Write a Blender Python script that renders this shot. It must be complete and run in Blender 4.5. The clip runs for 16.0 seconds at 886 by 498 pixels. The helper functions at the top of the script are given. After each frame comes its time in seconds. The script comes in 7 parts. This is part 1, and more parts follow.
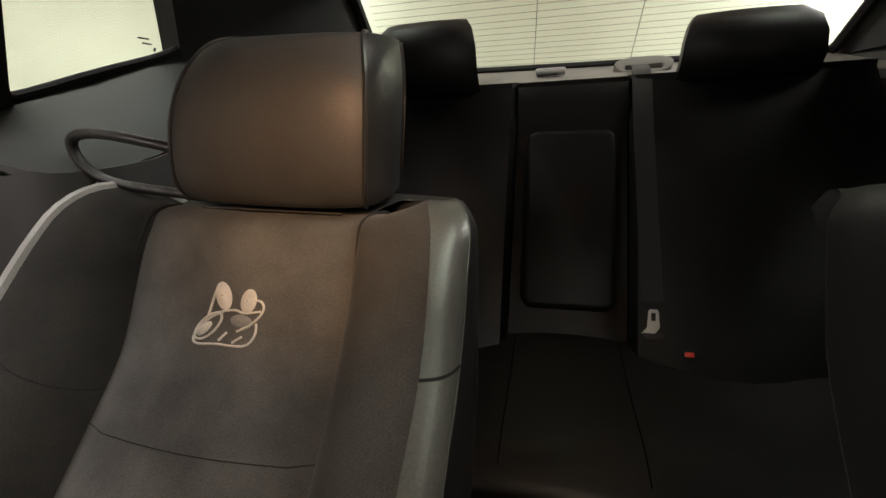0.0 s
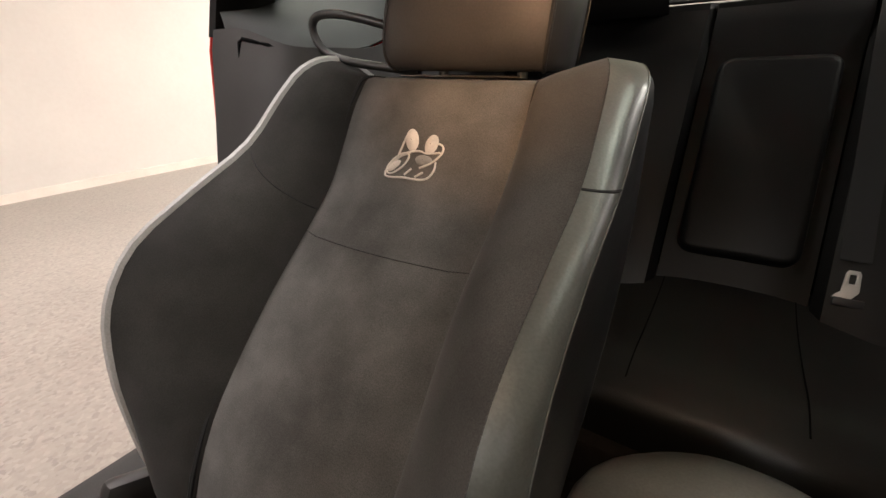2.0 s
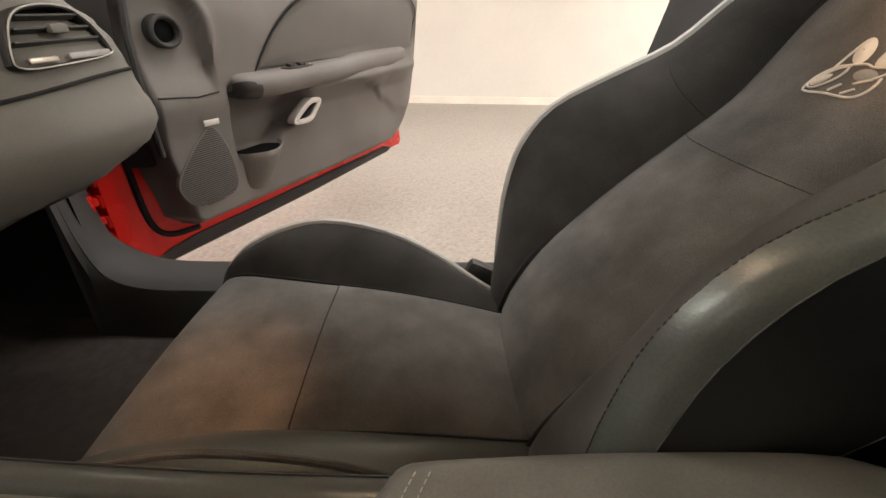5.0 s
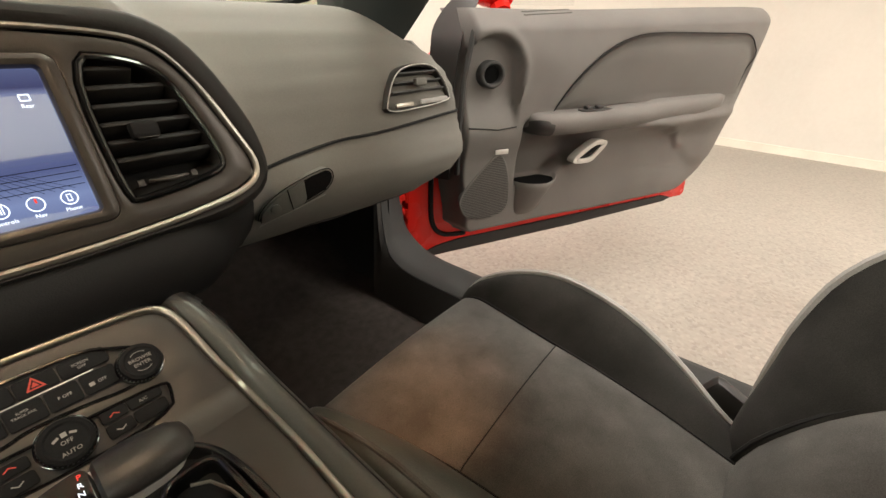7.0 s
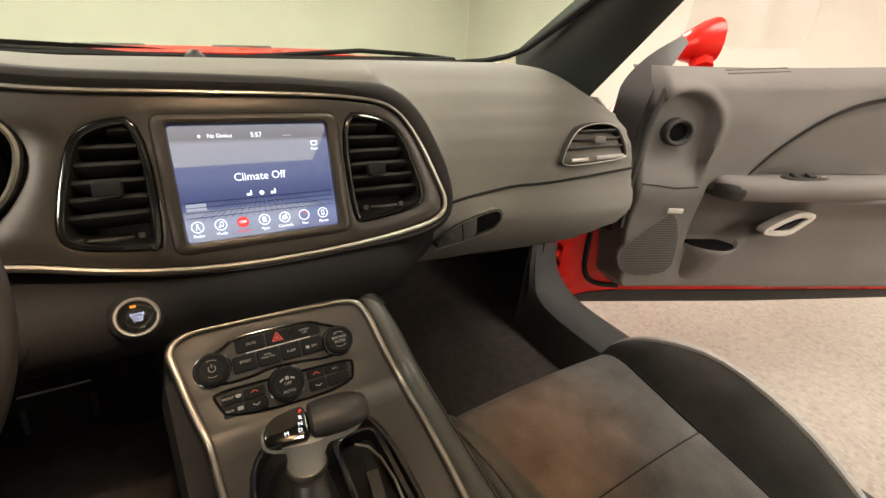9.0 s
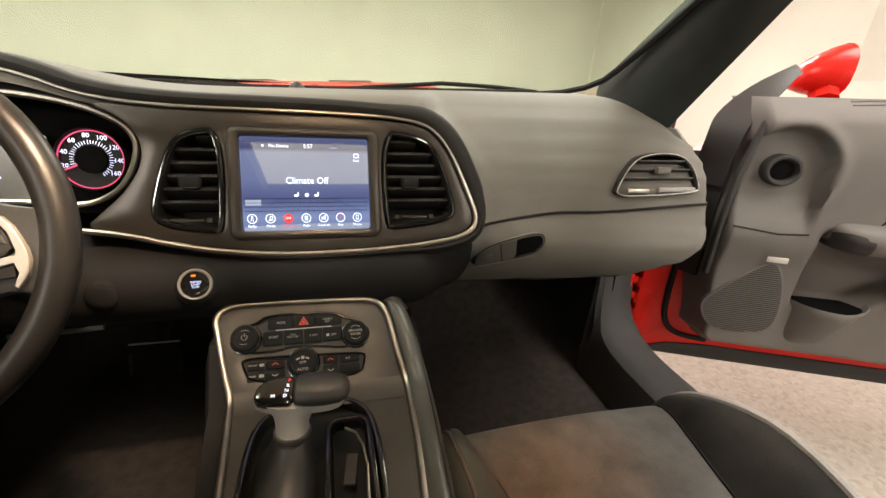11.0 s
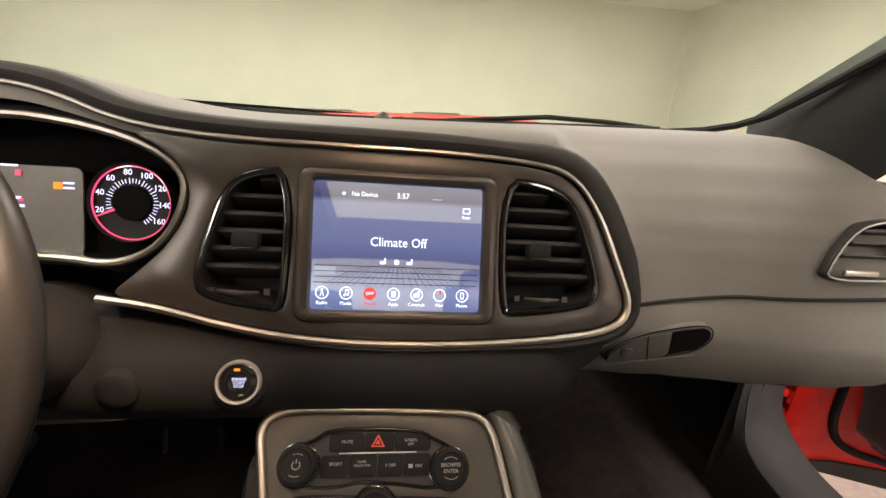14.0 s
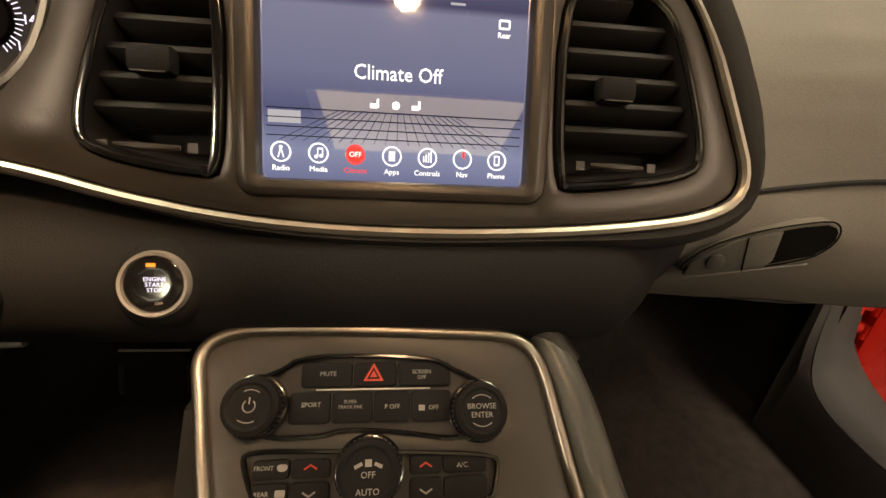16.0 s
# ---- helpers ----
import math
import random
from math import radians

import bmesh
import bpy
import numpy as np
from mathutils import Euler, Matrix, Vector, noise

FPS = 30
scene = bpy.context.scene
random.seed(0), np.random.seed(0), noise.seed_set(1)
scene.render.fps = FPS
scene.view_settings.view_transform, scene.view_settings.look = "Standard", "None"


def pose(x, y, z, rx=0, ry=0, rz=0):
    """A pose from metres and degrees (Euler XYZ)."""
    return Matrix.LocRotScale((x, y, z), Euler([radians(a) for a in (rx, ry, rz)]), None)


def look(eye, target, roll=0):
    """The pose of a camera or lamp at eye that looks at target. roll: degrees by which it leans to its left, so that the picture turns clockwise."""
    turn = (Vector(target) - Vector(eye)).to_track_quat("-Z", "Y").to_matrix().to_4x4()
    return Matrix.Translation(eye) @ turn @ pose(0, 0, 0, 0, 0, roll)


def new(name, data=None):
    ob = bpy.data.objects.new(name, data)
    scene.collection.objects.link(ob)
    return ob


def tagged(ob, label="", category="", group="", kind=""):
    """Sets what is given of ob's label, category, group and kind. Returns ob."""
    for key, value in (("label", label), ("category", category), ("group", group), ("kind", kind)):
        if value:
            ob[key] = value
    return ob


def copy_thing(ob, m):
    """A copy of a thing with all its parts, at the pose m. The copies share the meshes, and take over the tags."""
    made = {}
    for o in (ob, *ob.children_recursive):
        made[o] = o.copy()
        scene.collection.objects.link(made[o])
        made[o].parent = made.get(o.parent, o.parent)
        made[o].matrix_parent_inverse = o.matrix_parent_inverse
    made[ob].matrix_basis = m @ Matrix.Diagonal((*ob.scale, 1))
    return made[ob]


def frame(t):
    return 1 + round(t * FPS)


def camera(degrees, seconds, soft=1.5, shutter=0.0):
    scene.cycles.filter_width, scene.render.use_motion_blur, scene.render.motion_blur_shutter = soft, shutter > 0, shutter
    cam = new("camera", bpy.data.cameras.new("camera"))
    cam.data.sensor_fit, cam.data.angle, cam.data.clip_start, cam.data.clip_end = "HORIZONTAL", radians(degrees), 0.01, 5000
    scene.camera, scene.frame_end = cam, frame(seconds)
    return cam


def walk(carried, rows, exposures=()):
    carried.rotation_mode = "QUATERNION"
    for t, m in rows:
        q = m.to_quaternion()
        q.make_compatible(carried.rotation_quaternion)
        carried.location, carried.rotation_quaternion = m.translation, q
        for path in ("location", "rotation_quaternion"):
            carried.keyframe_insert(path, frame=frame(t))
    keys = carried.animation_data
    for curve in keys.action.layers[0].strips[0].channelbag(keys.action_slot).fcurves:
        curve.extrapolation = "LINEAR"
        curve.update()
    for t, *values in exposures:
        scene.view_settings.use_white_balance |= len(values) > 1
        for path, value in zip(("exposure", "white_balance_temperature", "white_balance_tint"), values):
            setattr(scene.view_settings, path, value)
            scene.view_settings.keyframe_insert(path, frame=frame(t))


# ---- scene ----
cam = camera(93.9, 16.0)
PATH = [
    (0, (0.086, 0.046, 1.059), (0.578, -1.757, 0.347), -3.7),
    (0.5, (0.081, 0.081, 1.034), (0.703, -1.684, 0.329), -3.4),
    (1, (0.08, 0.098, 1.007), (0.838, -1.61, 0.295), -3.2),
    (1.5, (0.08, 0.117, 0.982), (0.988, -1.502, 0.238), -3.0),
    (2, (0.08, 0.136, 0.956), (1.149, -1.355, 0.159), -2.8),
    (2.5, (0.068, 0.15, 0.934), (1.292, -1.178, 0.074), -2.4),
    (3, (0.051, 0.158, 0.91), (1.448, -0.939, -0.01), -2.5),
    (3.2, (0.043, 0.162, 0.914), (1.49, -0.837, -0.039), -2.8),
    (5.3, (-0.058, 0.17, 0.894), (1.694, 0.302, -0.062), 1.3),
    (5.5, (-0.062, 0.169, 0.893), (1.675, 0.424, -0.065), 1.2),
    (6, (-0.062, 0.189, 0.921), (1.614, 0.726, -0.031), 2.0),
    (6.5, (-0.046, 0.184, 0.944), (1.528, 0.979, 0.0), 2.6),
    (7, (-0.02, 0.174, 0.966), (1.427, 1.194, 0.035), 3.0),
    (7.5, (-0.026, 0.17, 0.983), (1.296, 1.362, 0.072), 3.5),
    (8, (-0.038, 0.153, 0.998), (1.163, 1.482, 0.109), 3.8),
    (8.5, (-0.06, 0.148, 1.004), (1.027, 1.583, 0.132), 4.2),
    (9, (-0.066, 0.15, 1.011), (0.901, 1.679, 0.159), 4.2),
    (11.3, (0.038, 0.066, 0.998), (0.499, 1.874, 0.278), 4.0),
    (11.5, (0.034, 0.072, 0.988), (0.468, 1.893, 0.284), 4.2),
    (12, (0.022, 0.074, 0.985), (0.38, 1.921, 0.308), 4.4),
    (12.5, (0.012, 0.086, 0.995), (0.317, 1.952, 0.344), 4.6),
    (13, (0.011, 0.145, 0.979), (0.281, 2.024, 0.348), 4.6),
    (13.5, (-0.007, 0.227, 0.996), (0.239, 2.108, 0.364), 4.7),
    (14, (-0.007, 0.271, 0.992), (0.24, 2.157, 0.376), 4.6),
    (14.5, (0.005, 0.312, 0.983), (0.24, 2.197, 0.356), 4.5),
    (15, (0.012, 0.351, 0.946), (0.235, 2.225, 0.283), 4.4),
    (15.5, (0.004, 0.369, 0.896), (0.235, 2.221, 0.178), 4.2),
    (16, (0.001, 0.383, 0.874), (0.225, 2.192, 0.049), 4.1),
]
walk(cam, [(t, look(eye, target, roll)) for t, eye, target, roll in PATH],
     exposures=[(0.0, -0.35, 6200, 12), (0.7, -0.3, 6200, 12), (1.6, 0.1, 6200, 16), (3.0, 0.15, 6200, 16), (6.5, 0.25, 6400, 9), (9.0, 0.35, 6700, 10), (12.0, 0.38, 6450, 10), (13.4, 0.35, 6500, 12), (14.5, 0.35, 6800, 20), (16.0, 0.25, 8300, 16)])

# ---- light ----
world = bpy.data.worlds.new("world")
scene.world = world
world.use_nodes = True
world.node_tree.nodes["Background"].inputs[0].default_value = (0.75, 0.78, 0.85, 1)
world.node_tree.nodes["Background"].inputs[1].default_value = 0.05


def area_lamp(name, m, sx, sy, watts, colour):
    d = bpy.data.lights.new(name, "AREA")
    d.shape, d.size, d.size_y, d.energy, d.color = "RECTANGLE", sx, sy, watts, colour
    ob = new(name, d)
    ob.matrix_world = m
    return ob


def spot_lamp(name, eye, target, watts, colour, cone, blend=1.0, radius=0.02):
    d = bpy.data.lights.new(name, "SPOT")
    d.energy, d.color, d.spot_size, d.spot_blend, d.shadow_soft_size = watts, colour, radians(cone), blend, radius
    ob = new(name, d)
    ob.matrix_world = look(eye, target)
    return ob


ROOM_LIGHT = (1.0, 0.925, 0.84)
CEILING_LAMPS = [(-3.3, -4.4, 330), (3.3, -4.4, 150), (-1.5, -0.3, 75), (1.4, -0.3, 62), (-5.0, 4.4, 150), (-1.3, 4.4, 125), (2.3, 4.4, 145)]
for lx, ly, watts in CEILING_LAMPS:
    area_lamp("ceiling_lamp", pose(lx, ly, 3.08), 0.55, 2.6, watts, ROOM_LIGHT)
# the map lamps of the overhead console, turned to the passenger seat and the driver's floor
MAP_LAMPS = [((0.07, 0.33, 1.298), (0.33, -0.34, 0.95)), ((-0.05, 0.33, 1.298), (0.33, 0.43, 0.51))]
spot_lamp("map_lamp", *MAP_LAMPS[0], 42.0, (1.0, 0.57, 0.27), 30)
spot_lamp("map_lamp", *MAP_LAMPS[1], 28.0, (1.0, 0.44, 0.17), 20)
spot_lamp("map_lamp", (-0.05, 0.33, 1.298), (-0.38, 0.58, 0.50), 50.0, (1.0, 0.70, 0.46), 42, 0.9)
# added fill lamp between them, no such fitting seen, floods tunnel and footwells
FILL_AT = (0.01, 0.27, 1.300)
spot_lamp("courtesy_lamp", FILL_AT, (0.01, 0.30, 0.6), 6.5, (1.0, 0.72, 0.46), 150, 0.6)


# ---- materials ----
def material(name, colour, rough=0.5, metal=0.0, var=0.15, scale=8.0, grain=200.0, bump=0.15, depth=0.001, stretch=(1, 1, 1),
             sheen=0.0, coat=0.0, spec=0.5, rough_var=0.1, second=None, per_piece=0.0):
    """A principled material with broad stains and fine grain in its colour, gloss and relief."""
    m = bpy.data.materials.new(name)
    m.use_nodes = True
    n, l = m.node_tree.nodes, m.node_tree.links
    b = n["Principled BSDF"]
    b.inputs["Metallic"].default_value, b.inputs["Specular IOR Level"].default_value = metal, spec
    b.inputs["Sheen Weight"].default_value, b.inputs["Sheen Roughness"].default_value = sheen, 0.4
    b.inputs["Coat Weight"].default_value, b.inputs["Coat Roughness"].default_value = coat, 0.08
    co = n.new("ShaderNodeTexCoord")
    mp = n.new("ShaderNodeMapping")
    mp.inputs["Scale"].default_value = stretch
    l.new(co.outputs["Object"], mp.inputs["Vector"])
    broad, fine = n.new("ShaderNodeTexNoise"), n.new("ShaderNodeTexNoise")
    broad.inputs["Scale"].default_value, broad.inputs["Detail"].default_value = scale, 3
    fine.inputs["Scale"].default_value, fine.inputs["Detail"].default_value = grain, 2
    l.new(mp.outputs[0], broad.inputs["Vector"])
    l.new(mp.outputs[0], fine.inputs["Vector"])
    ramp = n.new("ShaderNodeValToRGB")
    c2 = second or tuple(min(1.0, c * (1 + var)) for c in colour)
    c1 = colour if second else tuple(c * (1 - var) for c in colour)
    ramp.color_ramp.elements[0].position, ramp.color_ramp.elements[1].position = 0.32, 0.68
    ramp.color_ramp.elements[0].color, ramp.color_ramp.elements[1].color = (*c1, 1), (*c2, 1)
    l.new(broad.outputs["Fac"], ramp.inputs["Fac"])
    mix = n.new("ShaderNodeMixRGB")
    mix.blend_type = "OVERLAY"
    mix.inputs["Fac"].default_value = min(1.0, var * 2)
    l.new(ramp.outputs["Color"], mix.inputs["Color1"])
    l.new(fine.outputs["Fac"], mix.inputs["Color2"])
    l.new(mix.outputs["Color"], b.inputs["Base Color"])
    rr = n.new("ShaderNodeMapRange")
    rr.inputs["To Min"].default_value, rr.inputs["To Max"].default_value = max(0.02, rough - rough_var), min(1.0, rough + rough_var)
    l.new(broad.outputs["Fac"], rr.inputs["Value"])
    l.new(rr.outputs["Result"], b.inputs["Roughness"])
    if bump:
        bp = n.new("ShaderNodeBump")
        bp.inputs["Strength"].default_value, bp.inputs["Distance"].default_value = bump, depth
        l.new(fine.outputs["Fac"], bp.inputs["Height"])
        l.new(bp.outputs["Normal"], b.inputs["Normal"])
    return m


def glowing(name, colour, strength):
    m = bpy.data.materials.new(name)
    m.use_nodes = True
    b = m.node_tree.nodes["Principled BSDF"]
    b.inputs["Base Color"].default_value = (0.02, 0.02, 0.02, 1)
    b.inputs["Roughness"].default_value = 0.12
    b.inputs["Emission Color"].default_value, b.inputs["Emission Strength"].default_value = (*colour, 1), strength
    return m


def pane_material(name, tint=(0.89, 0.965, 0.89)):
    m = bpy.data.materials.new(name)
    m.use_nodes = True
    n, l = m.node_tree.nodes, m.node_tree.links
    n.remove(n["Principled BSDF"])
    clear, gloss, mix = n.new("ShaderNodeBsdfTransparent"), n.new("ShaderNodeBsdfGlossy"), n.new("ShaderNodeMixShader")
    clear.inputs["Color"].default_value, gloss.inputs["Roughness"].default_value = (*tint, 1), 0.01
    mix.inputs[0].default_value = 0.035
    l.new(clear.outputs[0], mix.inputs[1])
    l.new(gloss.outputs[0], mix.inputs[2])
    l.new(mix.outputs[0], n["Material Output"].inputs[0])
    return m


SUEDE = material("suede", (0.058, 0.0562, 0.0525), 0.95, var=0.30, scale=14, grain=900, bump=0.25, depth=0.0006, sheen=0.12, spec=0.15, second=(0.104, 0.1010, 0.094))
# the seat suede darkened for the outer bolsters, which face away from the light
SHADED_SUEDE = material("shaded_bolster_suede", (0.019, 0.0182, 0.0170), 0.95, var=0.30, scale=11, grain=900, bump=0.25, depth=0.0006, sheen=0.05, spec=0.12, second=(0.036, 0.0345, 0.032))
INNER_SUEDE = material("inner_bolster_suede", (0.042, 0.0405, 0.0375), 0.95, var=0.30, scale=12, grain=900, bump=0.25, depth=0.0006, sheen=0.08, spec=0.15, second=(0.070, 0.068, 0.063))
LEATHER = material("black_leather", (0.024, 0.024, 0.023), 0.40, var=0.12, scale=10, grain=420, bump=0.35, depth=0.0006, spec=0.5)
RIM = material("black_rim_leather", (0.013, 0.0125, 0.012), 0.36, var=0.12, scale=10, grain=420, bump=0.3, depth=0.0004, spec=0.35)
# headrest front paler than the black leather, its sheen put into the colour
HEAD = material("lit_headrest_leather", (0.044, 0.043, 0.042), 0.46, var=0.14, scale=12, grain=420, bump=0.3, depth=0.0005)
PAD = material("black_pad_leather", (0.066, 0.069, 0.063), 0.32, var=0.12, scale=12, grain=420, bump=0.3, depth=0.0005)
HUB = material("grained_hub_cover", (0.050, 0.045, 0.041), 0.55, var=0.10, scale=9, grain=600, bump=0.35, depth=0.0005, spec=0.3)
HOOD = material("matt_hood_leather", (0.017, 0.016, 0.015), 0.66, var=0.12, scale=10, grain=420, bump=0.3, depth=0.0004, spec=0.22)
# driver mat pile, made paler for the lamplight on that floor
LIT_PILE = material("lit_mat_pile", (0.062, 0.054, 0.048), 0.97, var=0.25, scale=18, grain=900, bump=0.8, depth=0.002, spec=0.1)
VENT = material("vent_black", (0.011, 0.0103, 0.0096), 0.55, var=0.12, scale=9, grain=600, bump=0.2, depth=0.0003, spec=0.22)
REAR_TRIM = material("matt_black_trim", (0.012, 0.012, 0.012), 0.75, var=0.12, scale=8, grain=700, bump=0.25, spec=0.14)
# darker copies of the black leather, the dim rear cabin put into their colour
REAR_LEATHER = material("shaded_rear_leather", (0.0050, 0.0050, 0.0048), 0.45, var=0.15, scale=10, grain=420, bump=0.35, depth=0.0006, spec=0.22)
SHADED_LEATHER = material("shaded_seat_leather", (0.011, 0.0112, 0.0105), 0.42, var=0.15, scale=10, grain=420, bump=0.35, depth=0.0006, spec=0.45)
GUNMETAL = material("dark_gunmetal", (0.052, 0.047, 0.042), 0.40, metal=0.5, var=0.12, scale=9, grain=900, bump=0.3, depth=0.0003)
LEATHER_GREY = material("grey_leather_edge", (0.30, 0.295, 0.28), 0.45, var=0.12, scale=10, grain=420, bump=0.3, depth=0.0005)
LID = material("grey_lid_leather", (0.135, 0.138, 0.126), 0.34, var=0.14, scale=14, grain=420, bump=0.3, depth=0.0006, spec=0.6)
# leather lifted from black for the sheen on the seat's tunnel side
STRIP = material("lit_strip_leather", (0.070, 0.076, 0.068), 0.33, var=0.16, scale=14, grain=420, bump=0.3, depth=0.0006, spec=0.6)
DASH = material("soft_dash_skin", (0.158, 0.153, 0.137), 0.70, var=0.10, scale=5, grain=700, bump=0.45, depth=0.0006, spec=0.22)
DOOR_SKIN = material("grey_door_skin", (0.136, 0.130, 0.121), 0.6, var=0.10, scale=5, grain=700, bump=0.4, depth=0.0006, spec=0.35)
INSERT = material("door_insert_skin", (0.098, 0.094, 0.086), 0.6, var=0.10, scale=5, grain=600, bump=0.4, depth=0.0006, spec=0.35)
PLASTIC = material("black_plastic", (0.022, 0.021, 0.020), 0.50, var=0.12, scale=9, grain=600, bump=0.3, depth=0.0004)
SILL_PLASTIC = material("sill_plastic", (0.046, 0.046, 0.045), 0.68, spec=0.15, var=0.12, scale=6, grain=500, bump=0.35, depth=0.0005)
GLOSS = material("gloss_black", (0.008, 0.008, 0.008), 0.12, var=0.1, scale=12, grain=300, bump=0.02, rough_var=0.04, coat=0.5)
PANEL = material("bronze_grey_panel", (0.054, 0.050, 0.044), 0.40, metal=0.25, rough_var=0.03, var=0.05, scale=9, grain=900, bump=0.3, depth=0.0003)
BEZEL = material("bronze_grey_bezel", (0.056, 0.049, 0.042), 0.34, metal=0.5, rough_var=0.03, var=0.06, scale=9, grain=900, bump=0.3, depth=0.0003)
CHROME = material("satin_chrome", (0.40, 0.375, 0.33), 0.36, metal=1.0, var=0.06, scale=30, grain=500, bump=0.03)
SILVER = material("silver_paint", (0.52, 0.51, 0.48), 0.38, metal=0.35, var=0.06, scale=30, grain=700, bump=0.05)
SPOKE = material("dull_silver_paint", (0.30, 0.29, 0.27), 0.42, metal=0.3, var=0.06, scale=30, grain=700, bump=0.05)
RED = material("red_car_paint", (0.62, 0.016, 0.010), 0.28, var=0.06, scale=6, grain=900, bump=0.03, coat=0.0, spec=0.25)
CARPET = material("dark_carpet", (0.036, 0.031, 0.028), 0.97, var=0.18, scale=45, grain=900, bump=0.8, depth=0.002, spec=0.1)
# near-black; where it closes a hollow it stands in for shade
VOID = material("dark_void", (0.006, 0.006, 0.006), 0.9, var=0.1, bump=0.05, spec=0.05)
RUBBER = material("rubber", (0.013, 0.013, 0.013), 0.75, spec=0.25, var=0.15, scale=14, grain=400, bump=0.2)
THREAD = material("grey_thread", (0.46, 0.45, 0.42), 0.8, var=0.15, scale=60, grain=900, bump=0.3)
EMBROIDERY = material("silver_embroidery", (0.48, 0.46, 0.42), 0.75, var=0.15, scale=60, grain=1500, bump=0.6, depth=0.0008)
GREY_THREAD = material("grey_embroidery", (0.20, 0.20, 0.185), 0.75, var=0.15, scale=60, grain=1500, bump=0.6, depth=0.0008)
WEBBING = material("belt_webbing", (0.011, 0.011, 0.011), 0.8, var=0.2, scale=20, grain=700, bump=0.5, stretch=(1, 1, 6))
CLOTH = material("dark_headliner_cloth", (0.045, 0.044, 0.042), 0.95, var=0.08, scale=8, grain=900, bump=0.3)
HEADLINER = material("black_pillar_cloth", (0.030, 0.030, 0.031), 0.95, var=0.12, scale=8, grain=900, bump=0.3)
PILLAR = material("pillar_trim", (0.026, 0.031, 0.029), 0.7, var=0.1, scale=8, grain=700, bump=0.25)
GLASS = pane_material("window_glass")
ICON = glowing("screen_white", (0.85, 0.92, 1.0), 1.6)
ICON_DIM = glowing("screen_grey", (0.45, 0.5, 0.62), 0.8)
ICON_RED = glowing("screen_red", (1.0, 0.05, 0.04), 1.0)
DIAL_WHITE = glowing("dial_white", (0.70, 0.72, 1.0), 1.5)
DIAL_RED = glowing("dial_red", (1.0, 0.10, 0.22), 0.9)
AMBER = glowing("amber_lamp", (1.0, 0.28, 0.02), 1.2)
MARK = material("printed_marks", (0.30, 0.285, 0.26), 0.6, var=0.05, bump=0)
RED_MARK = material("red_printed_mark", (0.55, 0.05, 0.03), 0.5, var=0.05, bump=0)
LENS = glowing("map_lamp_lens", (1.0, 0.60, 0.30), 30.0)
TUBE_LIGHT = glowing("ceiling_diffuser", ROOM_LIGHT, 6.0)
WALL = material("cream_wall_paint", (0.69, 0.667, 0.608), 0.75, var=0.035, scale=1.4, grain=30, bump=0.0, spec=0.2)
CEILING = material("ceiling_paint", (0.78, 0.76, 0.72), 0.9, var=0.05, scale=1.2, grain=60, bump=0.2)
BASE = material("baseboard_paint", (0.78, 0.73, 0.64), 0.5, var=0.06, scale=4, grain=90, bump=0.1)


def screen_material():
    """The lit touchscreen: a blue sky fading down, with a ruled floor below."""
    m = bpy.data.materials.new("touchscreen_glow")
    m.use_nodes = True
    n, l = m.node_tree.nodes, m.node_tree.links
    b = n["Principled BSDF"]
    b.inputs["Base Color"].default_value, b.inputs["Roughness"].default_value = (0.01, 0.01, 0.012, 1), 0.06
    b.inputs["Coat Weight"].default_value, b.inputs["Coat IOR"].default_value = 1.0, 3.5
    b.inputs["Coat Roughness"].default_value = 0.03
    co, sep, ramp = n.new("ShaderNodeTexCoord"), n.new("ShaderNodeSeparateXYZ"), n.new("ShaderNodeValToRGB")
    l.new(co.outputs["Generated"], sep.inputs[0])
    e = ramp.color_ramp.elements
    e[0].position, e[0].color = 0.0, (0.13, 0.17, 0.36, 1)
    e[1].position, e[1].color = 1.0, (0.10, 0.12, 0.24, 1)
    for at, c in ((0.16, (0.22, 0.28, 0.50, 1)), (0.36, (0.08, 0.10, 0.24, 1)), (0.55, (0.15, 0.18, 0.34, 1)), (0.84, (0.19, 0.22, 0.38, 1)), (0.88, (0.055, 0.06, 0.15, 1))):
        x = e.new(at)
        x.color = c
    l.new(sep.outputs["Z"], ramp.inputs["Fac"])
    l.new(ramp.outputs["Color"], b.inputs["Emission Color"])
    b.inputs["Emission Strength"].default_value = 1.15
    return m


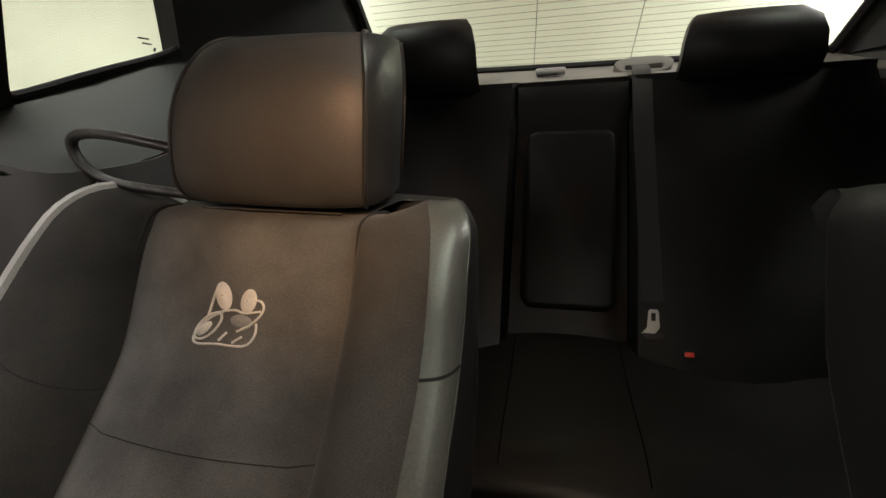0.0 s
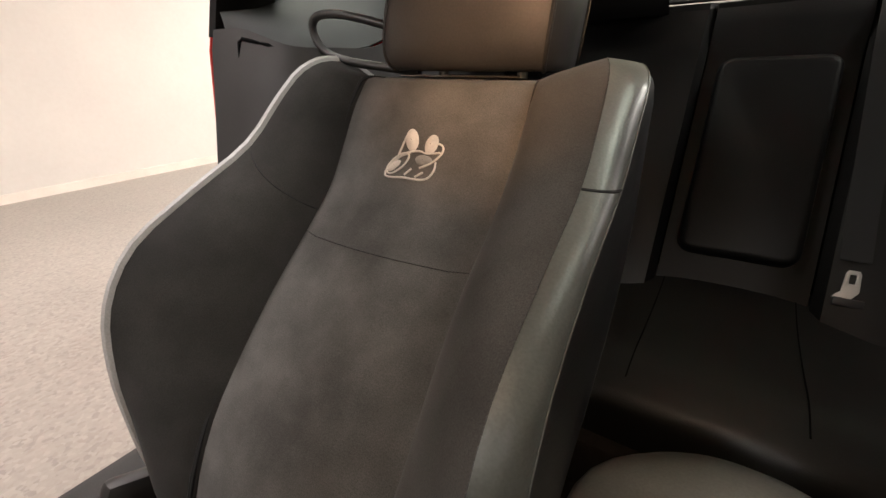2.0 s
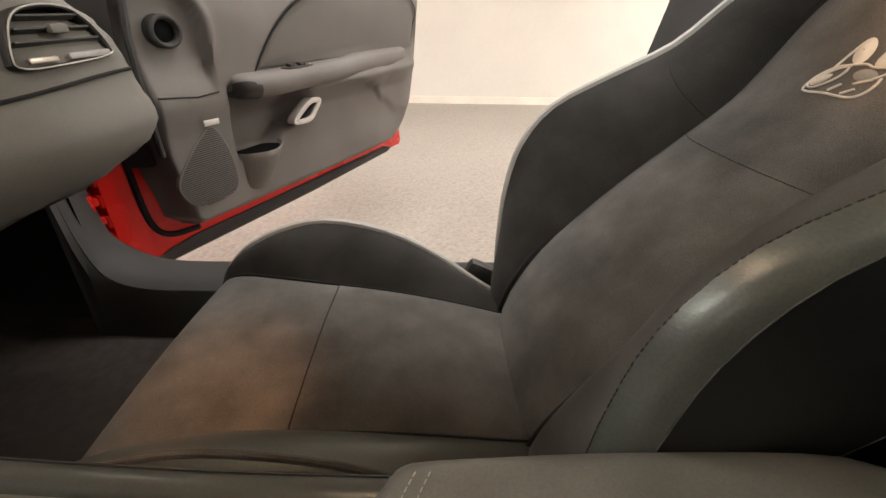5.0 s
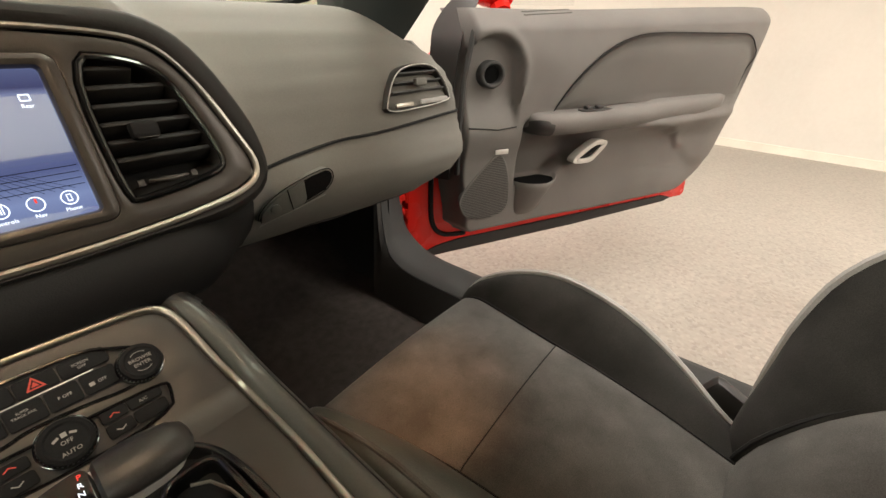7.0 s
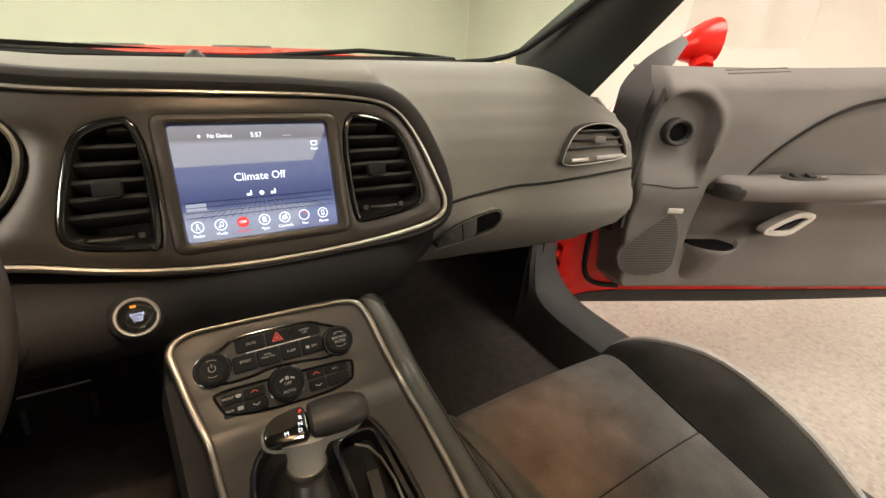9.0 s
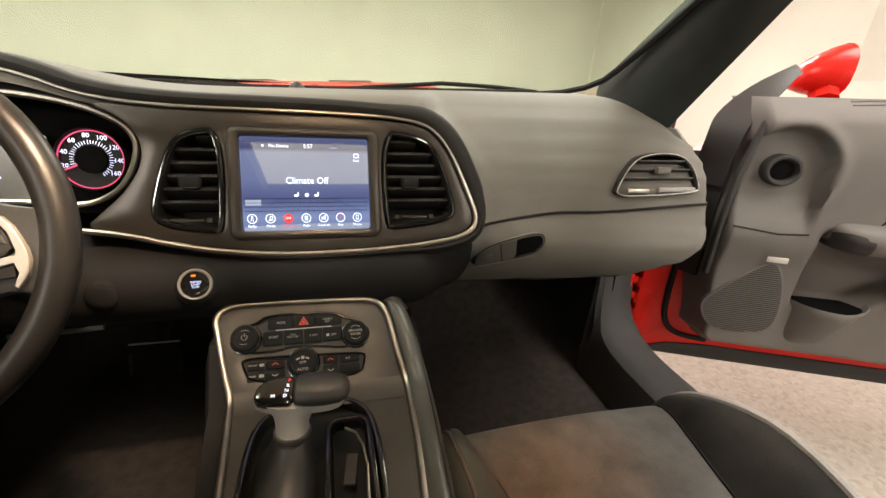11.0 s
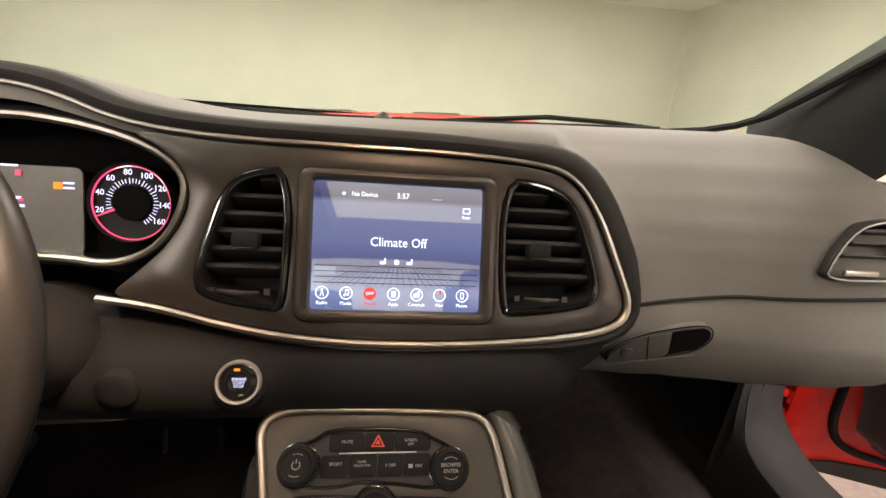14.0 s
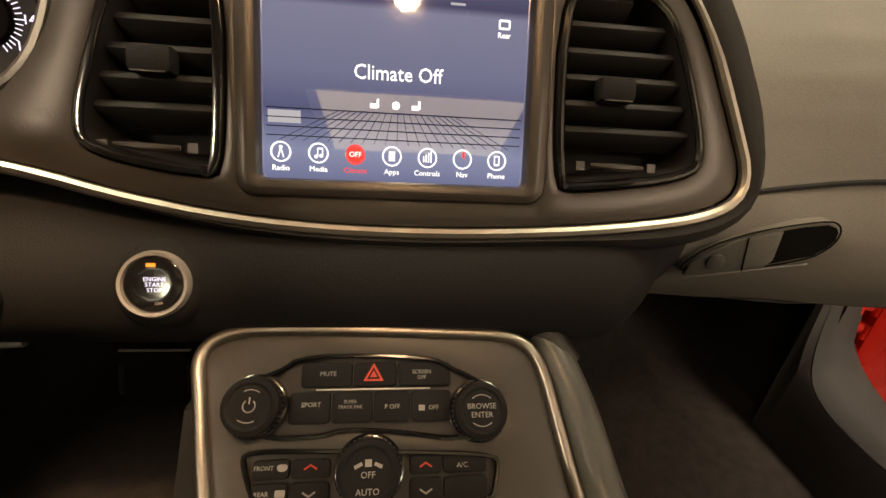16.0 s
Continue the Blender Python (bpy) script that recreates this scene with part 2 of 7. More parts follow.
def speckled_floor():
    m = material("speckled_epoxy_floor", (0.36, 0.335, 0.295), 0.45, var=0.08, scale=0.9, grain=40, bump=0.05, spec=0.4)
    n, l = m.node_tree.nodes, m.node_tree.links
    b = n["Principled BSDF"]
    src = b.inputs["Base Color"].links[0].from_socket
    vor, ramp, mix = n.new("ShaderNodeTexVoronoi"), n.new("ShaderNodeValToRGB"), n.new("ShaderNodeMixRGB")
    vor.inputs["Scale"].default_value = 75
    co = next(x for x in n if x.type == "TEX_COORD")
    l.new(co.outputs["Object"], vor.inputs["Vector"])
    e = ramp.color_ramp.elements
    ramp.color_ramp.interpolation = "CONSTANT"
    e[0].color = (0.14, 0.13, 0.12, 1)
    e[1].position, e[1].color = 0.14, (0.36, 0.33, 0.29, 1)
    for at, c in ((0.45, (0.42, 0.39, 0.34, 1)), (0.72, (0.55, 0.51, 0.45, 1)), (0.9, (0.26, 0.23, 0.19, 1))):
        x = e.new(at)
        x.color = c
    hue = n.new("ShaderNodeSeparateXYZ")
    l.new(vor.outputs["Color"], hue.inputs[0])
    l.new(hue.outputs["X"], ramp.inputs["Fac"])
    mix.inputs["Fac"].default_value = 0.22
    l.new(src, mix.inputs["Color1"])
    l.new(ramp.outputs["Color"], mix.inputs["Color2"])
    l.new(mix.outputs["Color"], b.inputs["Base Color"])
    return m


SCREEN = screen_material()
FLOOR = speckled_floor()

# ---- building helpers ----
ORIGIN = {}


def thing(name, at, label, category, group="", kind=""):
    ob = new(name)
    ob.location = at
    ob.empty_display_size = 0.05
    ORIGIN[ob.name] = Vector(at)
    return tagged(ob, label, category, group, kind)


def part(name, bm, mat, parent=None, label="", smooth=True, angle=40):
    """Links a bmesh, given in world places, as one mesh object under a thing or a part."""
    bmesh.ops.recalc_face_normals(bm, faces=bm.faces)
    me = bpy.data.meshes.new(name)
    bm.to_mesh(me)
    bm.free()
    at = ORIGIN[parent.name] if parent else Vector((0, 0, 0))
    me.transform(Matrix.Translation(-at))
    me.materials.append(mat)
    if smooth:
        me.shade_smooth()
        me.set_sharp_from_angle(angle=radians(angle))
    ob = new(name, me)
    if parent:
        ob.parent = parent
    ORIGIN[ob.name] = at
    return tagged(ob, label)


def basis(o, u, n):
    """A frame at o with x along u and z along n."""
    u, n = Vector(u).normalized(), Vector(n).normalized()
    v = n.cross(u).normalized()
    u = v.cross(n)
    return Matrix.Translation(o) @ Matrix((u, v, n)).transposed().to_4x4()


def rounded(points, times=2, closed=True):
    """Cuts the corners of an outline (Chaikin)."""
    pts = [Vector(p) for p in points]
    for _ in range(times):
        out = [] if closed else [pts[0]]
        for i in range(len(pts) if closed else len(pts) - 1):
            a, b = pts[i], pts[(i + 1) % len(pts)]
            out += [a.lerp(b, 0.25), a.lerp(b, 0.75)]
        if not closed:
            out.append(pts[-1])
        pts = out
    return pts


def inset(points, d):
    """A closed flat outline (counter-clockwise) moved inwards by d."""
    pts, out = [Vector((p[0], p[1])) for p in points], []
    area = sum(a.x * b.y - b.x * a.y for a, b in zip(pts, pts[1:] + pts[:1]))
    s = 1 if area > 0 else -1
    for i, p in enumerate(pts):
        e1, e2 = (p - pts[i - 1]).normalized(), (pts[(i + 1) % len(pts)] - p).normalized()
        nrm = Vector((-(e1.y + e2.y), e1.x + e2.x))
        nrm = nrm.normalized() if nrm.length > 1e-6 else Vector((-e1.y, e1.x))
        out.append(p + nrm * d * s)
    return out


def finer(rows, k=3):
    """Catmull-Rom between rows of numbers."""
    out = []
    for i in range(len(rows) - 1):
        p0, p1, p2, p3 = rows[max(i - 1, 0)], rows[i], rows[i + 1], rows[min(i + 2, len(rows) - 1)]
        for j in range(k):
            t = j / k
            out.append(tuple(0.5 * (2 * b + (c - a) * t + (2 * a - 5 * b + 4 * c - d) * t * t + (3 * b - a - 3 * c + d) * t ** 3) for a, b, c, d in zip(p0, p1, p2, p3)))
    return out + [tuple(rows[-1])]


def oval(cx, cy, rx, ry, n=24, a0=0.0):
    return [(cx + rx * math.cos(a0 + 2 * math.pi * i / n), cy + ry * math.sin(a0 + 2 * math.pi * i / n)) for i in range(n)]


def rrect(x0, y0, x1, y1, r, k=4):
    pts = []
    for cx, cy, a in ((x1 - r, y1 - r, 0), (x0 + r, y1 - r, 90), (x0 + r, y0 + r, 180), (x1 - r, y0 + r, 270)):
        pts += [(cx + r * math.cos(radians(a + 90 * i / k)), cy + r * math.sin(radians(a + 90 * i / k))) for i in range(k + 1)]
    return pts


def loft(rows, ring=False, caps=False):
    """A skin over rows of points; ring closes each row, caps close the first and last."""
    bm = bmesh.new()
    v = [[bm.verts.new(p) for p in row] for row in rows]
    for a, b in zip(v, v[1:]):
        for i in range(len(a) if ring else len(a) - 1):
            j = (i + 1) % len(a)
            bm.faces.new((a[i], a[j], b[j], b[i]))
    if caps:
        bm.faces.new(v[0])
        bm.faces.new(v[-1])
    return bm


def thick(bm, d):
    """Gives an open skin a thickness d."""
    bmesh.ops.recalc_face_normals(bm, faces=bm.faces)
    bmesh.ops.solidify(bm, geom=bm.faces[:], thickness=d)
    return bm


def plate(m, outline, depth, bevel=0.0, holes=(), seg=2):
    """A flat plate in the frame m: outline in its x and y, face at z = 0, going back by depth."""
    bm = bmesh.new()
    if holes:
        edges = []
        for loop in (outline, *holes):
            vs = [bm.verts.new((p[0], p[1], 0)) for p in loop]
            edges += [bm.edges.new((vs[i], vs[(i + 1) % len(vs)])) for i in range(len(vs))]
        bmesh.ops.triangle_fill(bm, use_beauty=True, use_dissolve=False, edges=edges)
    else:
        bm.faces.new([bm.verts.new((p[0], p[1], 0)) for p in outline])
    for f in bm.faces:
        if f.normal.z < 0:
            f.normal_flip()
    out = bmesh.ops.extrude_face_region(bm, geom=bm.faces[:])
    moved = [g for g in out["geom"] if isinstance(g, bmesh.types.BMVert)]
    bmesh.ops.translate(bm, verts=moved, vec=(0, 0, -depth))
    bmesh.ops.recalc_face_normals(bm, faces=bm.faces)
    if bevel:
        rim = [e for e in bm.edges if all(abs(v.co.z) < 1e-6 for v in e.verts) and len(e.link_faces) == 2 and any(abs(f.normal.z) < 0.5 for f in e.link_faces)]
        bmesh.ops.bevel(bm, geom=rim, offset=bevel, segments=seg, profile=0.5, affect="EDGES", clamp_overlap=True)
    bmesh.ops.transform(bm, matrix=m, verts=bm.verts)
    return bm


def sweep(points, r, n=8, closed=False, flat=1.0):
    """A tube of radius r (or radii) along points."""
    pts = [Vector(p) for p in points]
    radii = r if isinstance(r, (list, tuple)) else [r] * len(pts)
    rows, up = [], None
    for i, p in enumerate(pts):
        a = pts[i - 1] if (i or closed) else p
        b = pts[(i + 1) % len(pts)] if (i < len(pts) - 1 or closed) else p
        d = (b - a).normalized()
        if up is None:
            up = d.orthogonal().normalized()
        up = (up - d * up.dot(d)).normalized()
        side = d.cross(up)
        rows.append([p + radii[i] * (math.cos(t) * up + flat * math.sin(t) * side) for t in (2 * math.pi * k / n for k in range(n))])
    if closed:
        rows.append(rows[0])
        bm = loft(rows, ring=True)
        bmesh.ops.remove_doubles(bm, verts=bm.verts, dist=1e-6)
        return bm
    return loft(rows, ring=True, caps=True)


def box(m, sx, sy, sz, r=0.0, seg=2):
    bm = bmesh.new()
    bmesh.ops.create_cube(bm, size=1.0)
    bmesh.ops.scale(bm, vec=(sx, sy, sz), verts=bm.verts)
    if r:
        bmesh.ops.bevel(bm, geom=bm.edges[:], offset=min(r, 0.49 * min(sx, sy, sz)), segments=seg, profile=0.5, affect="EDGES")
    bmesh.ops.transform(bm, matrix=m, verts=bm.verts)
    return bm


def disc(m, profile, n=32):
    """A turned body: rows of (radius, height) about the z axis of m."""
    rows = [[m @ Vector((r * math.cos(a), r * math.sin(a), h)) for a in (2 * math.pi * k / n for k in range(n))] for r, h in profile]
    return loft(rows, ring=True, caps=True)


def ribbon(points, r=0.0006, n=5):
    return sweep(points, r, n)


def joined(*bms):
    out = bmesh.new()
    for bm in bms:
        me = bpy.data.meshes.new("piece")
        bm.to_mesh(me)
        bm.free()
        out.from_mesh(me)
        bpy.data.meshes.remove(me)
    return out


def lettering(name, body, m, size, mat, parent, wide=1.0):
    """Words in the built-in font, centred at the frame m, as a thin raised mesh."""
    cu = bpy.data.curves.new(name, "FONT")
    cu.body, cu.size, cu.align_x, cu.align_y, cu.extrude, cu.resolution_u = body, size, "CENTER", "CENTER", 0.00015, 2
    tmp = bpy.data.objects.new(name, cu)
    scene.collection.objects.link(tmp)
    bpy.context.view_layer.update()
    me = bpy.data.meshes.new_from_object(tmp.evaluated_get(bpy.context.evaluated_depsgraph_get()))
    bpy.data.objects.remove(tmp)
    bpy.data.curves.remove(cu)
    me.materials.clear()
    me.materials.append(mat)
    at = ORIGIN[parent.name]
    me.transform(Matrix.Translation(-at) @ m @ Matrix.Diagonal((wide, 1, 1, 1)))
    ob = new(name, me)
    ob.parent = parent
    ORIGIN[ob.name] = at
    return ob


def at(m, x, y, z=0.0):
    return m @ Matrix.Translation((x, y, z))


def stitches(points, parent, name="stitching", step=0.008, r=0.0009, mat=None):
    """A row of short raised threads along a line."""
    pts, bms, carry = [Vector(p) for p in points], [], 0.0
    for a, b in zip(pts, pts[1:]):
        d = (b - a).length
        if d < 1e-6:
            continue
        s = carry
        while s + step * 0.6 < d:
            bms.append(sweep([a.lerp(b, s / d), a.lerp(b, (s + step * 0.6) / d)], r, 4))
            s += step
        carry = max(0.0, s - d)
    return part(name, joined(*bms), mat or THREAD, parent)

# ---- the room ----
RX, FY, LX, BY, CZ = 5.48, 8.6, -9.5, -6.0, 3.2


def slab(name, x0, x1, y0, y1, z0, z1, mat, label, category):
    ob = part(name, box(pose((x0 + x1) / 2, (y0 + y1) / 2, (z0 + z1) / 2), x1 - x0, y1 - y0, z1 - z0), mat, smooth=False)
    return tagged(ob, label, category, kind="structure")


slab("floor", LX - 0.2, RX + 0.2, BY - 0.2, FY + 0.2, -0.15, 0, FLOOR, "beige speckled epoxy workshop floor", "floor")
slab("wall_east", RX, RX + 0.2, BY, FY, 0, CZ, WALL, "plain cream painted wall of the photo bay", "wall")
slab("wall_north", LX, RX, FY, FY + 0.2, 0, CZ, WALL, "plain cream painted end wall", "wall")
slab("wall_west", LX - 0.2, LX, BY, FY, 0, CZ, WALL, "plain cream painted wall", "wall")
slab("wall_south", LX, RX, BY - 0.2, BY, 0, CZ, WALL, "plain cream painted end wall", "wall")
slab("ceiling", LX - 0.2, RX + 0.2, BY - 0.2, FY + 0.2, CZ, CZ + 0.15, CEILING, "white painted workshop ceiling", "ceiling")
slab("baseboard", RX - 0.018, RX - 0.0005, BY + 0.01, FY - 0.02, 0.0, 0.085, BASE, "cream painted skirting board along the wall", "baseboard")
# a seam batten in the corner, and a wrinkled dust sheet taped to the wall
tagged(part("corner_trim", box(pose(RX - 0.012, FY - 0.012, 1.6), 0.022, 0.022, 3.1), BASE, smooth=False), "cream painted batten in the room corner", "trim", kind="structure")
rng = random.Random(5)
folds = [(rng.uniform(2, 9), rng.uniform(-4, 4), rng.uniform(0, 6.3), rng.uniform(0.004, 0.012)) for _ in range(7)]
rows = []
for j in range(25):
    z = 1.30 + 1.30 * j / 24
    rows.append([(RX - 0.035 - sum(h * (0.5 + 0.5 * math.sin(a * (y - 2.5) * 2 + b * z + c)) for a, b, c, h in folds) * 0.5, y, z) for y in [2.32 + 1.30 * i / 30 for i in range(31)]])
SHEET = pane_material("dust_film", (0.955, 0.95, 0.94))
SHEET.node_tree.nodes["Mix Shader"].inputs[0].default_value = 0.10
SHEET.node_tree.nodes["Glossy BSDF"].inputs["Roughness"].default_value = 0.30
film_sheet = tagged(part("dust_sheet", loft(rows), SHEET, smooth=True, angle=80), "clear wrinkled plastic dust sheet hung on the wall", "plastic sheet")
tape = thing("tape_tab", (RX - 0.03, 2.33, 1.80), "small dark tape tab at the edge of the dust sheet", "tape")
part("tab", box(pose(RX - 0.055, 2.33, 1.80, 20), 0.004, 0.02, 0.035, 0.001), RUBBER, tape, smooth=False)
for lx, ly, watts in CEILING_LAMPS:
    lamp = thing("ceiling_light", (lx, ly, CZ), "long white ceiling light panel, switched on", "ceiling light", "ceiling lights")
    part("frame", plate(basis((lx, ly, 3.10), (1, 0, 0), (0, 0, -1)), rrect(-0.32, -1.35, 0.32, 1.35, 0.02), 0.099, 0.004, holes=[rrect(-0.28, -1.31, 0.28, 1.31, 0.01)]), CEILING, lamp)
    part("diffuser", box(pose(lx, ly, 3.125), 0.555, 2.61, 0.01), TUBE_LIGHT, lamp, smooth=False)

# ---- the car's shell ----
car = thing("car_body", (0, 0, 0), "red two-door coupe with its passenger door open and black interior", "car")


def sym(points):
    return [(-x, y, z) for x, y, z in points]


def smooth01(a, b, x):
    t = min(1.0, max(0.0, (x - a) / (b - a)))
    return t * t * (3 - 2 * t)


# floor pan with tunnel and toe board
rows = []
for y, z in ((-1.2, 0.30), (-0.45, 0.27), (0.0, 0.245), (0.75, 0.245), (1.05, 0.26), (1.22, 0.36), (1.30, 0.55), (1.33, 0.75)):
    rows.append([(x, y, z + (0.16 if abs(x) < 0.10 else 0.0)) for x in (-0.76, -0.40, -0.14, -0.10, 0.10, 0.14, 0.40, 0.76)])
part("floor_pan", thick(loft(rows), 0.02), CARPET, car, "black carpeted cabin floor")
part("underbody", box(pose(0, -0.1, 0.215), 1.52, 4.3, 0.03), RUBBER, car, smooth=False)
part("firewall", box(pose(0, 1.365, 0.60), 1.52, 0.03, 0.76), VOID, car, smooth=False)
for s in (1, -1):
    # sill with step plate, hinge pillar and kick panel
    rows = []
    for y, up in finer(((-0.40, 0.0), (0.0, 0.0), (0.4, 0.0), (0.70, 0.0), (0.80, 0.006), (0.85, 0.022), (0.88, 0.052), (0.897, 0.11), (0.906, 0.20), (0.912, 0.42)), 4):
        rows.append([(s * x, y + 0.040 * smooth01(0.72, 0.84, x) * smooth01(0.0, 0.10, up), z - 0.012 + (up if z > 0.26 else 0.0)) for x, z in ((0.690, 0.25), (0.705, 0.35), (0.716, 0.385), (0.728, 0.397), (0.75, 0.404), (0.800, 0.400), (0.828, 0.390), (0.838, 0.375), (0.840, 0.30))])
    part("sill_trim", thick(loft([r[2:] for r in rows]), 0.004), SILL_PLASTIC, car, "dark grey plastic sill trim")
    part("sill_side", thick(loft([r[:3] for r in rows]), 0.004), PLASTIC, car, "black sill side")
    part("rocker", sweep([(s * 0.80, -0.55, 0.235), (s * 0.80, 1.05, 0.235)], 0.055, 12, flat=0.8), RED, car, "red painted rocker")
    part("hinge_pillar", loft([[(s * a, b, z) for a, b in ((0.755, 0.965), (0.885, 0.958), (0.915, 1.02), (0.90, 1.36), (0.755, 1.36))] for z in (0.30, 0.6, 0.85, 0.90)], ring=True, caps=True), RED, car, "red painted hinge pillar")
    if s == 1:
        for z in (0.425, 0.475, 0.525, 0.575):
            part("pillar_hinge", joined(box(pose(0.872, 0.948, z), 0.04, 0.024, 0.020, 0.006), sweep([(0.858, 0.934, z - 0.015), (0.858, 0.934, z + 0.015)], 0.010, 10)), RED, car, "red painted hinge leaf")
    part("hinge_gusset", box(pose(s * 0.825, 1.00, 0.86), 0.135, 0.03, 0.27, 0.008), PLASTIC, car, "black hinge pillar cover")
    part("kick_panel", loft([[(s * 0.745, 0.90, z), (s * 0.74, 1.15, z), (s * 0.72, 1.36, z)] for z in (0.22, 0.5, 0.86)]), PLASTIC, car)
    # front fender, with the shoulder that runs back
    rows = []
    for y in (1.10, 1.4, 1.9, 2.4, 2.75):
        drop = 0.05 * ((y - 1.03) / 1.7) ** 2
        drop += 0.05 * smooth01(1.5, 1.1, y)
        rows.append([(s * x, y, z - drop) for x, z in ((0.70, 0.950), (0.80, 0.945), (0.90, 0.90), (0.945, 0.78), (0.94, 0.55), (0.91, 0.40))])
    part("fender", thick(loft(rows), 0.02), RED, car, "red painted front fender")
    rows = []
    for y in (-0.42, -0.6, -1.2, -1.8, -2.2):
        rows.append([(s * x, y, z) for x, z in ((0.74, 1.03), (0.88, 1.0), (0.95, 0.86), (0.94, 0.6), (0.90, 0.30))])
    part("quarter_panel", thick(loft(rows), 0.02), RED, car, "red painted rear quarter panel")
    # windscreen pillar trim
    rows = []
    for k in range(9):
        f = k / 8
        inner = Vector((0.705, 1.08, 1.000)).lerp(Vector((0.577, 0.475, 1.268)), f)
        outer = Vector((0.748, 0.86, 0.935)).lerp(Vector((0.690, 0.49, 1.285)), f)
        mid = inner.lerp(outer, 0.5) + Vector((-0.022, -0.030, 0.0))
        q = [inner, inner.lerp(mid, 0.5) + Vector((-0.008, -0.008, 0)), mid, mid.lerp(outer, 0.5) + Vector((-0.004, -0.012, 0)), outer, outer + Vector((0.03, 0.05, 0.03)), inner + Vector((0.03, 0.04, 0.03))]
        rows.append([(s * p.x, p.y, p.z) for p in q])
    part("windscreen_pillar", loft(rows, ring=True, caps=True), PILLAR, car, "dark cloth-covered windscreen pillar trim")
    # roof rail above the door
    part("roof_rail", sweep([(s * 0.64, 0.46, 1.285), (s * 0.63, 0.1, 1.335), (s * 0.62, -0.3, 1.345), (s * 0.62, -0.6, 1.33)], 0.035, 8), HEADLINER, car)
    # door pillar cover that turns into the quarter trim beside the bench
    rows = []
    for z, y0, x0 in ((0.30, -0.14, 0.80), (0.45, -0.165, 0.802), (0.62, -0.20, 0.805), (0.81, -0.235, 0.80), (0.93, -0.258, 0.793), (1.0, -0.268, 0.785), (1.028, -0.274, 0.778)):
        sec = finer(((x0 + 0.014, y0 + 0.004), (x0 - 0.004, y0 - 0.002), (0.745, y0 - 0.012), (0.69, y0 - 0.026), (0.645, y0 - 0.052), (0.630, y0 - 0.105), (0.642, -0.47), (0.662, -0.64), (0.69, -1.0), (0.70, -1.62)))
        rows.append([(s * x, y, z - 0.034 * smooth01(0.76, 0.64, x) * smooth01(0.93, 1.028, z) + (0.075 * smooth01(-0.42, -0.75, y) if z > 1.0 else 0.0)) for x, y in sec])
    part("quarter_trim", thick(loft(rows), 0.005), PLASTIC, car, "black plastic pillar cover and quarter trim")
    groove = [(s * 0.757, -0.2725, 0.950), (s * 0.745, -0.277, 1.008), (s * 0.740, -0.2795, 1.012), (s * 0.695, -0.293, 1.001), (s * 0.655, -0.315, 0.985), (s * 0.632, -0.352, 0.979)]
    part("panel_gap", sweep(groove, 0.0035, 6), VOID, car, "dark gap of the belt cover panel")
    ledge = []
    for (xi, yi, zi), (xo, yo, zo) in [(p[:3], p[3:]) for p in finer(((0.775, -0.276, 1.026, 0.808, -0.290, 1.060), (0.70, -0.300, 1.006, 0.811, -0.345, 1.073), (0.648, -0.335, 0.992, 0.812, -0.394, 1.086), (0.640, -0.45, 0.998, 0.800, -0.50, 1.113), (0.660, -0.64, 1.048, 0.778, -0.655, 1.154), (0.685, -0.9, 1.060, 0.765, -0.90, 1.170), (0.70, -1.62, 1.065, 0.77, -1.62, 1.150)))]:
        ledge.append([(s * (xi + (xo - xi) * t), yi + (yo - yi) * t, zi + (zo - zi) * t + 0.014 * math.sin(math.pi * t ** 0.7)) for t in (0, 0.08, 0.2, 0.4, 0.6, 0.8, 1)])
    part("quarter_ledge", thick(loft(ledge), 0.005), PILLAR, car, "dark padded ledge under the quarter window")
    rows = []
    for z, y0, y1, x0 in ((1.02, -0.268, -0.378, 0.806), (1.10, -0.285, -0.384, 0.792), (1.20, -0.303, -0.384, 0.745), (1.33, -0.318, -0.382, 0.655)):
        rows.append([(s * (x0 + 0.008), y0, z), (s * (x0 - 0.008), y0 - 0.002, z), (s * (x0 - 0.022), y0 - 0.030, z), (s * (x0 - 0.026), y0 - 0.060, z), (s * (x0 - 0.014), y1, z), (s * (x0 + 0.025), y1, z)])
    part("door_pillar", loft(rows, ring=True, caps=True), REAR_TRIM, car, "black cloth-covered door pillar")
    part("pillar_flange", sweep([(s * 0.840, -0.185, 0.38), (s * 0.843, -0.252, 0.80), (s * 0.842, -0.285, 1.0), (s * 0.775, -0.315, 1.20)], 0.006, 6), RED, car, "red painted door opening flange")
    # rear roof pillar
    rows = []
    for k in range(6):
        f = k / 5
        a, b = Vector((0.765, -0.665, 1.135)).lerp(Vector((0.66, -0.585, 1.35)), f), Vector((0.715, -1.60, 1.08)).lerp(Vector((0.58, -1.0, 1.36)), f)
        rows.append([(s * p.x, p.y, p.z) for p in (a, a.lerp(b, 0.3) - Vector((0.03, 0, 0)), a.lerp(b, 0.7) - Vector((0.04, 0, 0)), b, b + Vector((0.12, 0, 0)), a + Vector((0.04, 0, 0)))])
    part("roof_pillar", loft(rows, ring=True, caps=True), HEADLINER, car, "black rear roof pillar trim")
    pane = loft([[(s * 0.812, -0.36, 1.075), (s * 0.785, -0.70, 1.163)], [(s * 0.70, -0.36, 1.31), (s * 0.69, -0.60, 1.31)]])
    g = part("quarter_window", thick(pane, 0.004), GLASS, car, "clear rear quarter window", smooth=False)
    g.visible_shadow = False
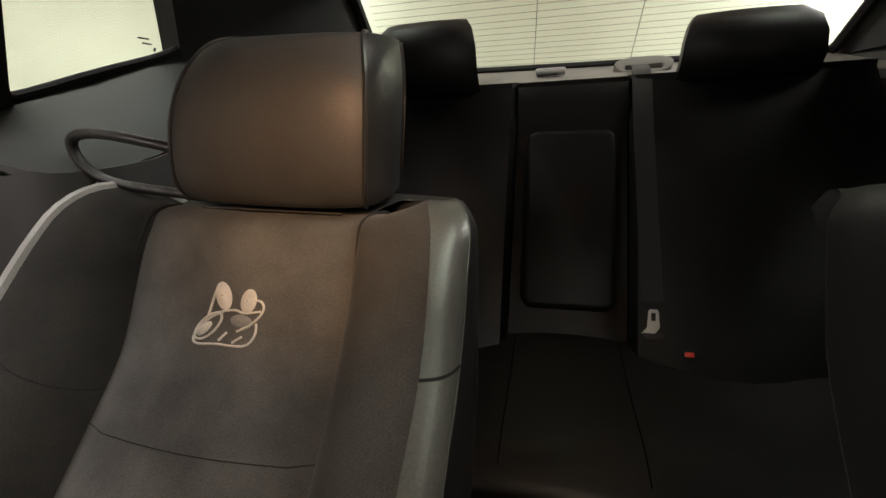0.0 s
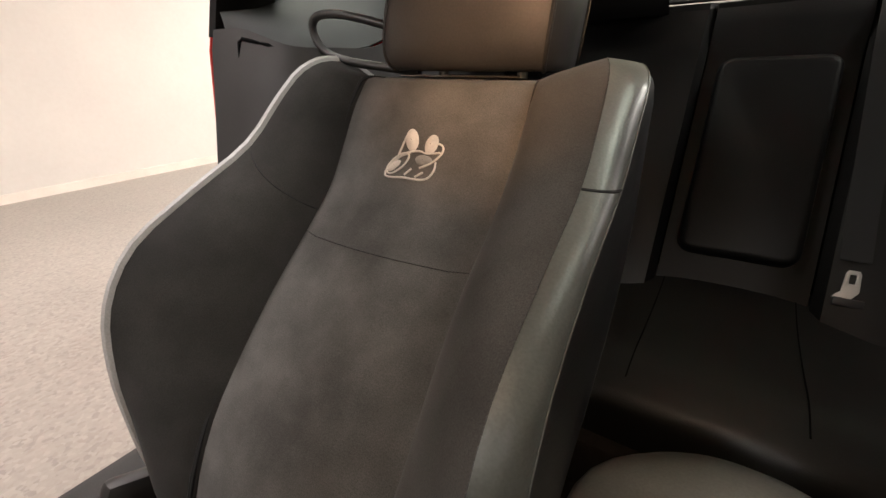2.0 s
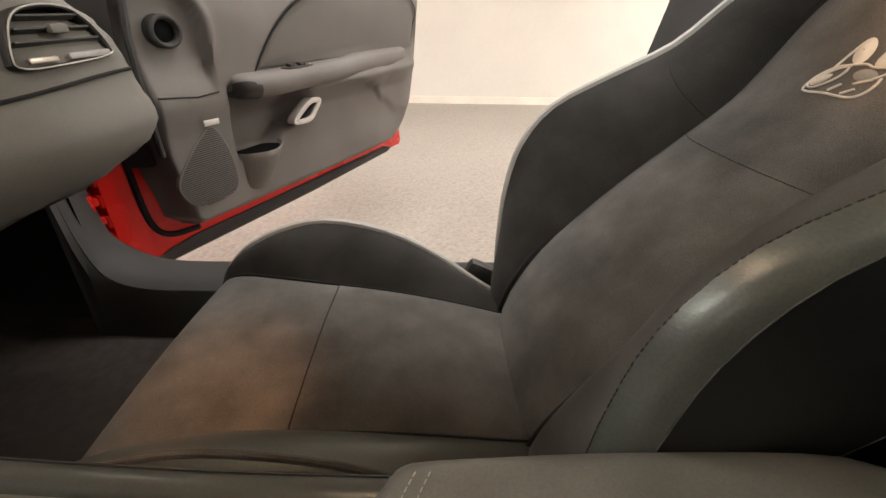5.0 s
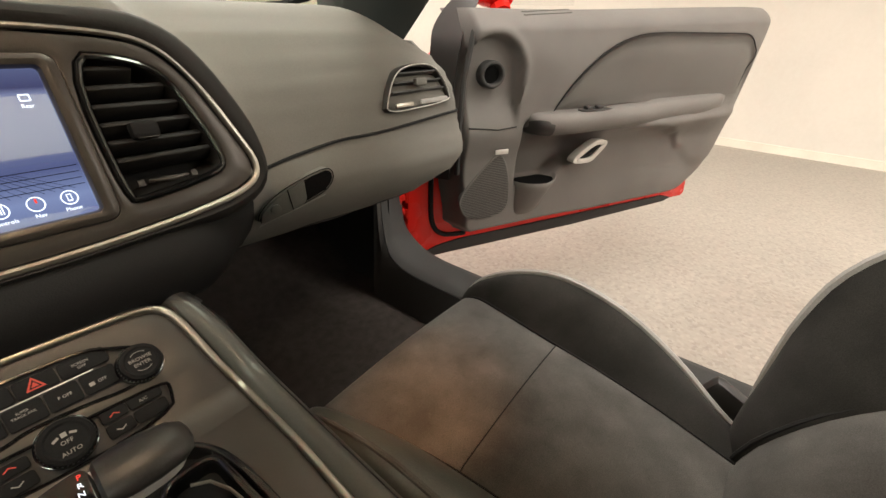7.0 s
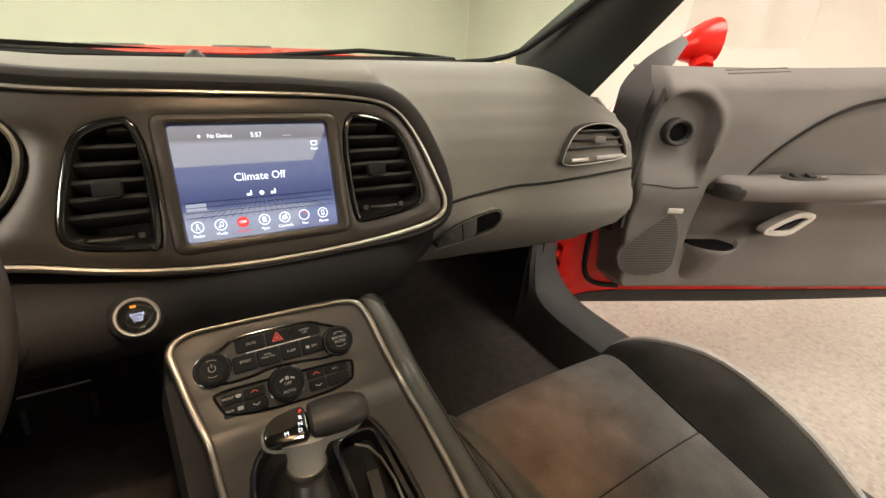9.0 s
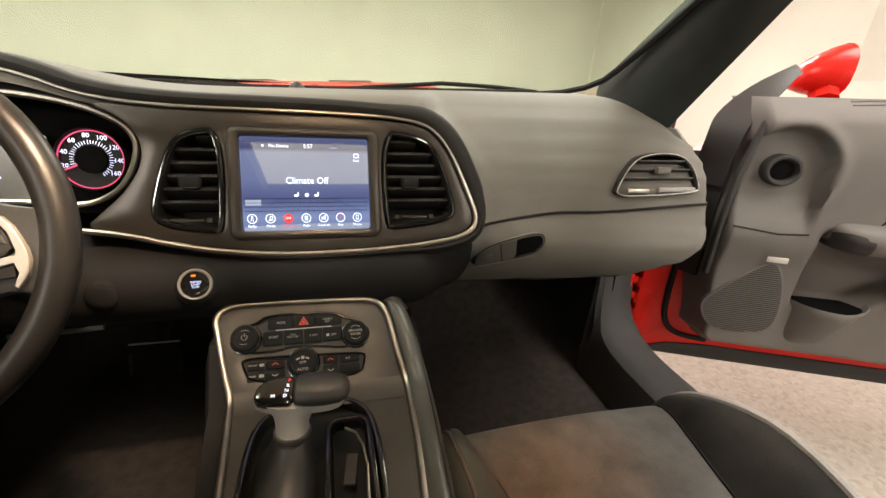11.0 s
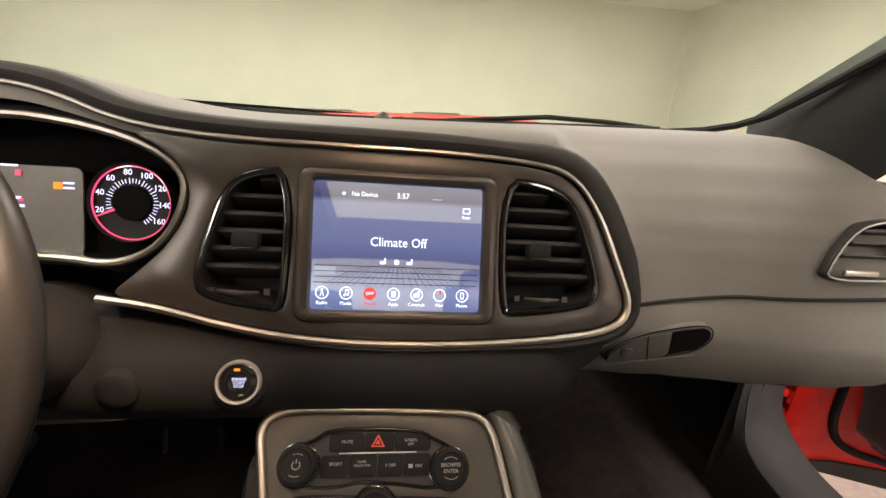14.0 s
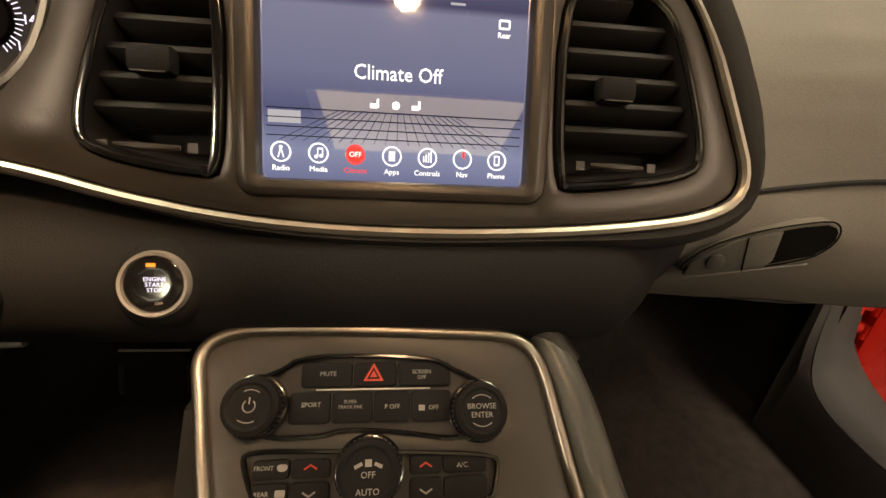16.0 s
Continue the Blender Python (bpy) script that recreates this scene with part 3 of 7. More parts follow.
    part("window_seal", sweep(rounded([(s * 0.690, -0.372, 1.30), (s * 0.795, -0.384, 1.100), (s * 0.797, -0.388, 1.085), (s * 0.792, -0.42, 1.092), (s * 0.785, -0.50, 1.115), (s * 0.766, -0.640, 1.150), (s * 0.756, -0.668, 1.168), (s * 0.740, -0.655, 1.20), (s * 0.69, -0.605, 1.30)], 1, False), 0.0075, 8), RUBBER, g, "black rubber window seal")
    if s == 1:
        part("window_mark", joined(box(pose(0.762, -0.593, 1.173, 0, 64, 12), 0.0025, 0.026, 0.001), box(pose(0.762, -0.597, 1.165, 0, 64, 12), 0.0025, 0.022, 0.001), box(pose(0.765, -0.612, 1.157, 0, 64, 12), 0.006, 0.005, 0.001)), PLASTIC, g, "small dark glass stamp", smooth=False)
    for y in (1.95, -1.0):
        w = part("wheel", disc(basis((s * 0.82, y, 0.345), (0, 1, 0), (s, 0, 0)), [(0.22, -0.1), (0.33, -0.11), (0.345, -0.08), (0.345, 0.08), (0.33, 0.11), (0.22, 0.10)], 36), RUBBER, car, "black tyre")
        part("rim", disc(basis((s * 0.82, y, 0.345), (0, 1, 0), (s, 0, 0)), [(0.21, -0.09), (0.219, 0.102), (0.19, 0.09), (0.05, 0.06), (0.04, 0.08)], 36), SILVER, w)
# roof skin, headliner and header
SUNROOF = (-0.26, 0.42, -0.70, -0.13)


def roof_skin(wide, lift):
    """The curved roof with its open sunroof aperture."""
    rows = []
    for y, z in ((0.45, 1.290), (0.25, 1.335), (0.0, 1.360), (-0.13, 1.367), (-0.40, 1.373), (-0.70, 1.372), (-0.85, 1.369), (-1.05, 1.36)):
        rows.append([(x * wide, y, z - 0.045 * abs(x / 0.62) ** 3 + lift) for x in (-0.69, -0.62, -0.44, -0.26 / wide, 0.0, 0.22, 0.42 / wide, 0.52, 0.62, 0.69)])
    bm = loft(rows)
    x0, x1, y0, y1 = SUNROOF
    gone = [f for f in bm.faces if x0 < f.calc_center_median().x < x1 and y0 < f.calc_center_median().y < y1]
    bmesh.ops.delete(bm, geom=gone, context="FACES")
    return thick(bm, 0.012)


part("headliner", roof_skin(1.0, 0.0), CLOTH, car, "dark cloth headliner")
part("roof", roof_skin(1.05, 0.035), RED, car, "red painted roof")
x0, x1, y0, y1 = SUNROOF[0] + 0.004, SUNROOF[1] - 0.004, SUNROOF[2] + 0.004, SUNROOF[3] - 0.004
part("sunroof_frame", loft([[(x, y, z) for x, y in ((x0, y0), (x1, y0), (x1, y1), (x0, y1))] for z in (1.350, 1.435)], ring=True), REAR_TRIM, car, "black sunroof frame", smooth=False)
g = part("sunroof_glass", box(pose((x0 + x1) / 2, (y0 + y1) / 2, 1.408), x1 - x0 - 0.01, y1 - y0 - 0.01, 0.004), GLASS, car, "clear sunroof glass", smooth=False)
g.visible_shadow = False
part("header_trim", sweep([(-0.62, 0.46, 1.275), (0, 0.48, 1.298), (0.62, 0.46, 1.275)], 0.03, 8), HEADLINER, car)
part("overhead_console", box(pose(0, 0.31, 1.325, 8), 0.26, 0.20, 0.035, 0.012), PLASTIC, car, "black overhead console with map lamps")
for (lx, ly, lz), aim in MAP_LAMPS:
    part("map_lamp_lens", disc(look((lx, ly, lz + 0.004), aim), [(0.021, 0.0), (0.021, 0.006)], 20), LENS, car, "warm lit map lamp lens")
# glowing lens that goes with the added fill lamp
part("courtesy_lens", disc(look((FILL_AT[0], FILL_AT[1], FILL_AT[2] + 0.004), (0.01, 0.30, 0.6)), [(0.016, 0.0), (0.016, 0.006)], 20), LENS, car, "small warm lens for the added fill lamp")
# glass
ws = loft([[(-0.72, 1.12, 0.965), (-0.35, 1.20, 0.975), (0, 1.22, 0.985), (0.35, 1.20, 0.995), (0.72, 1.10, 1.00)], [(-0.62, 0.48, 1.28), (-0.3, 0.505, 1.30), (0, 0.51, 1.305), (0.3, 0.505, 1.30), (0.62, 0.48, 1.28)]])
g = part("windscreen", thick(ws, 0.005), GLASS, car, "clear windscreen")
g.visible_shadow = False
part("windscreen_frit", sweep(rounded([(-0.71, 1.10, 0.955), (-0.35, 1.175, 0.963), (0, 1.195, 0.973), (0.35, 1.17, 0.985), (0.67, 1.08, 0.998), (0.655, 0.86, 1.095), (0.58, 0.49, 1.26)], 2, False), 0.007, 6), RUBBER, g, "black windscreen edge band")
rw = [[(-0.70, -1.50, 1.105), (0, -1.58, 1.115), (0.70, -1.50, 1.125)], [(-0.58, -1.0, 1.345), (0, -1.06, 1.36), (0.58, -1.0, 1.345)]]
g = part("rear_window", thick(loft(rw), 0.005), GLASS, car, "clear rear window with heater wires")
g.visible_shadow = False


def rear_glass(u, v):
    a = Vector(rw[0][1]).lerp(Vector(rw[0][2] if u > 0 else rw[0][0]), abs(u))
    b = Vector(rw[1][1]).lerp(Vector(rw[1][2] if u > 0 else rw[1][0]), abs(u))
    return a.lerp(b, v) + Vector((0, 0.004, -0.006))


wires = [sweep([rear_glass(u, v) for u in (-0.93, 0, 0.93)], 0.0006, 4) for v in [0.07 + 0.055 * i for i in range(16)]]
wires += [sweep([rear_glass(u, 0.06), rear_glass(u * 0.96, 0.9)], 0.0011, 4) for u in (-0.22, 0.22)]
for wire in wires:
    part("heater_wire", wire, RUBBER, g)
part("rear_window_band", sweep([rear_glass(-0.98, 0.02), rear_glass(0, 0.02), rear_glass(0.98, 0.02)], 0.010, 6), RUBBER, g, "black glass edge band")
for s in (1, -1):
    part("side_band", sweep([rear_glass(s * 0.98, 0.02), rear_glass(s * 0.98, 0.95)], 0.014, 6), RUBBER, g)
# parcel shelf with its belt outlet
shelf = part("parcel_shelf", thick(loft([[(-0.70, -1.14, 1.045), (0, -1.14, 1.06), (0.70, -1.14, 1.07)], [(-0.70, -1.51, 1.095), (0, -1.59, 1.105), (0.70, -1.51, 1.115)]]), 0.02), DASH, car, "grey carpeted parcel shelf")
part("belt_outlet", plate(basis((-0.165, -1.36, 1.098), (1, 0, 0), (0, 0.75, 0.66)), rounded([(-0.09, -0.03), (-0.065, 0.035), (0.065, 0.035), (0.09, -0.03)], 2), 0.03, 0.006, holes=[rrect(-0.05, 0.002, 0.05, 0.016, 0.004)]), DASH, shelf, "moulded grey belt outlet")
part("outlet_slot", box(basis((-0.165, -1.362, 1.093), (1, 0, 0), (0, 0.75, 0.66)) @ pose(0, 0.009, -0.02), 0.10, 0.016, 0.004), VOID, shelf, smooth=False)
part("child_anchor_cover", box(pose(0.095, -1.30, 1.092, 10), 0.085, 0.045, 0.016, 0.006), LEATHER_GREY, shelf, "pale grey anchor cover")
# bonnet with its raised centre and vents, scuttle and wiper
rows = []
for y, z in ((1.27, 0.966), (1.45, 0.974), (1.7, 0.970), (2.1, 0.94), (2.5, 0.90), (2.75, 0.84)):
    rows.append([(x, y, z + 0.045 * x - 0.012 * (abs(x) / 0.7) ** 2 + (0.014 if abs(x) < 0.34 else 0)) for x in (-0.70, -0.5, -0.36, -0.33, -0.15, 0.15, 0.33, 0.36, 0.5, 0.70)])
hood = part("bonnet", thick(loft(rows), 0.02), RED, car, "red bonnet with raised centre")
for x in (-0.19, 0.10):
    part("bonnet_vent", box(pose(x, 1.55, 0.981 + 0.045 * x, -1, -2.6), 0.13, 0.22, 0.018, 0.006), DOOR_SKIN, hood, "grey bonnet vent")
part("scuttle", thick(loft([[(x, 1.12, 0.945 + 0.035 * x), (x, 1.19, 0.952 + 0.04 * x), (x, 1.275, 0.950 + 0.045 * x)] for x in (-0.70, -0.35, 0, 0.35, 0.70)]), 0.01), PLASTIC, car, "black plastic scuttle panel")
for x0, x1 in ((0.62, 0.08), (-0.04, -0.56)):
    part("wiper", joined(sweep([(x0, 1.25, 0.967 + 0.05 * x0), (x0 - 0.14, 1.225, 0.973 + 0.05 * x0), (x0 - 0.30, 1.20, 0.973 + 0.05 * x0), (x1, 1.20, 0.974 + 0.045 * x1)], 0.0055, 6), sweep([(x0 - 0.02, 1.215, 0.969 + 0.05 * x0), (x1 - 0.06, 1.20, 0.972 + 0.045 * x1)], 0.004, 5)), RUBBER, car, "black wiper arm and blade")
part("nose", box(pose(0, 2.76, 0.58), 1.8, 0.06, 0.50, 0.03), RED, car)
part("tail", box(pose(0, -2.2, 0.70), 1.8, 0.06, 0.75, 0.03), RED, car)
part("boot_lid", thick(loft([[(-0.74, y, z), (0, y, z + 0.02), (0.74, y, z)] for y, z in ((-1.57, 1.05), (-1.9, 1.04), (-2.2, 1.02))]), 0.02), RED, car)
part("boot_wall", box(pose(0, -1.30, 0.65), 1.30, 0.03, 0.74), VOID, car, smooth=False)

# ---- seats ----
# rows up the backrest: insert y, z; ridge y, z; half widths of insert, ridge and side
BACK = [(0.062, 0.430, 0.030, 0.410, 0.128, 0.205, 0.225),
        (0.044, 0.500, 0.046, 0.490, 0.134, 0.226, 0.248),
        (0.000, 0.580, 0.046, 0.575, 0.138, 0.234, 0.258),
        (-0.060, 0.650, 0.040, 0.650, 0.140, 0.237, 0.262),
        (-0.120, 0.712, 0.022, 0.722, 0.139, 0.237, 0.262),
        (-0.178, 0.766, -0.022, 0.782, 0.137, 0.235, 0.259),
        (-0.226, 0.812, -0.100, 0.826, 0.136, 0.231, 0.254),
        (-0.258, 0.858, -0.186, 0.868, 0.135, 0.226, 0.250),
        (-0.286, 0.902, -0.245, 0.920, 0.134, 0.220, 0.246),
        (-0.304, 0.926, -0.286, 0.954, 0.132, 0.213, 0.242),
        (-0.322, 0.943, -0.325, 0.967, 0.130, 0.200, 0.226),
        (-0.360, 0.941, -0.372, 0.956, 0.126, 0.190, 0.208),
        (-0.410, 0.928, -0.425, 0.915, 0.122, 0.178, 0.192),
        (-0.450, 0.900, -0.455, 0.870, 0.120, 0.170, 0.182)]


# rows along the cushion, rear to front: insert y, z; bolster top z; half widths of insert, bolster top and side
CUSHION = [(0.005, 0.452, 0.420, 0.120, 0.198, 0.225),
           (0.080, 0.468, 0.462, 0.128, 0.208, 0.238),
           (0.160, 0.485, 0.518, 0.134, 0.216, 0.249),
           (0.255, 0.500, 0.566, 0.140, 0.220, 0.256),
           (0.360, 0.508, 0.585, 0.150, 0.222, 0.257),
           (0.440, 0.508, 0.568, 0.166, 0.219, 0.250),
           (0.505, 0.503, 0.533, 0.182, 0.213, 0.240),
           (0.540, 0.484, 0.492, 0.188, 0.209, 0.232),
           (0.556, 0.445, 0.445, 0.186, 0.203, 0.224),
           (0.546, 0.395, 0.395, 0.180, 0.198, 0.216)]


def front_seat(cx, who):
    seat = thing("front_seat", (cx, 0.15, 0.25), "black suede and leather sports seat, " + who, "car seat", "front seats")
    fine = finer(BACK)
    rows = []
    for yi, zi, yr, zr, wi, wr, wo in fine:
        rows.append([(cx + wi * u, yi + 0.010 * math.cos(u * math.pi / 2) - 0.006 * (abs(u) > 0.95), zi) for u in (-1, -0.96, -0.75, -0.5, -0.25, 0, 0.25, 0.5, 0.75, 0.96, 1)])
    n_seam = 16
    part("lower_back_panel", thick(loft(rows[: n_seam - 0]), 0.012), SUEDE, seat, "brown-black suede lower back panel")
    part("upper_back_panel", thick(loft([[(x, y - 0.0003, z + 0.0004) for x, y, z in r] for r in rows[n_seam - 1:]]), 0.012), SUEDE, seat, "brown-black suede upper back panel")
    part("seam", ribbon([(x, y + 0.0002, z) for x, y, z in rows[n_seam - 1]], 0.0005), SHADED_SUEDE, seat)
    for s in (1, -1):
        face, side, edge, groove = [], [], [], []
        for yi, zi, yr, zr, wi, wr, wo in fine:
            a, r, o = Vector((wi - 0.005, yi - 0.008, zi)), Vector((wr, yr, zr)), Vector((wo, yr - 0.030, zr - 0.006))
            mid = a.lerp(r, 0.5)
            nrm = Vector((-(r.y - a.y), r.x - a.x, 0)).normalized()
            q = []
            for k in range(9):
                t = k / 8
                q.append(a.lerp(r, t) + nrm * 0.022 * math.sin(math.pi * min(1, t * 1.02)) ** 0.7)
            face.append([(cx + s * p.x, p.y, p.z) for p in q])
            e = Vector((wr + 0.005, yr - 0.001, zr))
            edge.append((cx + s * e.x, e.y, e.z))
            groove.append((cx + s * (wi + 0.001), yi - 0.001, zi))
            back = Vector((wo - 0.012, yi - 0.115, zi - 0.01))
            q = [r] + [r.lerp(o, t) + Vector((0.8, 0.55, 0)) * 0.0065 * math.sin(math.pi * t) for t in (0.17, 0.33, 0.5, 0.67, 0.83)] + [o, o.lerp(back, 0.25) + Vector((0.004, 0, 0)), o.lerp(back, 0.6) + Vector((0.003, 0, 0)), back]
            side.append([(cx + s * p.x, p.y, p.z) for p in q])
        # outer bolster takes the darkened copy, its shade put into the colour
        bol = part("bolster", loft(face), SHADED_SUEDE if s == 1 else INNER_SUEDE, seat, "suede side bolster")
        if s == 1:
            seam = []
            for k in range(9):
                h = 21.0 - 0.58 * (8 - k)
                seam.append(Vector(face[int(h)][k]).lerp(Vector(face[int(h) + 1][k]), h - int(h)))
            part("bolster_seam", ribbon(seam, 0.0009), RUBBER, bol)
        # tunnel-side strip is paler than the door-side one, its sheen put into the colour
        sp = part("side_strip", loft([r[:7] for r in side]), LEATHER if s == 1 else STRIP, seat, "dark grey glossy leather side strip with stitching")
        # seat side uses the darkened leather in place of the shade behind the strip
        part("side_panel", loft([r[6:] for r in side]), SHADED_LEATHER, seat, "black leather seat side")
        part("side_seam", ribbon([side[21][k] for k in range(0, 7)], 0.0016), RUBBER, sp)
        if s == 1:
            part("piping", sweep(edge, 0.0070, 8), LEATHER_GREY, seat, "grey leather piping along the bolster edge")
        else:
            stitches([(x, y + 0.0005, z) for x, y, z in [r[0] for r in side]], sp, step=0.0055, r=0.0006, mat=LEATHER)
            part("edge_seam", sweep([(r[6][0] - 0.0005, r[6][1] + 0.0005, r[6][2]) for r in side], 0.0007, 5), PAD, sp, "thin dark edge seam")
        part("groove", sweep([(x, y + 0.0015, z) for x, y, z in groove], 0.0032, 6), RUBBER, seat)
    back = []
    for yi, zi, yr, zr, wi, wr, wo in fine:
        back.append([(cx + (wo - 0.012) * u, yi - 0.115 - 0.02 * math.cos(u * 1.4), zi - 0.01) for u in (-1, -0.6, -0.2, 0.2, 0.6, 1)])
    part("back_shell", loft(back), LEATHER, seat, "black leather seat back")
    top = [[Vector((cx + u * w, y, z)) for u in (-1, -0.6, 0, 0.6, 1)] for w, y, z in ((0.128, -0.324, 0.941), (0.128, -0.372, 0.944), (0.135, -0.43, 0.940), (0.17, -0.48, 0.925))]
    part("top_cap", loft(top), LEATHER, seat)
    # headrest: front panel, sides and posts
    hr = []
    for dx, hw, y0, z in finer(((-0.016, 0.100, -0.362, 0.957), (-0.017, 0.107, -0.334, 0.953), (-0.018, 0.113, -0.319, 0.966), (-0.021, 0.115, -0.314, 0.990), (-0.030, 0.1125, -0.316, 1.040), (-0.039, 0.105, -0.325, 1.080), (-0.045, 0.094, -0.341, 1.108), (-0.047, 0.084, -0.362, 1.122), (-0.047, 0.076, -0.390, 1.126))):
        hr.append([(cx + dx + hw * u, y0 - 0.016 * abs(u) ** 4, z) for u in (-1, -0.95, -0.85, -0.6, -0.3, 0, 0.3, 0.6, 0.85, 0.95, 1)])
    head = part("headrest", loft(hr), HEAD, seat, "black leather headrest, front colour lifted for its sheen")
    for s in (1, -1):
        sd = [[(r[10 if s == 1 else 0][0] + s * dx, r[0][1] - dy, r[0][2]) for dx, dy in ((0, 0), (0.006, 0.012), (0.010, 0.05), (0.002, 0.10), (-0.012, 0.12))] for r in hr]
        part("headrest_side", loft(sd), LEATHER, head)
        part("headrest_piping", sweep([r[10 if s == 1 else 0] for r in hr], 0.0028, 6), LEATHER, head)
    part("headrest_back", loft([[(x, y - 0.118 + 0.014 * 0, z) for x, y, z in (r[0], r[5], r[10])] for r in hr]), LEATHER, head)
    part("headrest_top", loft([hr[-1], [(x, y - 0.08, z - 0.005) for x, y, z in hr[-1]]]), LEATHER, head)
    part("headrest_base", loft([hr[0], [(x, y - 0.07, z) for x, y, z in hr[0]]]), PLASTIC, head)
    for s in (1, -1):
        part("headrest_post", sweep([(cx - 0.02 + s * 0.06, -0.39, 0.925), (cx - 0.02 + s * 0.06, -0.39, 0.975)], 0.007, 10), CHROME, seat)
    part("release_strip", sweep([(cx - 0.100, -0.338, 0.9475), (cx + 0.075, -0.338, 0.9475)], 0.0014, 6), GUNMETAL, seat, "thin dark metal strip under the headrest")
    # cushion
    fine = finer(CUSHION)
    rows = [[(cx + wi * u, y, zi + 0.008 * math.cos(u * math.pi / 2) - 0.005 * (abs(u) > 0.95)) for u in (-1, -0.95, -0.7, -0.35, 0, 0.35, 0.7, 0.95, 1)] for y, zi, zb, wi, wb, ws in fine]
    cut = 11
    part("rear_cushion_panel", thick(loft(rows[: cut + 1]), 0.012), SUEDE, seat, "suede cushion panel with wear marks")
    part("front_cushion_panel", thick(loft([[(x, y + 0.0015, z - 0.001) for x, y, z in r] for r in rows[cut:]]), 0.012), SUEDE, seat, "suede thigh panel with brownish sheen")
    part("cushion_seam", ribbon([(x, y, z + 0.0002) for x, y, z in rows[cut]], 0.0010), RUBBER, seat)
    for s in (1, -1):
        face, side, edge, groove = [], [], [], []
        for y, zi, zb, wi, wb, ws in fine:
            a, b = Vector((wi, y, zi - 0.004)), Vector((wb, y, zb))
            face.append([(cx + s * (a.x + (b.x - a.x) * t), y, a.z + (b.z - a.z) * t + 0.016 * math.sin(math.pi * t)) for t in (0, 0.12, 0.3, 0.5, 0.7, 0.88, 1)])
            side.append([(cx + s * x, y, z) for x, z in ((wb, zb), (wb + 0.012, zb - 0.004), (wb + 0.5 * (ws - wb) + 0.010, zb - 0.022), (ws, zb - 0.06), (ws - 0.004, zb - 0.11), (ws - 0.03, min(0.36, zb - 0.12)))])
            edge.append((cx + s * (wb + 0.004), y, zb))
            groove.append((cx + s * wi, y, zi - 0.002))
        part("cushion_bolster", loft(face), SHADED_SUEDE if s == 1 else STRIP, seat, "suede thigh bolster")
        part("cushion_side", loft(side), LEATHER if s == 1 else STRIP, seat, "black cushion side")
        part("cushion_piping", sweep(edge, 0.0068 if s == 1 else 0.0035, 8), LEATHER_GREY if s == 1 else SUEDE, seat, "grey leather piping" if s == 1 else "dark piping")
        part("cushion_groove", sweep(groove, 0.0015, 5), RUBBER, seat)
    part("side_valance", box(pose(cx, 0.26, 0.335), 0.47, 0.56, 0.075, 0.02), PLASTIC, seat, "black plastic seat valance")
    for s in (1, -1):
        part("seat_rail", box(pose(cx + s * 0.18, 0.24, 0.272), 0.045, 0.52, 0.056, 0.006), PLASTIC, seat)
    part("recliner_cover", box(pose(cx + 0.262, 0.06, 0.42, 25), 0.03, 0.12, 0.10, 0.012), PLASTIC, seat, "black plastic recliner cover")
    # belt guide loop at the outer shoulder
    lp = rounded([(cx + 0.085, -0.36, 1.004), (cx + 0.185, -0.34, 1.030), (cx + 0.246, -0.34, 1.028), (cx + 0.244, -0.34, 0.992), (cx + 0.205, -0.345, 0.966), (cx + 0.06, -0.36, 0.952)], 3, False)
    part("belt_guide", sweep(lp, 0.0062, 10), LEATHER, seat, "black leather belt guide loop")
    # the seat leans a little towards the tunnel
    for ob in [seat, *seat.children_recursive]:
        if ob.type == "MESH":
            for v in ob.data.vertices:
                v.co.z += 0.04 * v.co.x * smooth01(0.55, 0.70, v.co.z)
    return seat


SEAT_X = 0.40
passenger = front_seat(SEAT_X, "on the passenger side")


def back_point(x, z, lift=0.0):
    """A place on the upper back panel."""
    f = finer(BACK)
    for a, b in zip(f, f[1:]):
        if a[1] <= z <= b[1]:
            t = (z - a[1]) / (b[1] - a[1])
            y = a[0] + (b[0] - a[0]) * t
            return Vector((SEAT_X + x, y + 0.010 * math.cos(x / 0.137 * math.pi / 2) + 0.8 * lift, z + 0.55 * lift + 0.04 * x * smooth01(0.80, 0.95, z)))


# embroidered emblem, drawn as plain shapes
EM = [([(-0.001, 0.8655), (0.013, 0.8604), (0.025, 0.8505), (0.031, 0.842), (0.026, 0.837), (0.0, 0.8394), (-0.014, 0.8385), (-0.031, 0.8388), (-0.038, 0.843), (-0.0415, 0.851), (-0.040, 0.858)], False),
      ([(-0.034, 0.877), (-0.042, 0.8768), (-0.0465, 0.871), (-0.0425, 0.863), (-0.033, 0.856)], False), ([(0.0166, 0.8622), (-0.0135, 0.8690), (-0.0235, 0.8652), (-0.0425, 0.8680)], False),
      ([(0.0156, 0.8633), (0.0126, 0.8784), (0.010, 0.886)], False), ([(-0.001, 0.8420), (-0.009, 0.849)], False), ([(-0.017, 0.841), (-0.0265, 0.8465)], False), ([(-0.020, 0.8505), (-0.0335, 0.856)], False)]
emblem = part("emblem", joined(*[sweep([back_point(x, z, 0.001) for x, z in rounded(pts, 2, closed)] + ([back_point(*rounded(pts, 2)[0], 0.001)] if closed else []), 0.0013, 5) for pts, closed in EM]), EMBROIDERY, passenger, "silver embroidered badge of plain shapes")


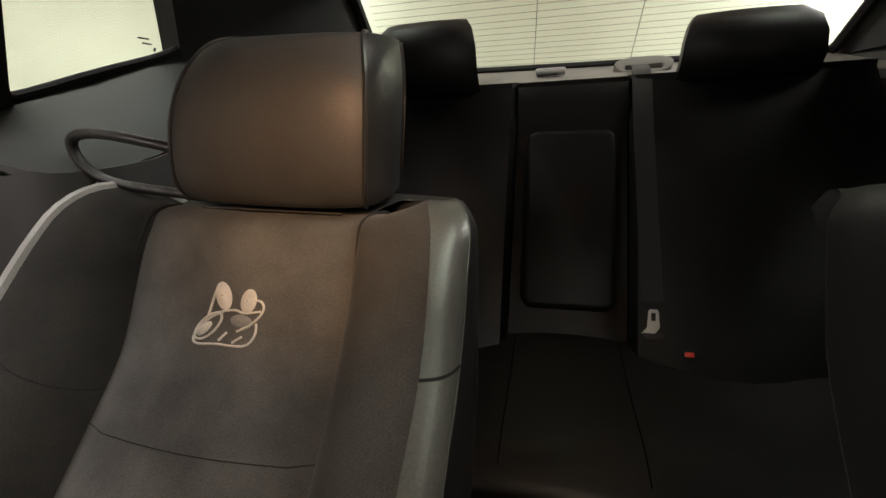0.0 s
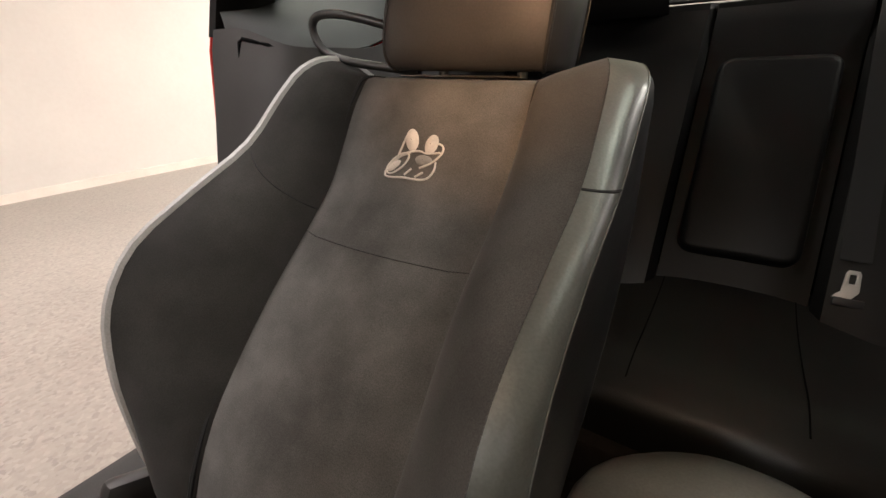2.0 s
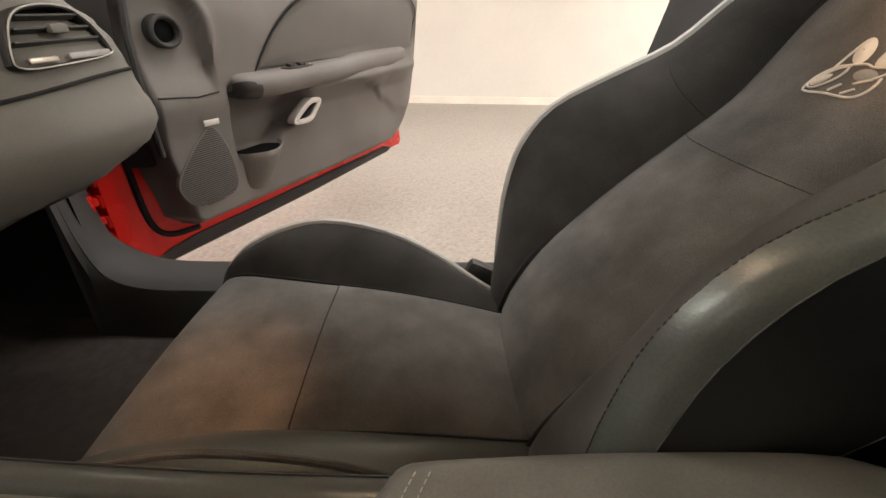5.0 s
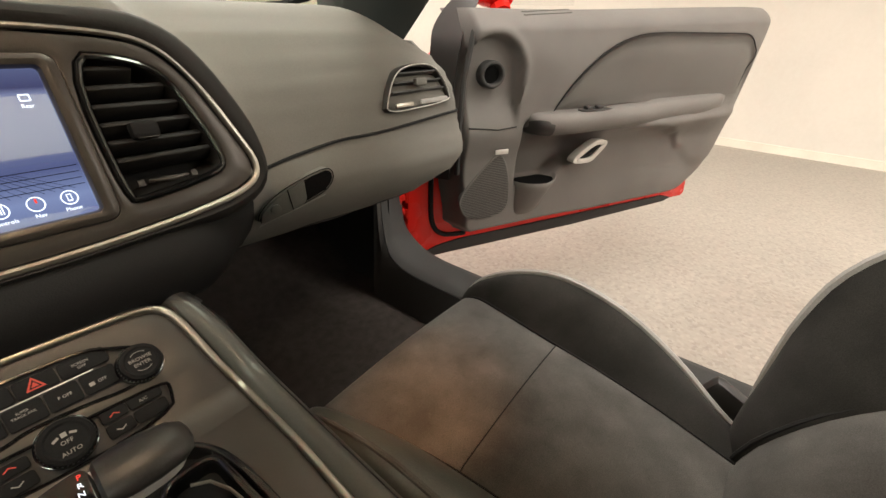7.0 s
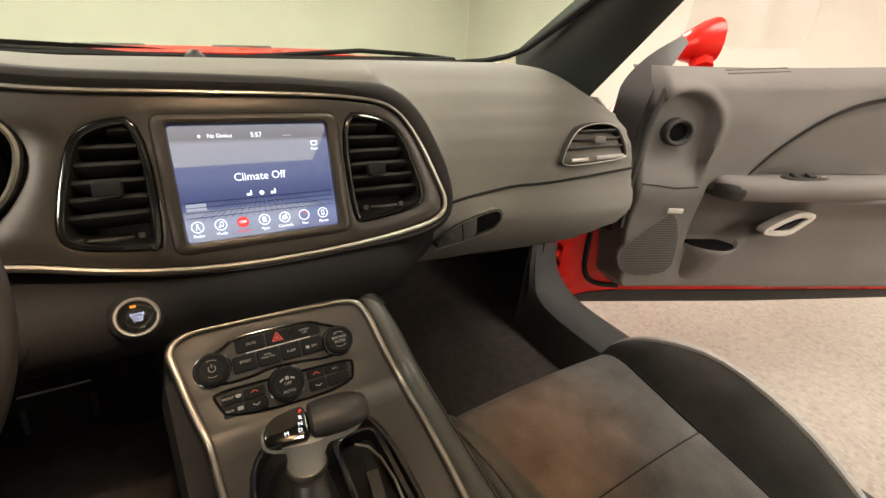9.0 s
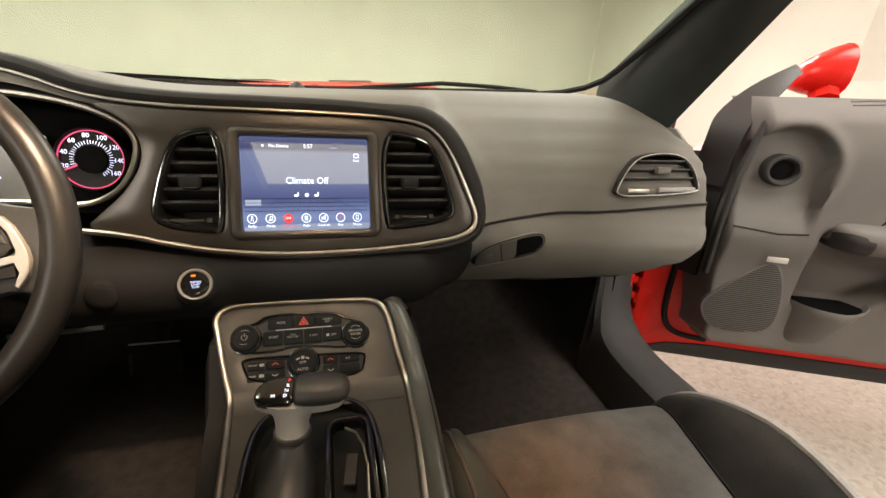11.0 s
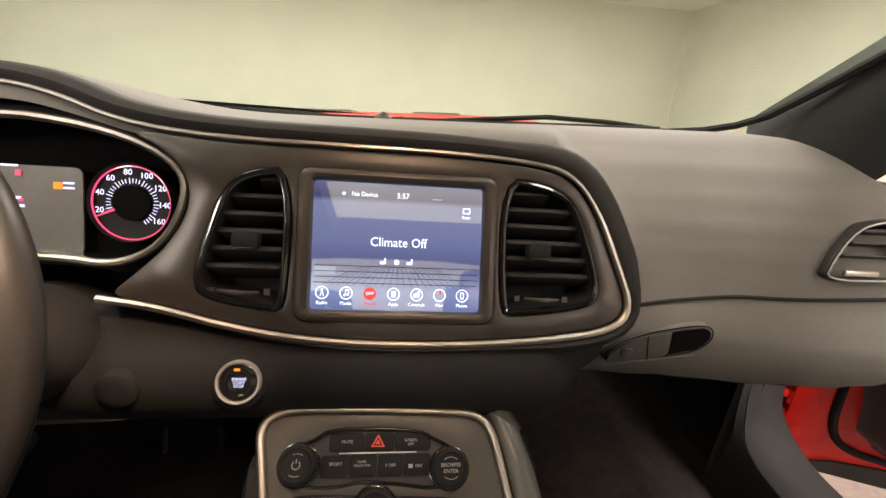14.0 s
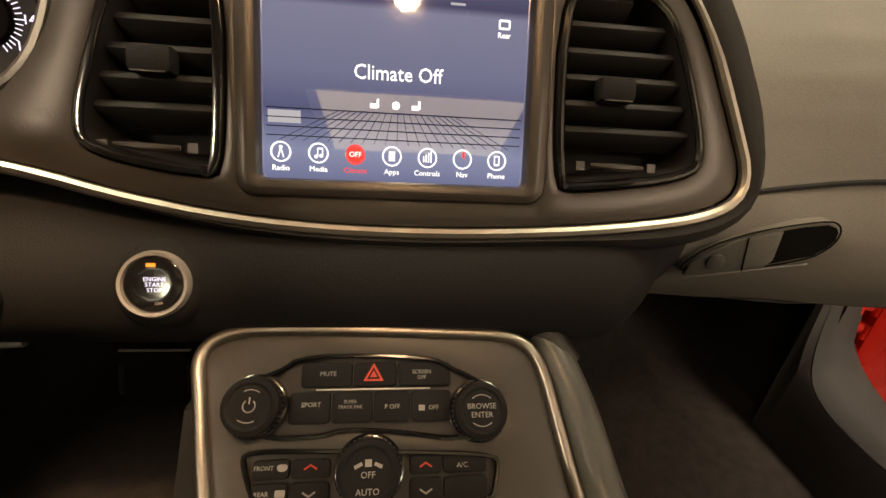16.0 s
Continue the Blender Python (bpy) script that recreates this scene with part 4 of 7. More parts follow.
def patch(cx, cz, rx, rz, tilt):
    c, s = math.cos(radians(tilt)), math.sin(radians(tilt))
    rings = []
    for k, up in ((1.0, 0.0005), (0.8, 0.0022), (0.05, 0.003)):
        rings.append([back_point(cx + k * (rx * math.cos(a) * c - rz * math.sin(a) * s), cz + k * (rx * math.cos(a) * s + rz * math.sin(a) * c), up) for a in (2 * math.pi * i / 18 for i in range(18))])
    bm = loft(rings, ring=True)
    return bm


for ex, ez, rx, rz, turn, cloth in ((0.002, 0.879, 0.0088, 0.0135, -38, EMBROIDERY), (-0.0275, 0.876, 0.0090, 0.0105, 8, EMBROIDERY), (-0.0225, 0.859, 0.0125, 0.0055, 4, GREY_THREAD), (0.0184, 0.8503, 0.0040, 0.0098, 55, EMBROIDERY)):
    part("emblem_oval", patch(ex, ez, rx, rz, turn), cloth, emblem)


def tilted_ring(cx, cz, rx, rz, tilt):
    c, s = math.cos(radians(tilt)), math.sin(radians(tilt))
    return [back_point(cx + rx * math.cos(a) * c - rz * math.sin(a) * s, cz + rx * math.cos(a) * s + rz * math.sin(a) * c, 0.0015) for a in [2 * math.pi * i / 20 for i in range(21)]]


part("emblem_ring", sweep(tilted_ring(0.0135, 0.853, 0.0078, 0.0168, 55), 0.0013, 5), EMBROIDERY, emblem)

driver = copy_thing(passenger, pose(-0.425, 0.12, 0.24))
tagged(driver, "black suede and leather sports seat, on the driver side")

# rear bench
RX0 = 0.04
rear = thing("rear_bench", (RX0, -0.8, 0.29), "black leather rear bench with two headrests and a centre armrest", "car seat")


def rear_back(s, z):
    return -0.85 - (z - 0.61) * 0.60


for s in (1, -1):
    rows = []
    for z in (0.44, 0.54, 0.68, 0.82, 0.94, 1.02, 1.055, 1.068, 1.065):
        y = rear_back(s, min(z, 1.02)) - (0.0 if z < 1.05 else 0.03) - (0.05 if z == 1.065 else 0)
        rows.append([(RX0 + s * x, y + 0.035 * math.sin(math.pi * f) ** 0.6 - 0.02, z) for x, f in ((0.135, 0.0), (0.15, 0.15), (0.22, 0.4), (0.36, 0.6), (0.50, 0.5), (0.60, 0.2), (0.64, 0.0))])
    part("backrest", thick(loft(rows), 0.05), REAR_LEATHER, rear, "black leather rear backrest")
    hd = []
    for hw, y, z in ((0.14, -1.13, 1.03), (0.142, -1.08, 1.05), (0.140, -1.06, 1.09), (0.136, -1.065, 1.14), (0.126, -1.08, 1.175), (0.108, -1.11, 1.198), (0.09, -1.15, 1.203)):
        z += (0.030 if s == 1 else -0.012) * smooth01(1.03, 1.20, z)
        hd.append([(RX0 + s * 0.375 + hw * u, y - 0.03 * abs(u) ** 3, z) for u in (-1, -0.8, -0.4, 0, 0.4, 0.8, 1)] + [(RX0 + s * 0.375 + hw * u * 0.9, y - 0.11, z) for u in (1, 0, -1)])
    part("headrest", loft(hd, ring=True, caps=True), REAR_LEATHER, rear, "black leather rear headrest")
rows = []
for y, z in finer(((-0.86, 0.50), (-0.74, 0.484), (-0.62, 0.482), (-0.52, 0.487), (-0.455, 0.476), (-0.415, 0.435), (-0.40, 0.30))):
    rows.append([(RX0 + x, y, z + dz + 0.006 * math.cos(x * 9) * smooth01(-0.5, -0.7, y)) for x, dz in finer(((-0.63, -0.06), (-0.60, -0.008), (-0.50, 0.012), (-0.36, -0.006), (-0.20, 0.004), (-0.08, 0.012), (0.08, 0.012), (0.20, 0.004), (0.36, -0.006), (0.50, 0.012), (0.60, -0.008), (0.63, -0.06)))])
part("cushion", thick(loft(rows), 0.04), SHADED_LEATHER, rear, "black glossy leather rear cushion")
for s in (1, -1):
    part("cushion_seam", sweep([(RX0 + s * 0.115, y, z + 0.0135) for y, z in finer(((-0.84, 0.497), (-0.74, 0.484), (-0.62, 0.482), (-0.52, 0.487), (-0.455, 0.476)))], 0.0012, 5), VOID, rear)
rows = []
for z in (0.44, 0.54, 0.68, 0.82, 0.95, 1.02, 1.055, 1.066, 1.063):
    y = rear_back(0, min(z, 1.02)) - (0.0 if z < 1.05 else 0.03) - (0.05 if z == 1.063 else 0) - (0.03 if z < 0.96 else 0)
    rows.append([(RX0 + x, y, z) for x in (-0.133, -0.06, 0, 0.06, 0.133)])
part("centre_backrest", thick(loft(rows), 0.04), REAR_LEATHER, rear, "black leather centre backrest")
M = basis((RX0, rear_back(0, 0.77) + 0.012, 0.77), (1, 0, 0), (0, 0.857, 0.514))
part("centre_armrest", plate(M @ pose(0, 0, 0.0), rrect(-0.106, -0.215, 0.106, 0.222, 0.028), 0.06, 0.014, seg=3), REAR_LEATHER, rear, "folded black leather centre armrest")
part("seat_base", box(pose(RX0, -0.68, 0.345), 1.2, 0.60, 0.10, 0.01), CARPET, rear)
part("buckle_socket", box(pose(-0.205, -0.79, 0.50, 30), 0.03, 0.03, 0.05, 0.005), PLASTIC, rear)
part("buckle_button", box(pose(-0.205, -0.772, 0.518, 30), 0.018, 0.006, 0.010, 0.002), RED_MARK, rear, "red release button")

belt = thing("rear_seat_belt", (-0.14, -0.9, 0.55), "black centre seat belt hanging over the rear backrest", "seat belt")
strap = [(-0.150, -1.345, 1.096), (-0.135, -1.23, 1.086), (-0.125, -1.165, 1.078), (-0.120, -1.105, 1.05), (-0.122, -1.05, 0.96), (-0.128, -0.965, 0.82), (-0.134, -0.88, 0.68), (-0.138, -0.832, 0.605)]
part("strap", thick(loft([[(x - 0.022, y, z), (x + 0.022, y, z)] for x, y, z in strap]), 0.0015), WEBBING, belt, "black webbing strap")
MB = basis((-0.140, -0.813, 0.566), (1, 0, 0), (0, 0.9, 0.42)) @ Matrix.Diagonal((0.84, 0.95, 1, 1))
part("tongue", plate(MB, [(-0.028, 0.028), (-0.022, 0.020), (-0.015, 0.014), (-0.0125, -0.022), (-0.009, -0.028), (0.009, -0.028), (0.0125, -0.022), (0.015, 0.014), (0.022, 0.020), (0.028, 0.028)], 0.003, 0.0008, holes=[rrect(-0.0055, -0.020, 0.0055, -0.002, 0.002)]), SILVER, belt, "bright metal belt tongue")
part("tongue_grip", box(MB @ pose(0, 0.034, 0), 0.052, 0.016, 0.010, 0.003), PLASTIC, belt)

# ---- passenger door, standing open ----
DH, DU, DW = Vector((0.906, 0.936, 0)), Vector((0.913, -0.408, 0)), Vector((-0.408, -0.913, 0))


def curve(x, table):
    """Smooth look-up in a table of pairs."""
    for (a, fa), (b, fb) in zip(table, table[1:]):
        if x <= b:
            return fa + (fb - fa) * smooth01(a, b, x)
    return table[-1][1]


def straight(x, table):
    """Straight look-up in a table of pairs."""
    for (a, fa), (b, fb) in zip(table, table[1:]):
        if x <= b:
            return fa + (fb - fa) * max(0.0, (x - a) / (b - a))
    return table[-1][1]


def dp(u, z, d=0.0):
    """A place in the door: u back from the hinge, z up, d inboard of the lower shell edge."""
    along = u * (1.0 + 0.165 * smooth01(0.05, 1.2, u))
    p = DH + DU * along + DW * d
    return Vector((p.x, p.y, 0.33 + (z - 0.33) * (1.04 + 0.065 * u)))


def door_frame(u, z, d, turn=0.0):
    return basis(dp(u, z, d), DU, DW) @ pose(0, 0, 0, 0, 0, turn) @ Matrix.Diagonal((1.08, 1.05, 1, 1))


door = thing("passenger_door", tuple(dp(0, 0.32)), "open passenger door with grey moulded trim and red paint edge", "car door")
D_REAR = [(0.36, 1.090), (0.405, 1.135), (0.465, 1.208), (0.53, 1.255), (0.62, 1.284), (0.72, 1.307), (0.81, 1.325), (0.93, 1.346), (1.04, 1.352)]
D_FRONT = [(0.38, 0.155), (0.40, 0.115), (0.44, 0.075), (0.6, 0.050), (0.8, 0.050), (1.0, 0.065), (1.03, 0.08)]


def bell(x, c, w):
    return math.exp(-((x - c) / w) ** 2)


def insert_low(u):
    return 0.752


def insert_high(u):
    t = min(1.0, max(0.0, (u - 0.285) / 0.5))
    return 0.62 + 0.326 * (1 - (1 - t) ** 3.05) - 0.05 * max(0.0, (u - 1.08) / 0.10) ** 2.5


def trim_depth(u, z):
    uf, ur = curve(z, D_FRONT), straight(z, D_REAR)
    zt = 0.99 + 0.03 * smooth01(0.2, 1.2, u)
    edge = min((u - uf) / 0.035, (z - 0.376) / 0.05)
    d = 0.035 + 0.090 * smooth01(0, 1, edge) * (0.17 + 0.83 * math.sin(math.pi / 2 * min(1.0, max(0.0, (ur - u) / 0.23))))
    relief = 0.012 * smooth01(0.62, 0.70, z) * smooth01(0.98, 0.86, z)
    # scooped upper insert, bounded by the arc
    relief -= 0.016 * smooth01(0.0, 0.030, insert_high(u) - z) * smooth01(0.68, 0.72, z) * smooth01(0.27, 0.32, u)
    # swell of the armrest and the scallop below it
    relief += 0.030 * smooth01(0.62, 0.70, z) * smooth01(0.76, 0.70, z) * smooth01(0.30, 0.40, u) * smooth01(1.14, 0.98, u)
    lower = curve(u, [(0.5, 0.662), (0.62, 0.673), (0.73, 0.679), (0.80, 0.668), (0.864, 0.643), (0.92, 0.592), (1.02, 0.542), (1.1, 0.52)])
    relief += 0.024 * (1 - 0.6 * smooth01(0.82, 0.94, u)) * smooth01(0.012 + 0.03 * smooth01(0.86, 1.0, u), -0.012, lower - z) * smooth01(0.60, 0.75, u) * smooth01(0.78, 0.70, z)
    # shallow roll concentric with the scallop
    relief += 0.010 * smooth01(-0.03, 0.06, 0.52 - z - 0.5 * (u - 0.75) ** 2) * smooth01(0.42, 0.60, u) * smooth01(1.10, 0.95, u)
    # hollow in front of the pull, its lower rim climbing from the pocket to the release
    rim = curve(u, [(0.385, 0.545), (0.46, 0.588), (0.56, 0.640)])
    relief -= 0.055 * smooth01(0.262, 0.290, u) * smooth01(0.56, 0.46, u) * smooth01(rim - 0.010, rim + 0.012, z) * smooth01(0.735, 0.70, z)
    d += relief * smooth01(0.03, 0.13, ur - u)
    # tweeter surround ridge
    r = math.hypot(u - 0.150, z - 0.846)
    span_r = r if z > 0.846 else abs(max(u - 0.150, 0.0))
    d -= 0.030 * smooth01(0.092, 0.081, span_r) * smooth01(0.70, 0.80, z) * smooth01(0.055, 0.075, u)
    d += 0.008 * bell(r, 0.100, 0.014) * smooth01(0.75, 0.80, z) * smooth01(-0.03, 0.03, (u - 0.15) + (z - 0.846) * 0.6)
    if z > zt - 0.05:
        d -= 0.05 * ((z - zt + 0.05) / 0.05) ** 2
    return d


rows, NU, NZ = [], 190, 126
for j in range(NZ + 1):
    f = j / NZ
    row = []
    for i in range(NU + 1):
        g = i / NU
        low = 0.376 + 0.024 * smooth01(0.16, 0.0, g) + 0.030 * smooth01(0.86, 1.0, g)
        z = low + f * (0.99 + 0.03 * smooth01(0.2, 1.2, g * 1.3) - low)
        uf, ur = curve(z, D_FRONT), straight(z, D_REAR)
        u = uf + (ur - uf) * g
        row.append(dp(u, z, trim_depth(u, z)))
    rows.append(row)
trim = part("trim_panel", thick(loft(rows), 0.006), DOOR_SKIN, door, "grey moulded plastic door trim", angle=60)
# padded insert above the armrest
rows = []
for j in range(14):
    f = j / 13
    row = []
    for i in range(40):
        u = 0.368 + (1.165 + 0.025 * f - 0.368) * i / 39
        lo, hi = insert_low(u), insert_high(u) - 0.012
        z = lo + (hi - lo) * f
        lift = 0.0065 + 0.004 * min(1, 6 * min(f, 1 - f, i / 39 * 3, (39 - i) / 39 * 3))
        row.append(dp(u, max(lo, z), trim_depth(u, max(lo, z)) + lift))
    rows.append(row)
part("trim_insert", loft(rows), INSERT, trim, "soft dark grey padded insert")
part("insert_groove", sweep([dp(u, insert_high(u) - 0.004, trim_depth(u, insert_high(u) - 0.004) + 0.002) for u in [0.345 + 0.825 * i / 40 for i in range(41)]] + [dp(u, z, trim_depth(u, z) + 0.002) for u, z in ((1.188, 0.892), (1.197, 0.87), (1.199, 0.83), (1.178, 0.765))], 0.0018, 5), RUBBER, trim)
# armrest with a rounded front end and a step behind the switches
ARM = ((0.280, 0.720, 0.012, 0.140), (0.2815, 0.720, 0.018, 0.150), (0.286, 0.7195, 0.0235, 0.161), (0.295, 0.719, 0.0275, 0.172), (0.310, 0.718, 0.030, 0.181), (0.335, 0.716, 0.0315, 0.187), (0.42, 0.714, 0.032, 0.190), (0.60, 0.716, 0.032, 0.188), (0.71, 0.7185, 0.0325, 0.185), (0.745, 0.7215, 0.036, 0.184), (0.82, 0.723, 0.036, 0.180), (0.98, 0.725, 0.035, 0.164), (1.06, 0.727, 0.033, 0.146), (1.13, 0.73, 0.024, 0.114))
ROUND = ((0, -1.0), (0.35, -1.0), (0.62, -0.97), (0.82, -0.85), (0.94, -0.6), (1.0, -0.2), (1.0, 0.2), (0.96, 0.55), (0.88, 0.8), (0.72, 0.95), (0.5, 1.0), (0, 0.98))
rows = [[dp(u, z0 + hh * b, 0.085 + (dd - 0.085) * a) for a, b in ROUND] for u, z0, hh, dd in ARM]
arm = part("armrest", loft(rows, ring=True, caps=True), DOOR_SKIN, door, "grey padded armrest", angle=80)
part("switch_plate", plate(basis(dp(0.50, 0.7475, 0.150), DU, (0, 0, 1)), rounded([(-0.075, -0.022), (0.08, -0.018), (0.085, 0.016), (-0.06, 0.020)], 2), 0.006, 0.002), PLASTIC, arm, "black switch plate")
for u in (0.475, 0.515):
    part("window_switch", box(basis(dp(u, 0.751, 0.152), DU, (0, 0, 1)) @ pose(0, 0, 0, 12), 0.022, 0.02, 0.009, 0.003), PLASTIC, arm)
part("switch_glint", box(basis(dp(0.545, 0.7495, 0.155), DU, (0, 0, 1)), 0.012, 0.006, 0.002), CHROME, arm)
# release lever in its bright bezel
ML = door_frame(0.512, 0.625, 0.160)
BEZEL_SHAPE = rounded([(-0.066, -0.032), (-0.030, -0.036), (0.012, -0.035), (0.040, -0.010), (0.066, 0.014), (0.064, 0.028), (0.040, 0.032), (0.012, 0.031), (-0.030, 0.008), (-0.064, -0.016)], 2)
lev = part("release_bezel", plate(ML, BEZEL_SHAPE, 0.028, 0.003, holes=[inset(BEZEL_SHAPE, 0.0145)]), SILVER, door, "satin silver release bezel")
part("bezel_hollow", plate(at(ML, 0, 0, -0.016), inset(BEZEL_SHAPE, 0.013), 0.004), VOID, lev, smooth=False)
part("release_lever", plate(at(ML, 0.012, -0.002, -0.006), inset(BEZEL_SHAPE, 0.0200), 0.006, 0.001), PLASTIC, lev, "dark release lever")
# dark skin round the armrest's front and underside, in place of its shade
nose = [[dp(u - 0.0015, z0 - 0.001 + hh * 1.03 * b, 0.085 + (dd + 0.0015 - 0.085) * a) for a, b in [(a, b - 0.5 * max(0.0, b) * smooth01(0.29, 0.35, u)) for a, b in ROUND[:8]]] for u, z0, hh, dd in ARM[:6]]
part("armrest_nose", loft(nose), PLASTIC, arm, "dark skin for the shade on the armrest end", angle=80)
# map pocket: a half-round cup, a dark sheet across it for the shade inside
rows = []
for z, bulge, u1 in ((0.440, 0.0, 0.36), (0.455, 0.016, 0.375), (0.475, 0.030, 0.385), (0.505, 0.044, 0.400), (0.535, 0.054, 0.415), (0.550, 0.057, 0.425), (0.553, 0.054, 0.424), (0.551, 0.050, 0.420), (0.538, 0.048, 0.412)):
    row = []
    for k in range(17):
        f = k / 16
        u = 0.270 + (u1 - 0.270) * f
        row.append(dp(u, z + 0.028 * max(0.0, f - 0.55) ** 1.5 * (z > 0.5), 0.108 + (0.012 + bulge) * math.sin(math.pi * f) ** 0.55))
    rows.append(row)
pk = part("map_pocket", loft(rows), DOOR_SKIN, door, "grey moulded map pocket", angle=60)
part("pocket_mouth", loft([[dp(0.272 + 0.148 * k / 16, 0.550, 0.05), dp(0.272 + 0.148 * k / 16, 0.550, 0.108 + 0.060 * math.sin(math.pi * k / 16) ** 0.55)] for k in range(17)]), VOID, pk, "dark sheet for the shade in the pocket mouth", smooth=False)
# tweeter
tw = part("tweeter", disc(door_frame(0.150, 0.846, trim_depth(0.150, 0.846) + 0.018) @ Matrix.Diagonal((0.88, 0.80, 1, 1)), [(0.041, -0.03), (0.041, 0.002), (0.0395, 0.006), (0.036, 0.008), (0.032, 0.0075), (0.029, 0.004), (0.027, -0.002), (0.0265, -0.006)], 36), SILL_PLASTIC, door, "round tweeter in a raised grey ring")
part("tweeter_grille", disc(door_frame(0.150, 0.846, trim_depth(0.150, 0.846) + 0.018) @ Matrix.Diagonal((0.88, 0.80, 1, 1)), [(0.0262, -0.0055), (0.018, -0.004), (0.008, -0.003)], 36), VOID, tw)
# speaker grille of fine holes
MS = door_frame(0.176, 0.545, trim_depth(0.176, 0.545) + 0.008)
grille_outline = rounded([(-0.098, -0.015), (-0.06, 0.03), (-0.02, 0.07), (0.022, 0.102), (0.050, 0.075), (0.072, 0.0), (0.072, -0.075), (0.0, -0.088), (-0.065, -0.082), (-0.09, -0.05)], 2)
grille = part("speaker_grille", plate(at(MS, 0, 0, -0.004), grille_outline, 0.012, 0.002), DOOR_SKIN, door, "speaker grille of fine slots")
for k in range(37):
    y = -0.084 + 0.0050 * k
    xs = [a[0] + (b[0] - a[0]) * (y - a[1]) / (b[1] - a[1]) for a, b in zip(grille_outline, grille_outline[1:] + grille_outline[:1]) if (a[1] - y) * (b[1] - y) < 0]
    if len(xs) >= 2 and max(xs) - min(xs) > 0.02:
        part("grille_slot", box(at(MS, (min(xs) + max(xs)) / 2, y, -0.0036), max(xs) - min(xs) - 0.010, 0.0021, 0.0012), SILL_PLASTIC, grille, smooth=False)
part("badge", box(door_frame(0.198, 0.652, trim_depth(0.198, 0.652) + 0.010), 0.042, 0.0135, 0.004, 0.003), SILVER, door, "small silver badge")
part("trim_seam", sweep([dp(u, z, trim_depth(u, z) + 0.0005) for u, z in ((0.085, 0.722), (0.14, 0.716), (0.18, 0.711), (0.24, 0.715))], 0.002, 5), RUBBER, trim)
for k in range(2):
    z = 0.9835 - 0.007 * k
    part("top_slot", sweep([dp(u, z + 0.05 * (u - 0.25), trim_depth(u, z + 0.05 * (u - 0.25))) for u in (0.250, 0.29, 0.33, 0.37, 0.410)], 0.0020, 6), INSERT, trim, "demister slot in the door top")
# red shell: lower edge, hinge face, outer skin
outline = [(-0.045, 0.345), (0.02, 0.335), (1.170, 0.335), (1.185, 0.35), (1.175, 0.40), (1.168, 0.46), (1.190, 0.56), (1.212, 0.66), (1.268, 0.88), (1.295, 0.985), (0.12, 0.93), (0.03, 0.86), (-0.045, 0.80)]
shell = part("door_shell", plate(basis(DH + DW * 0.034, DU, DW), [((dp(u, z) - DH).dot(DU), dp(u, z).z) for u, z in outline], 0.10, 0.006), RED, door, "red painted door shell")
part("door_seal", sweep([dp(u, z, 0.036) for u, z in rounded([(0.055, 0.95), (0.030, 0.70), (0.028, 0.47), (0.045, 0.405), (0.085, 0.380), (0.16, 0.374)], 2, False)], 0.008, 8), RUBBER, door, "black rubber door seal")
part("lower_strip", plate(basis(DH + DW * 0.040, DU, DW), [((dp(u, z) - DH).dot(DU), dp(u, z).z) for u, z in ((0.02, 0.316), (0.60, 0.316), (1.06, 0.328), (1.10, 0.340), (1.04, 0.358), (0.14, 0.358), (0.06, 0.350), (0.02, 0.338))], 0.07, 0.006), SILL_PLASTIC, door, "dark grey rubber strip along the door bottom")
part("hinge_cover", loft([[dp(u, z, d) for u, d in ((-0.052, -0.06), (-0.050, 0.038), (-0.02, 0.042), (0.026, 0.040))] for z in (0.60, 0.70, 0.80, 0.87)]), PLASTIC, door, "black hinge side seal")
part("front_cover", loft([[dp(u, z, d) for u, d in ((0.026, 0.036), (0.036, 0.060), (0.060, 0.085), (0.090, 0.060))] for z in (0.575, 0.60, 0.8, 0.85)]), PLASTIC, door, "dark grey plastic hinge side cover")
for z in (0.43, 0.475, 0.52):
    part("hinge_knuckle", joined(box(basis(dp(-0.052, z, 0.01), DU, DW), 0.035, 0.022, 0.035, 0.006), sweep([dp(-0.07, z - 0.018, 0.02), dp(-0.07, z + 0.018, 0.02)], 0.010, 8)), RED, door, "red painted hinge knuckle")
mir = part("mirror", loft([[dp(u, zc + h * math.copysign(abs(math.sin(a)) ** 0.7, math.sin(a)), -0.075 + w * math.cos(a)) for a in [2 * math.pi * k / 20 for k in range(20)]] for u, zc, h, w in ((0.212, 1.026, 0.012, 0.024), (0.220, 1.030, 0.026, 0.038), (0.245, 1.036, 0.040, 0.050), (0.282, 1.044, 0.053, 0.056), (0.302, 1.047, 0.057, 0.056))], ring=True, caps=True), RED, door, "red painted door mirror")
part("mirror_stalk", sweep([dp(0.27, 0.98, -0.03), dp(0.275, 1.01, -0.06)], 0.03, 8), RED, mir)
sail = [finer([tuple(dp(u, z, d)) for u, z, d in edge], 4) for edge in (
    ((0.004, 0.80, 0.040), (0.016, 0.895, 0.036), (0.03, 0.950, 0.024), (0.09, 1.006, 0.008), (0.171, 1.052, 0.0)),
    ((0.030, 0.80, 0.074), (0.040, 0.895, 0.070), (0.060, 0.945, 0.056), (0.106, 0.996, 0.036), (0.174, 1.046, 0.010)),
    ((0.052, 0.80, 0.100), (0.064, 0.890, 0.096), (0.086, 0.940, 0.078), (0.126, 0.986, 0.058), (0.179, 1.036, 0.016)))]
part("sail_panel", thick(loft(sail), 0.006), PLASTIC, door, "dark grey mirror sail panel")
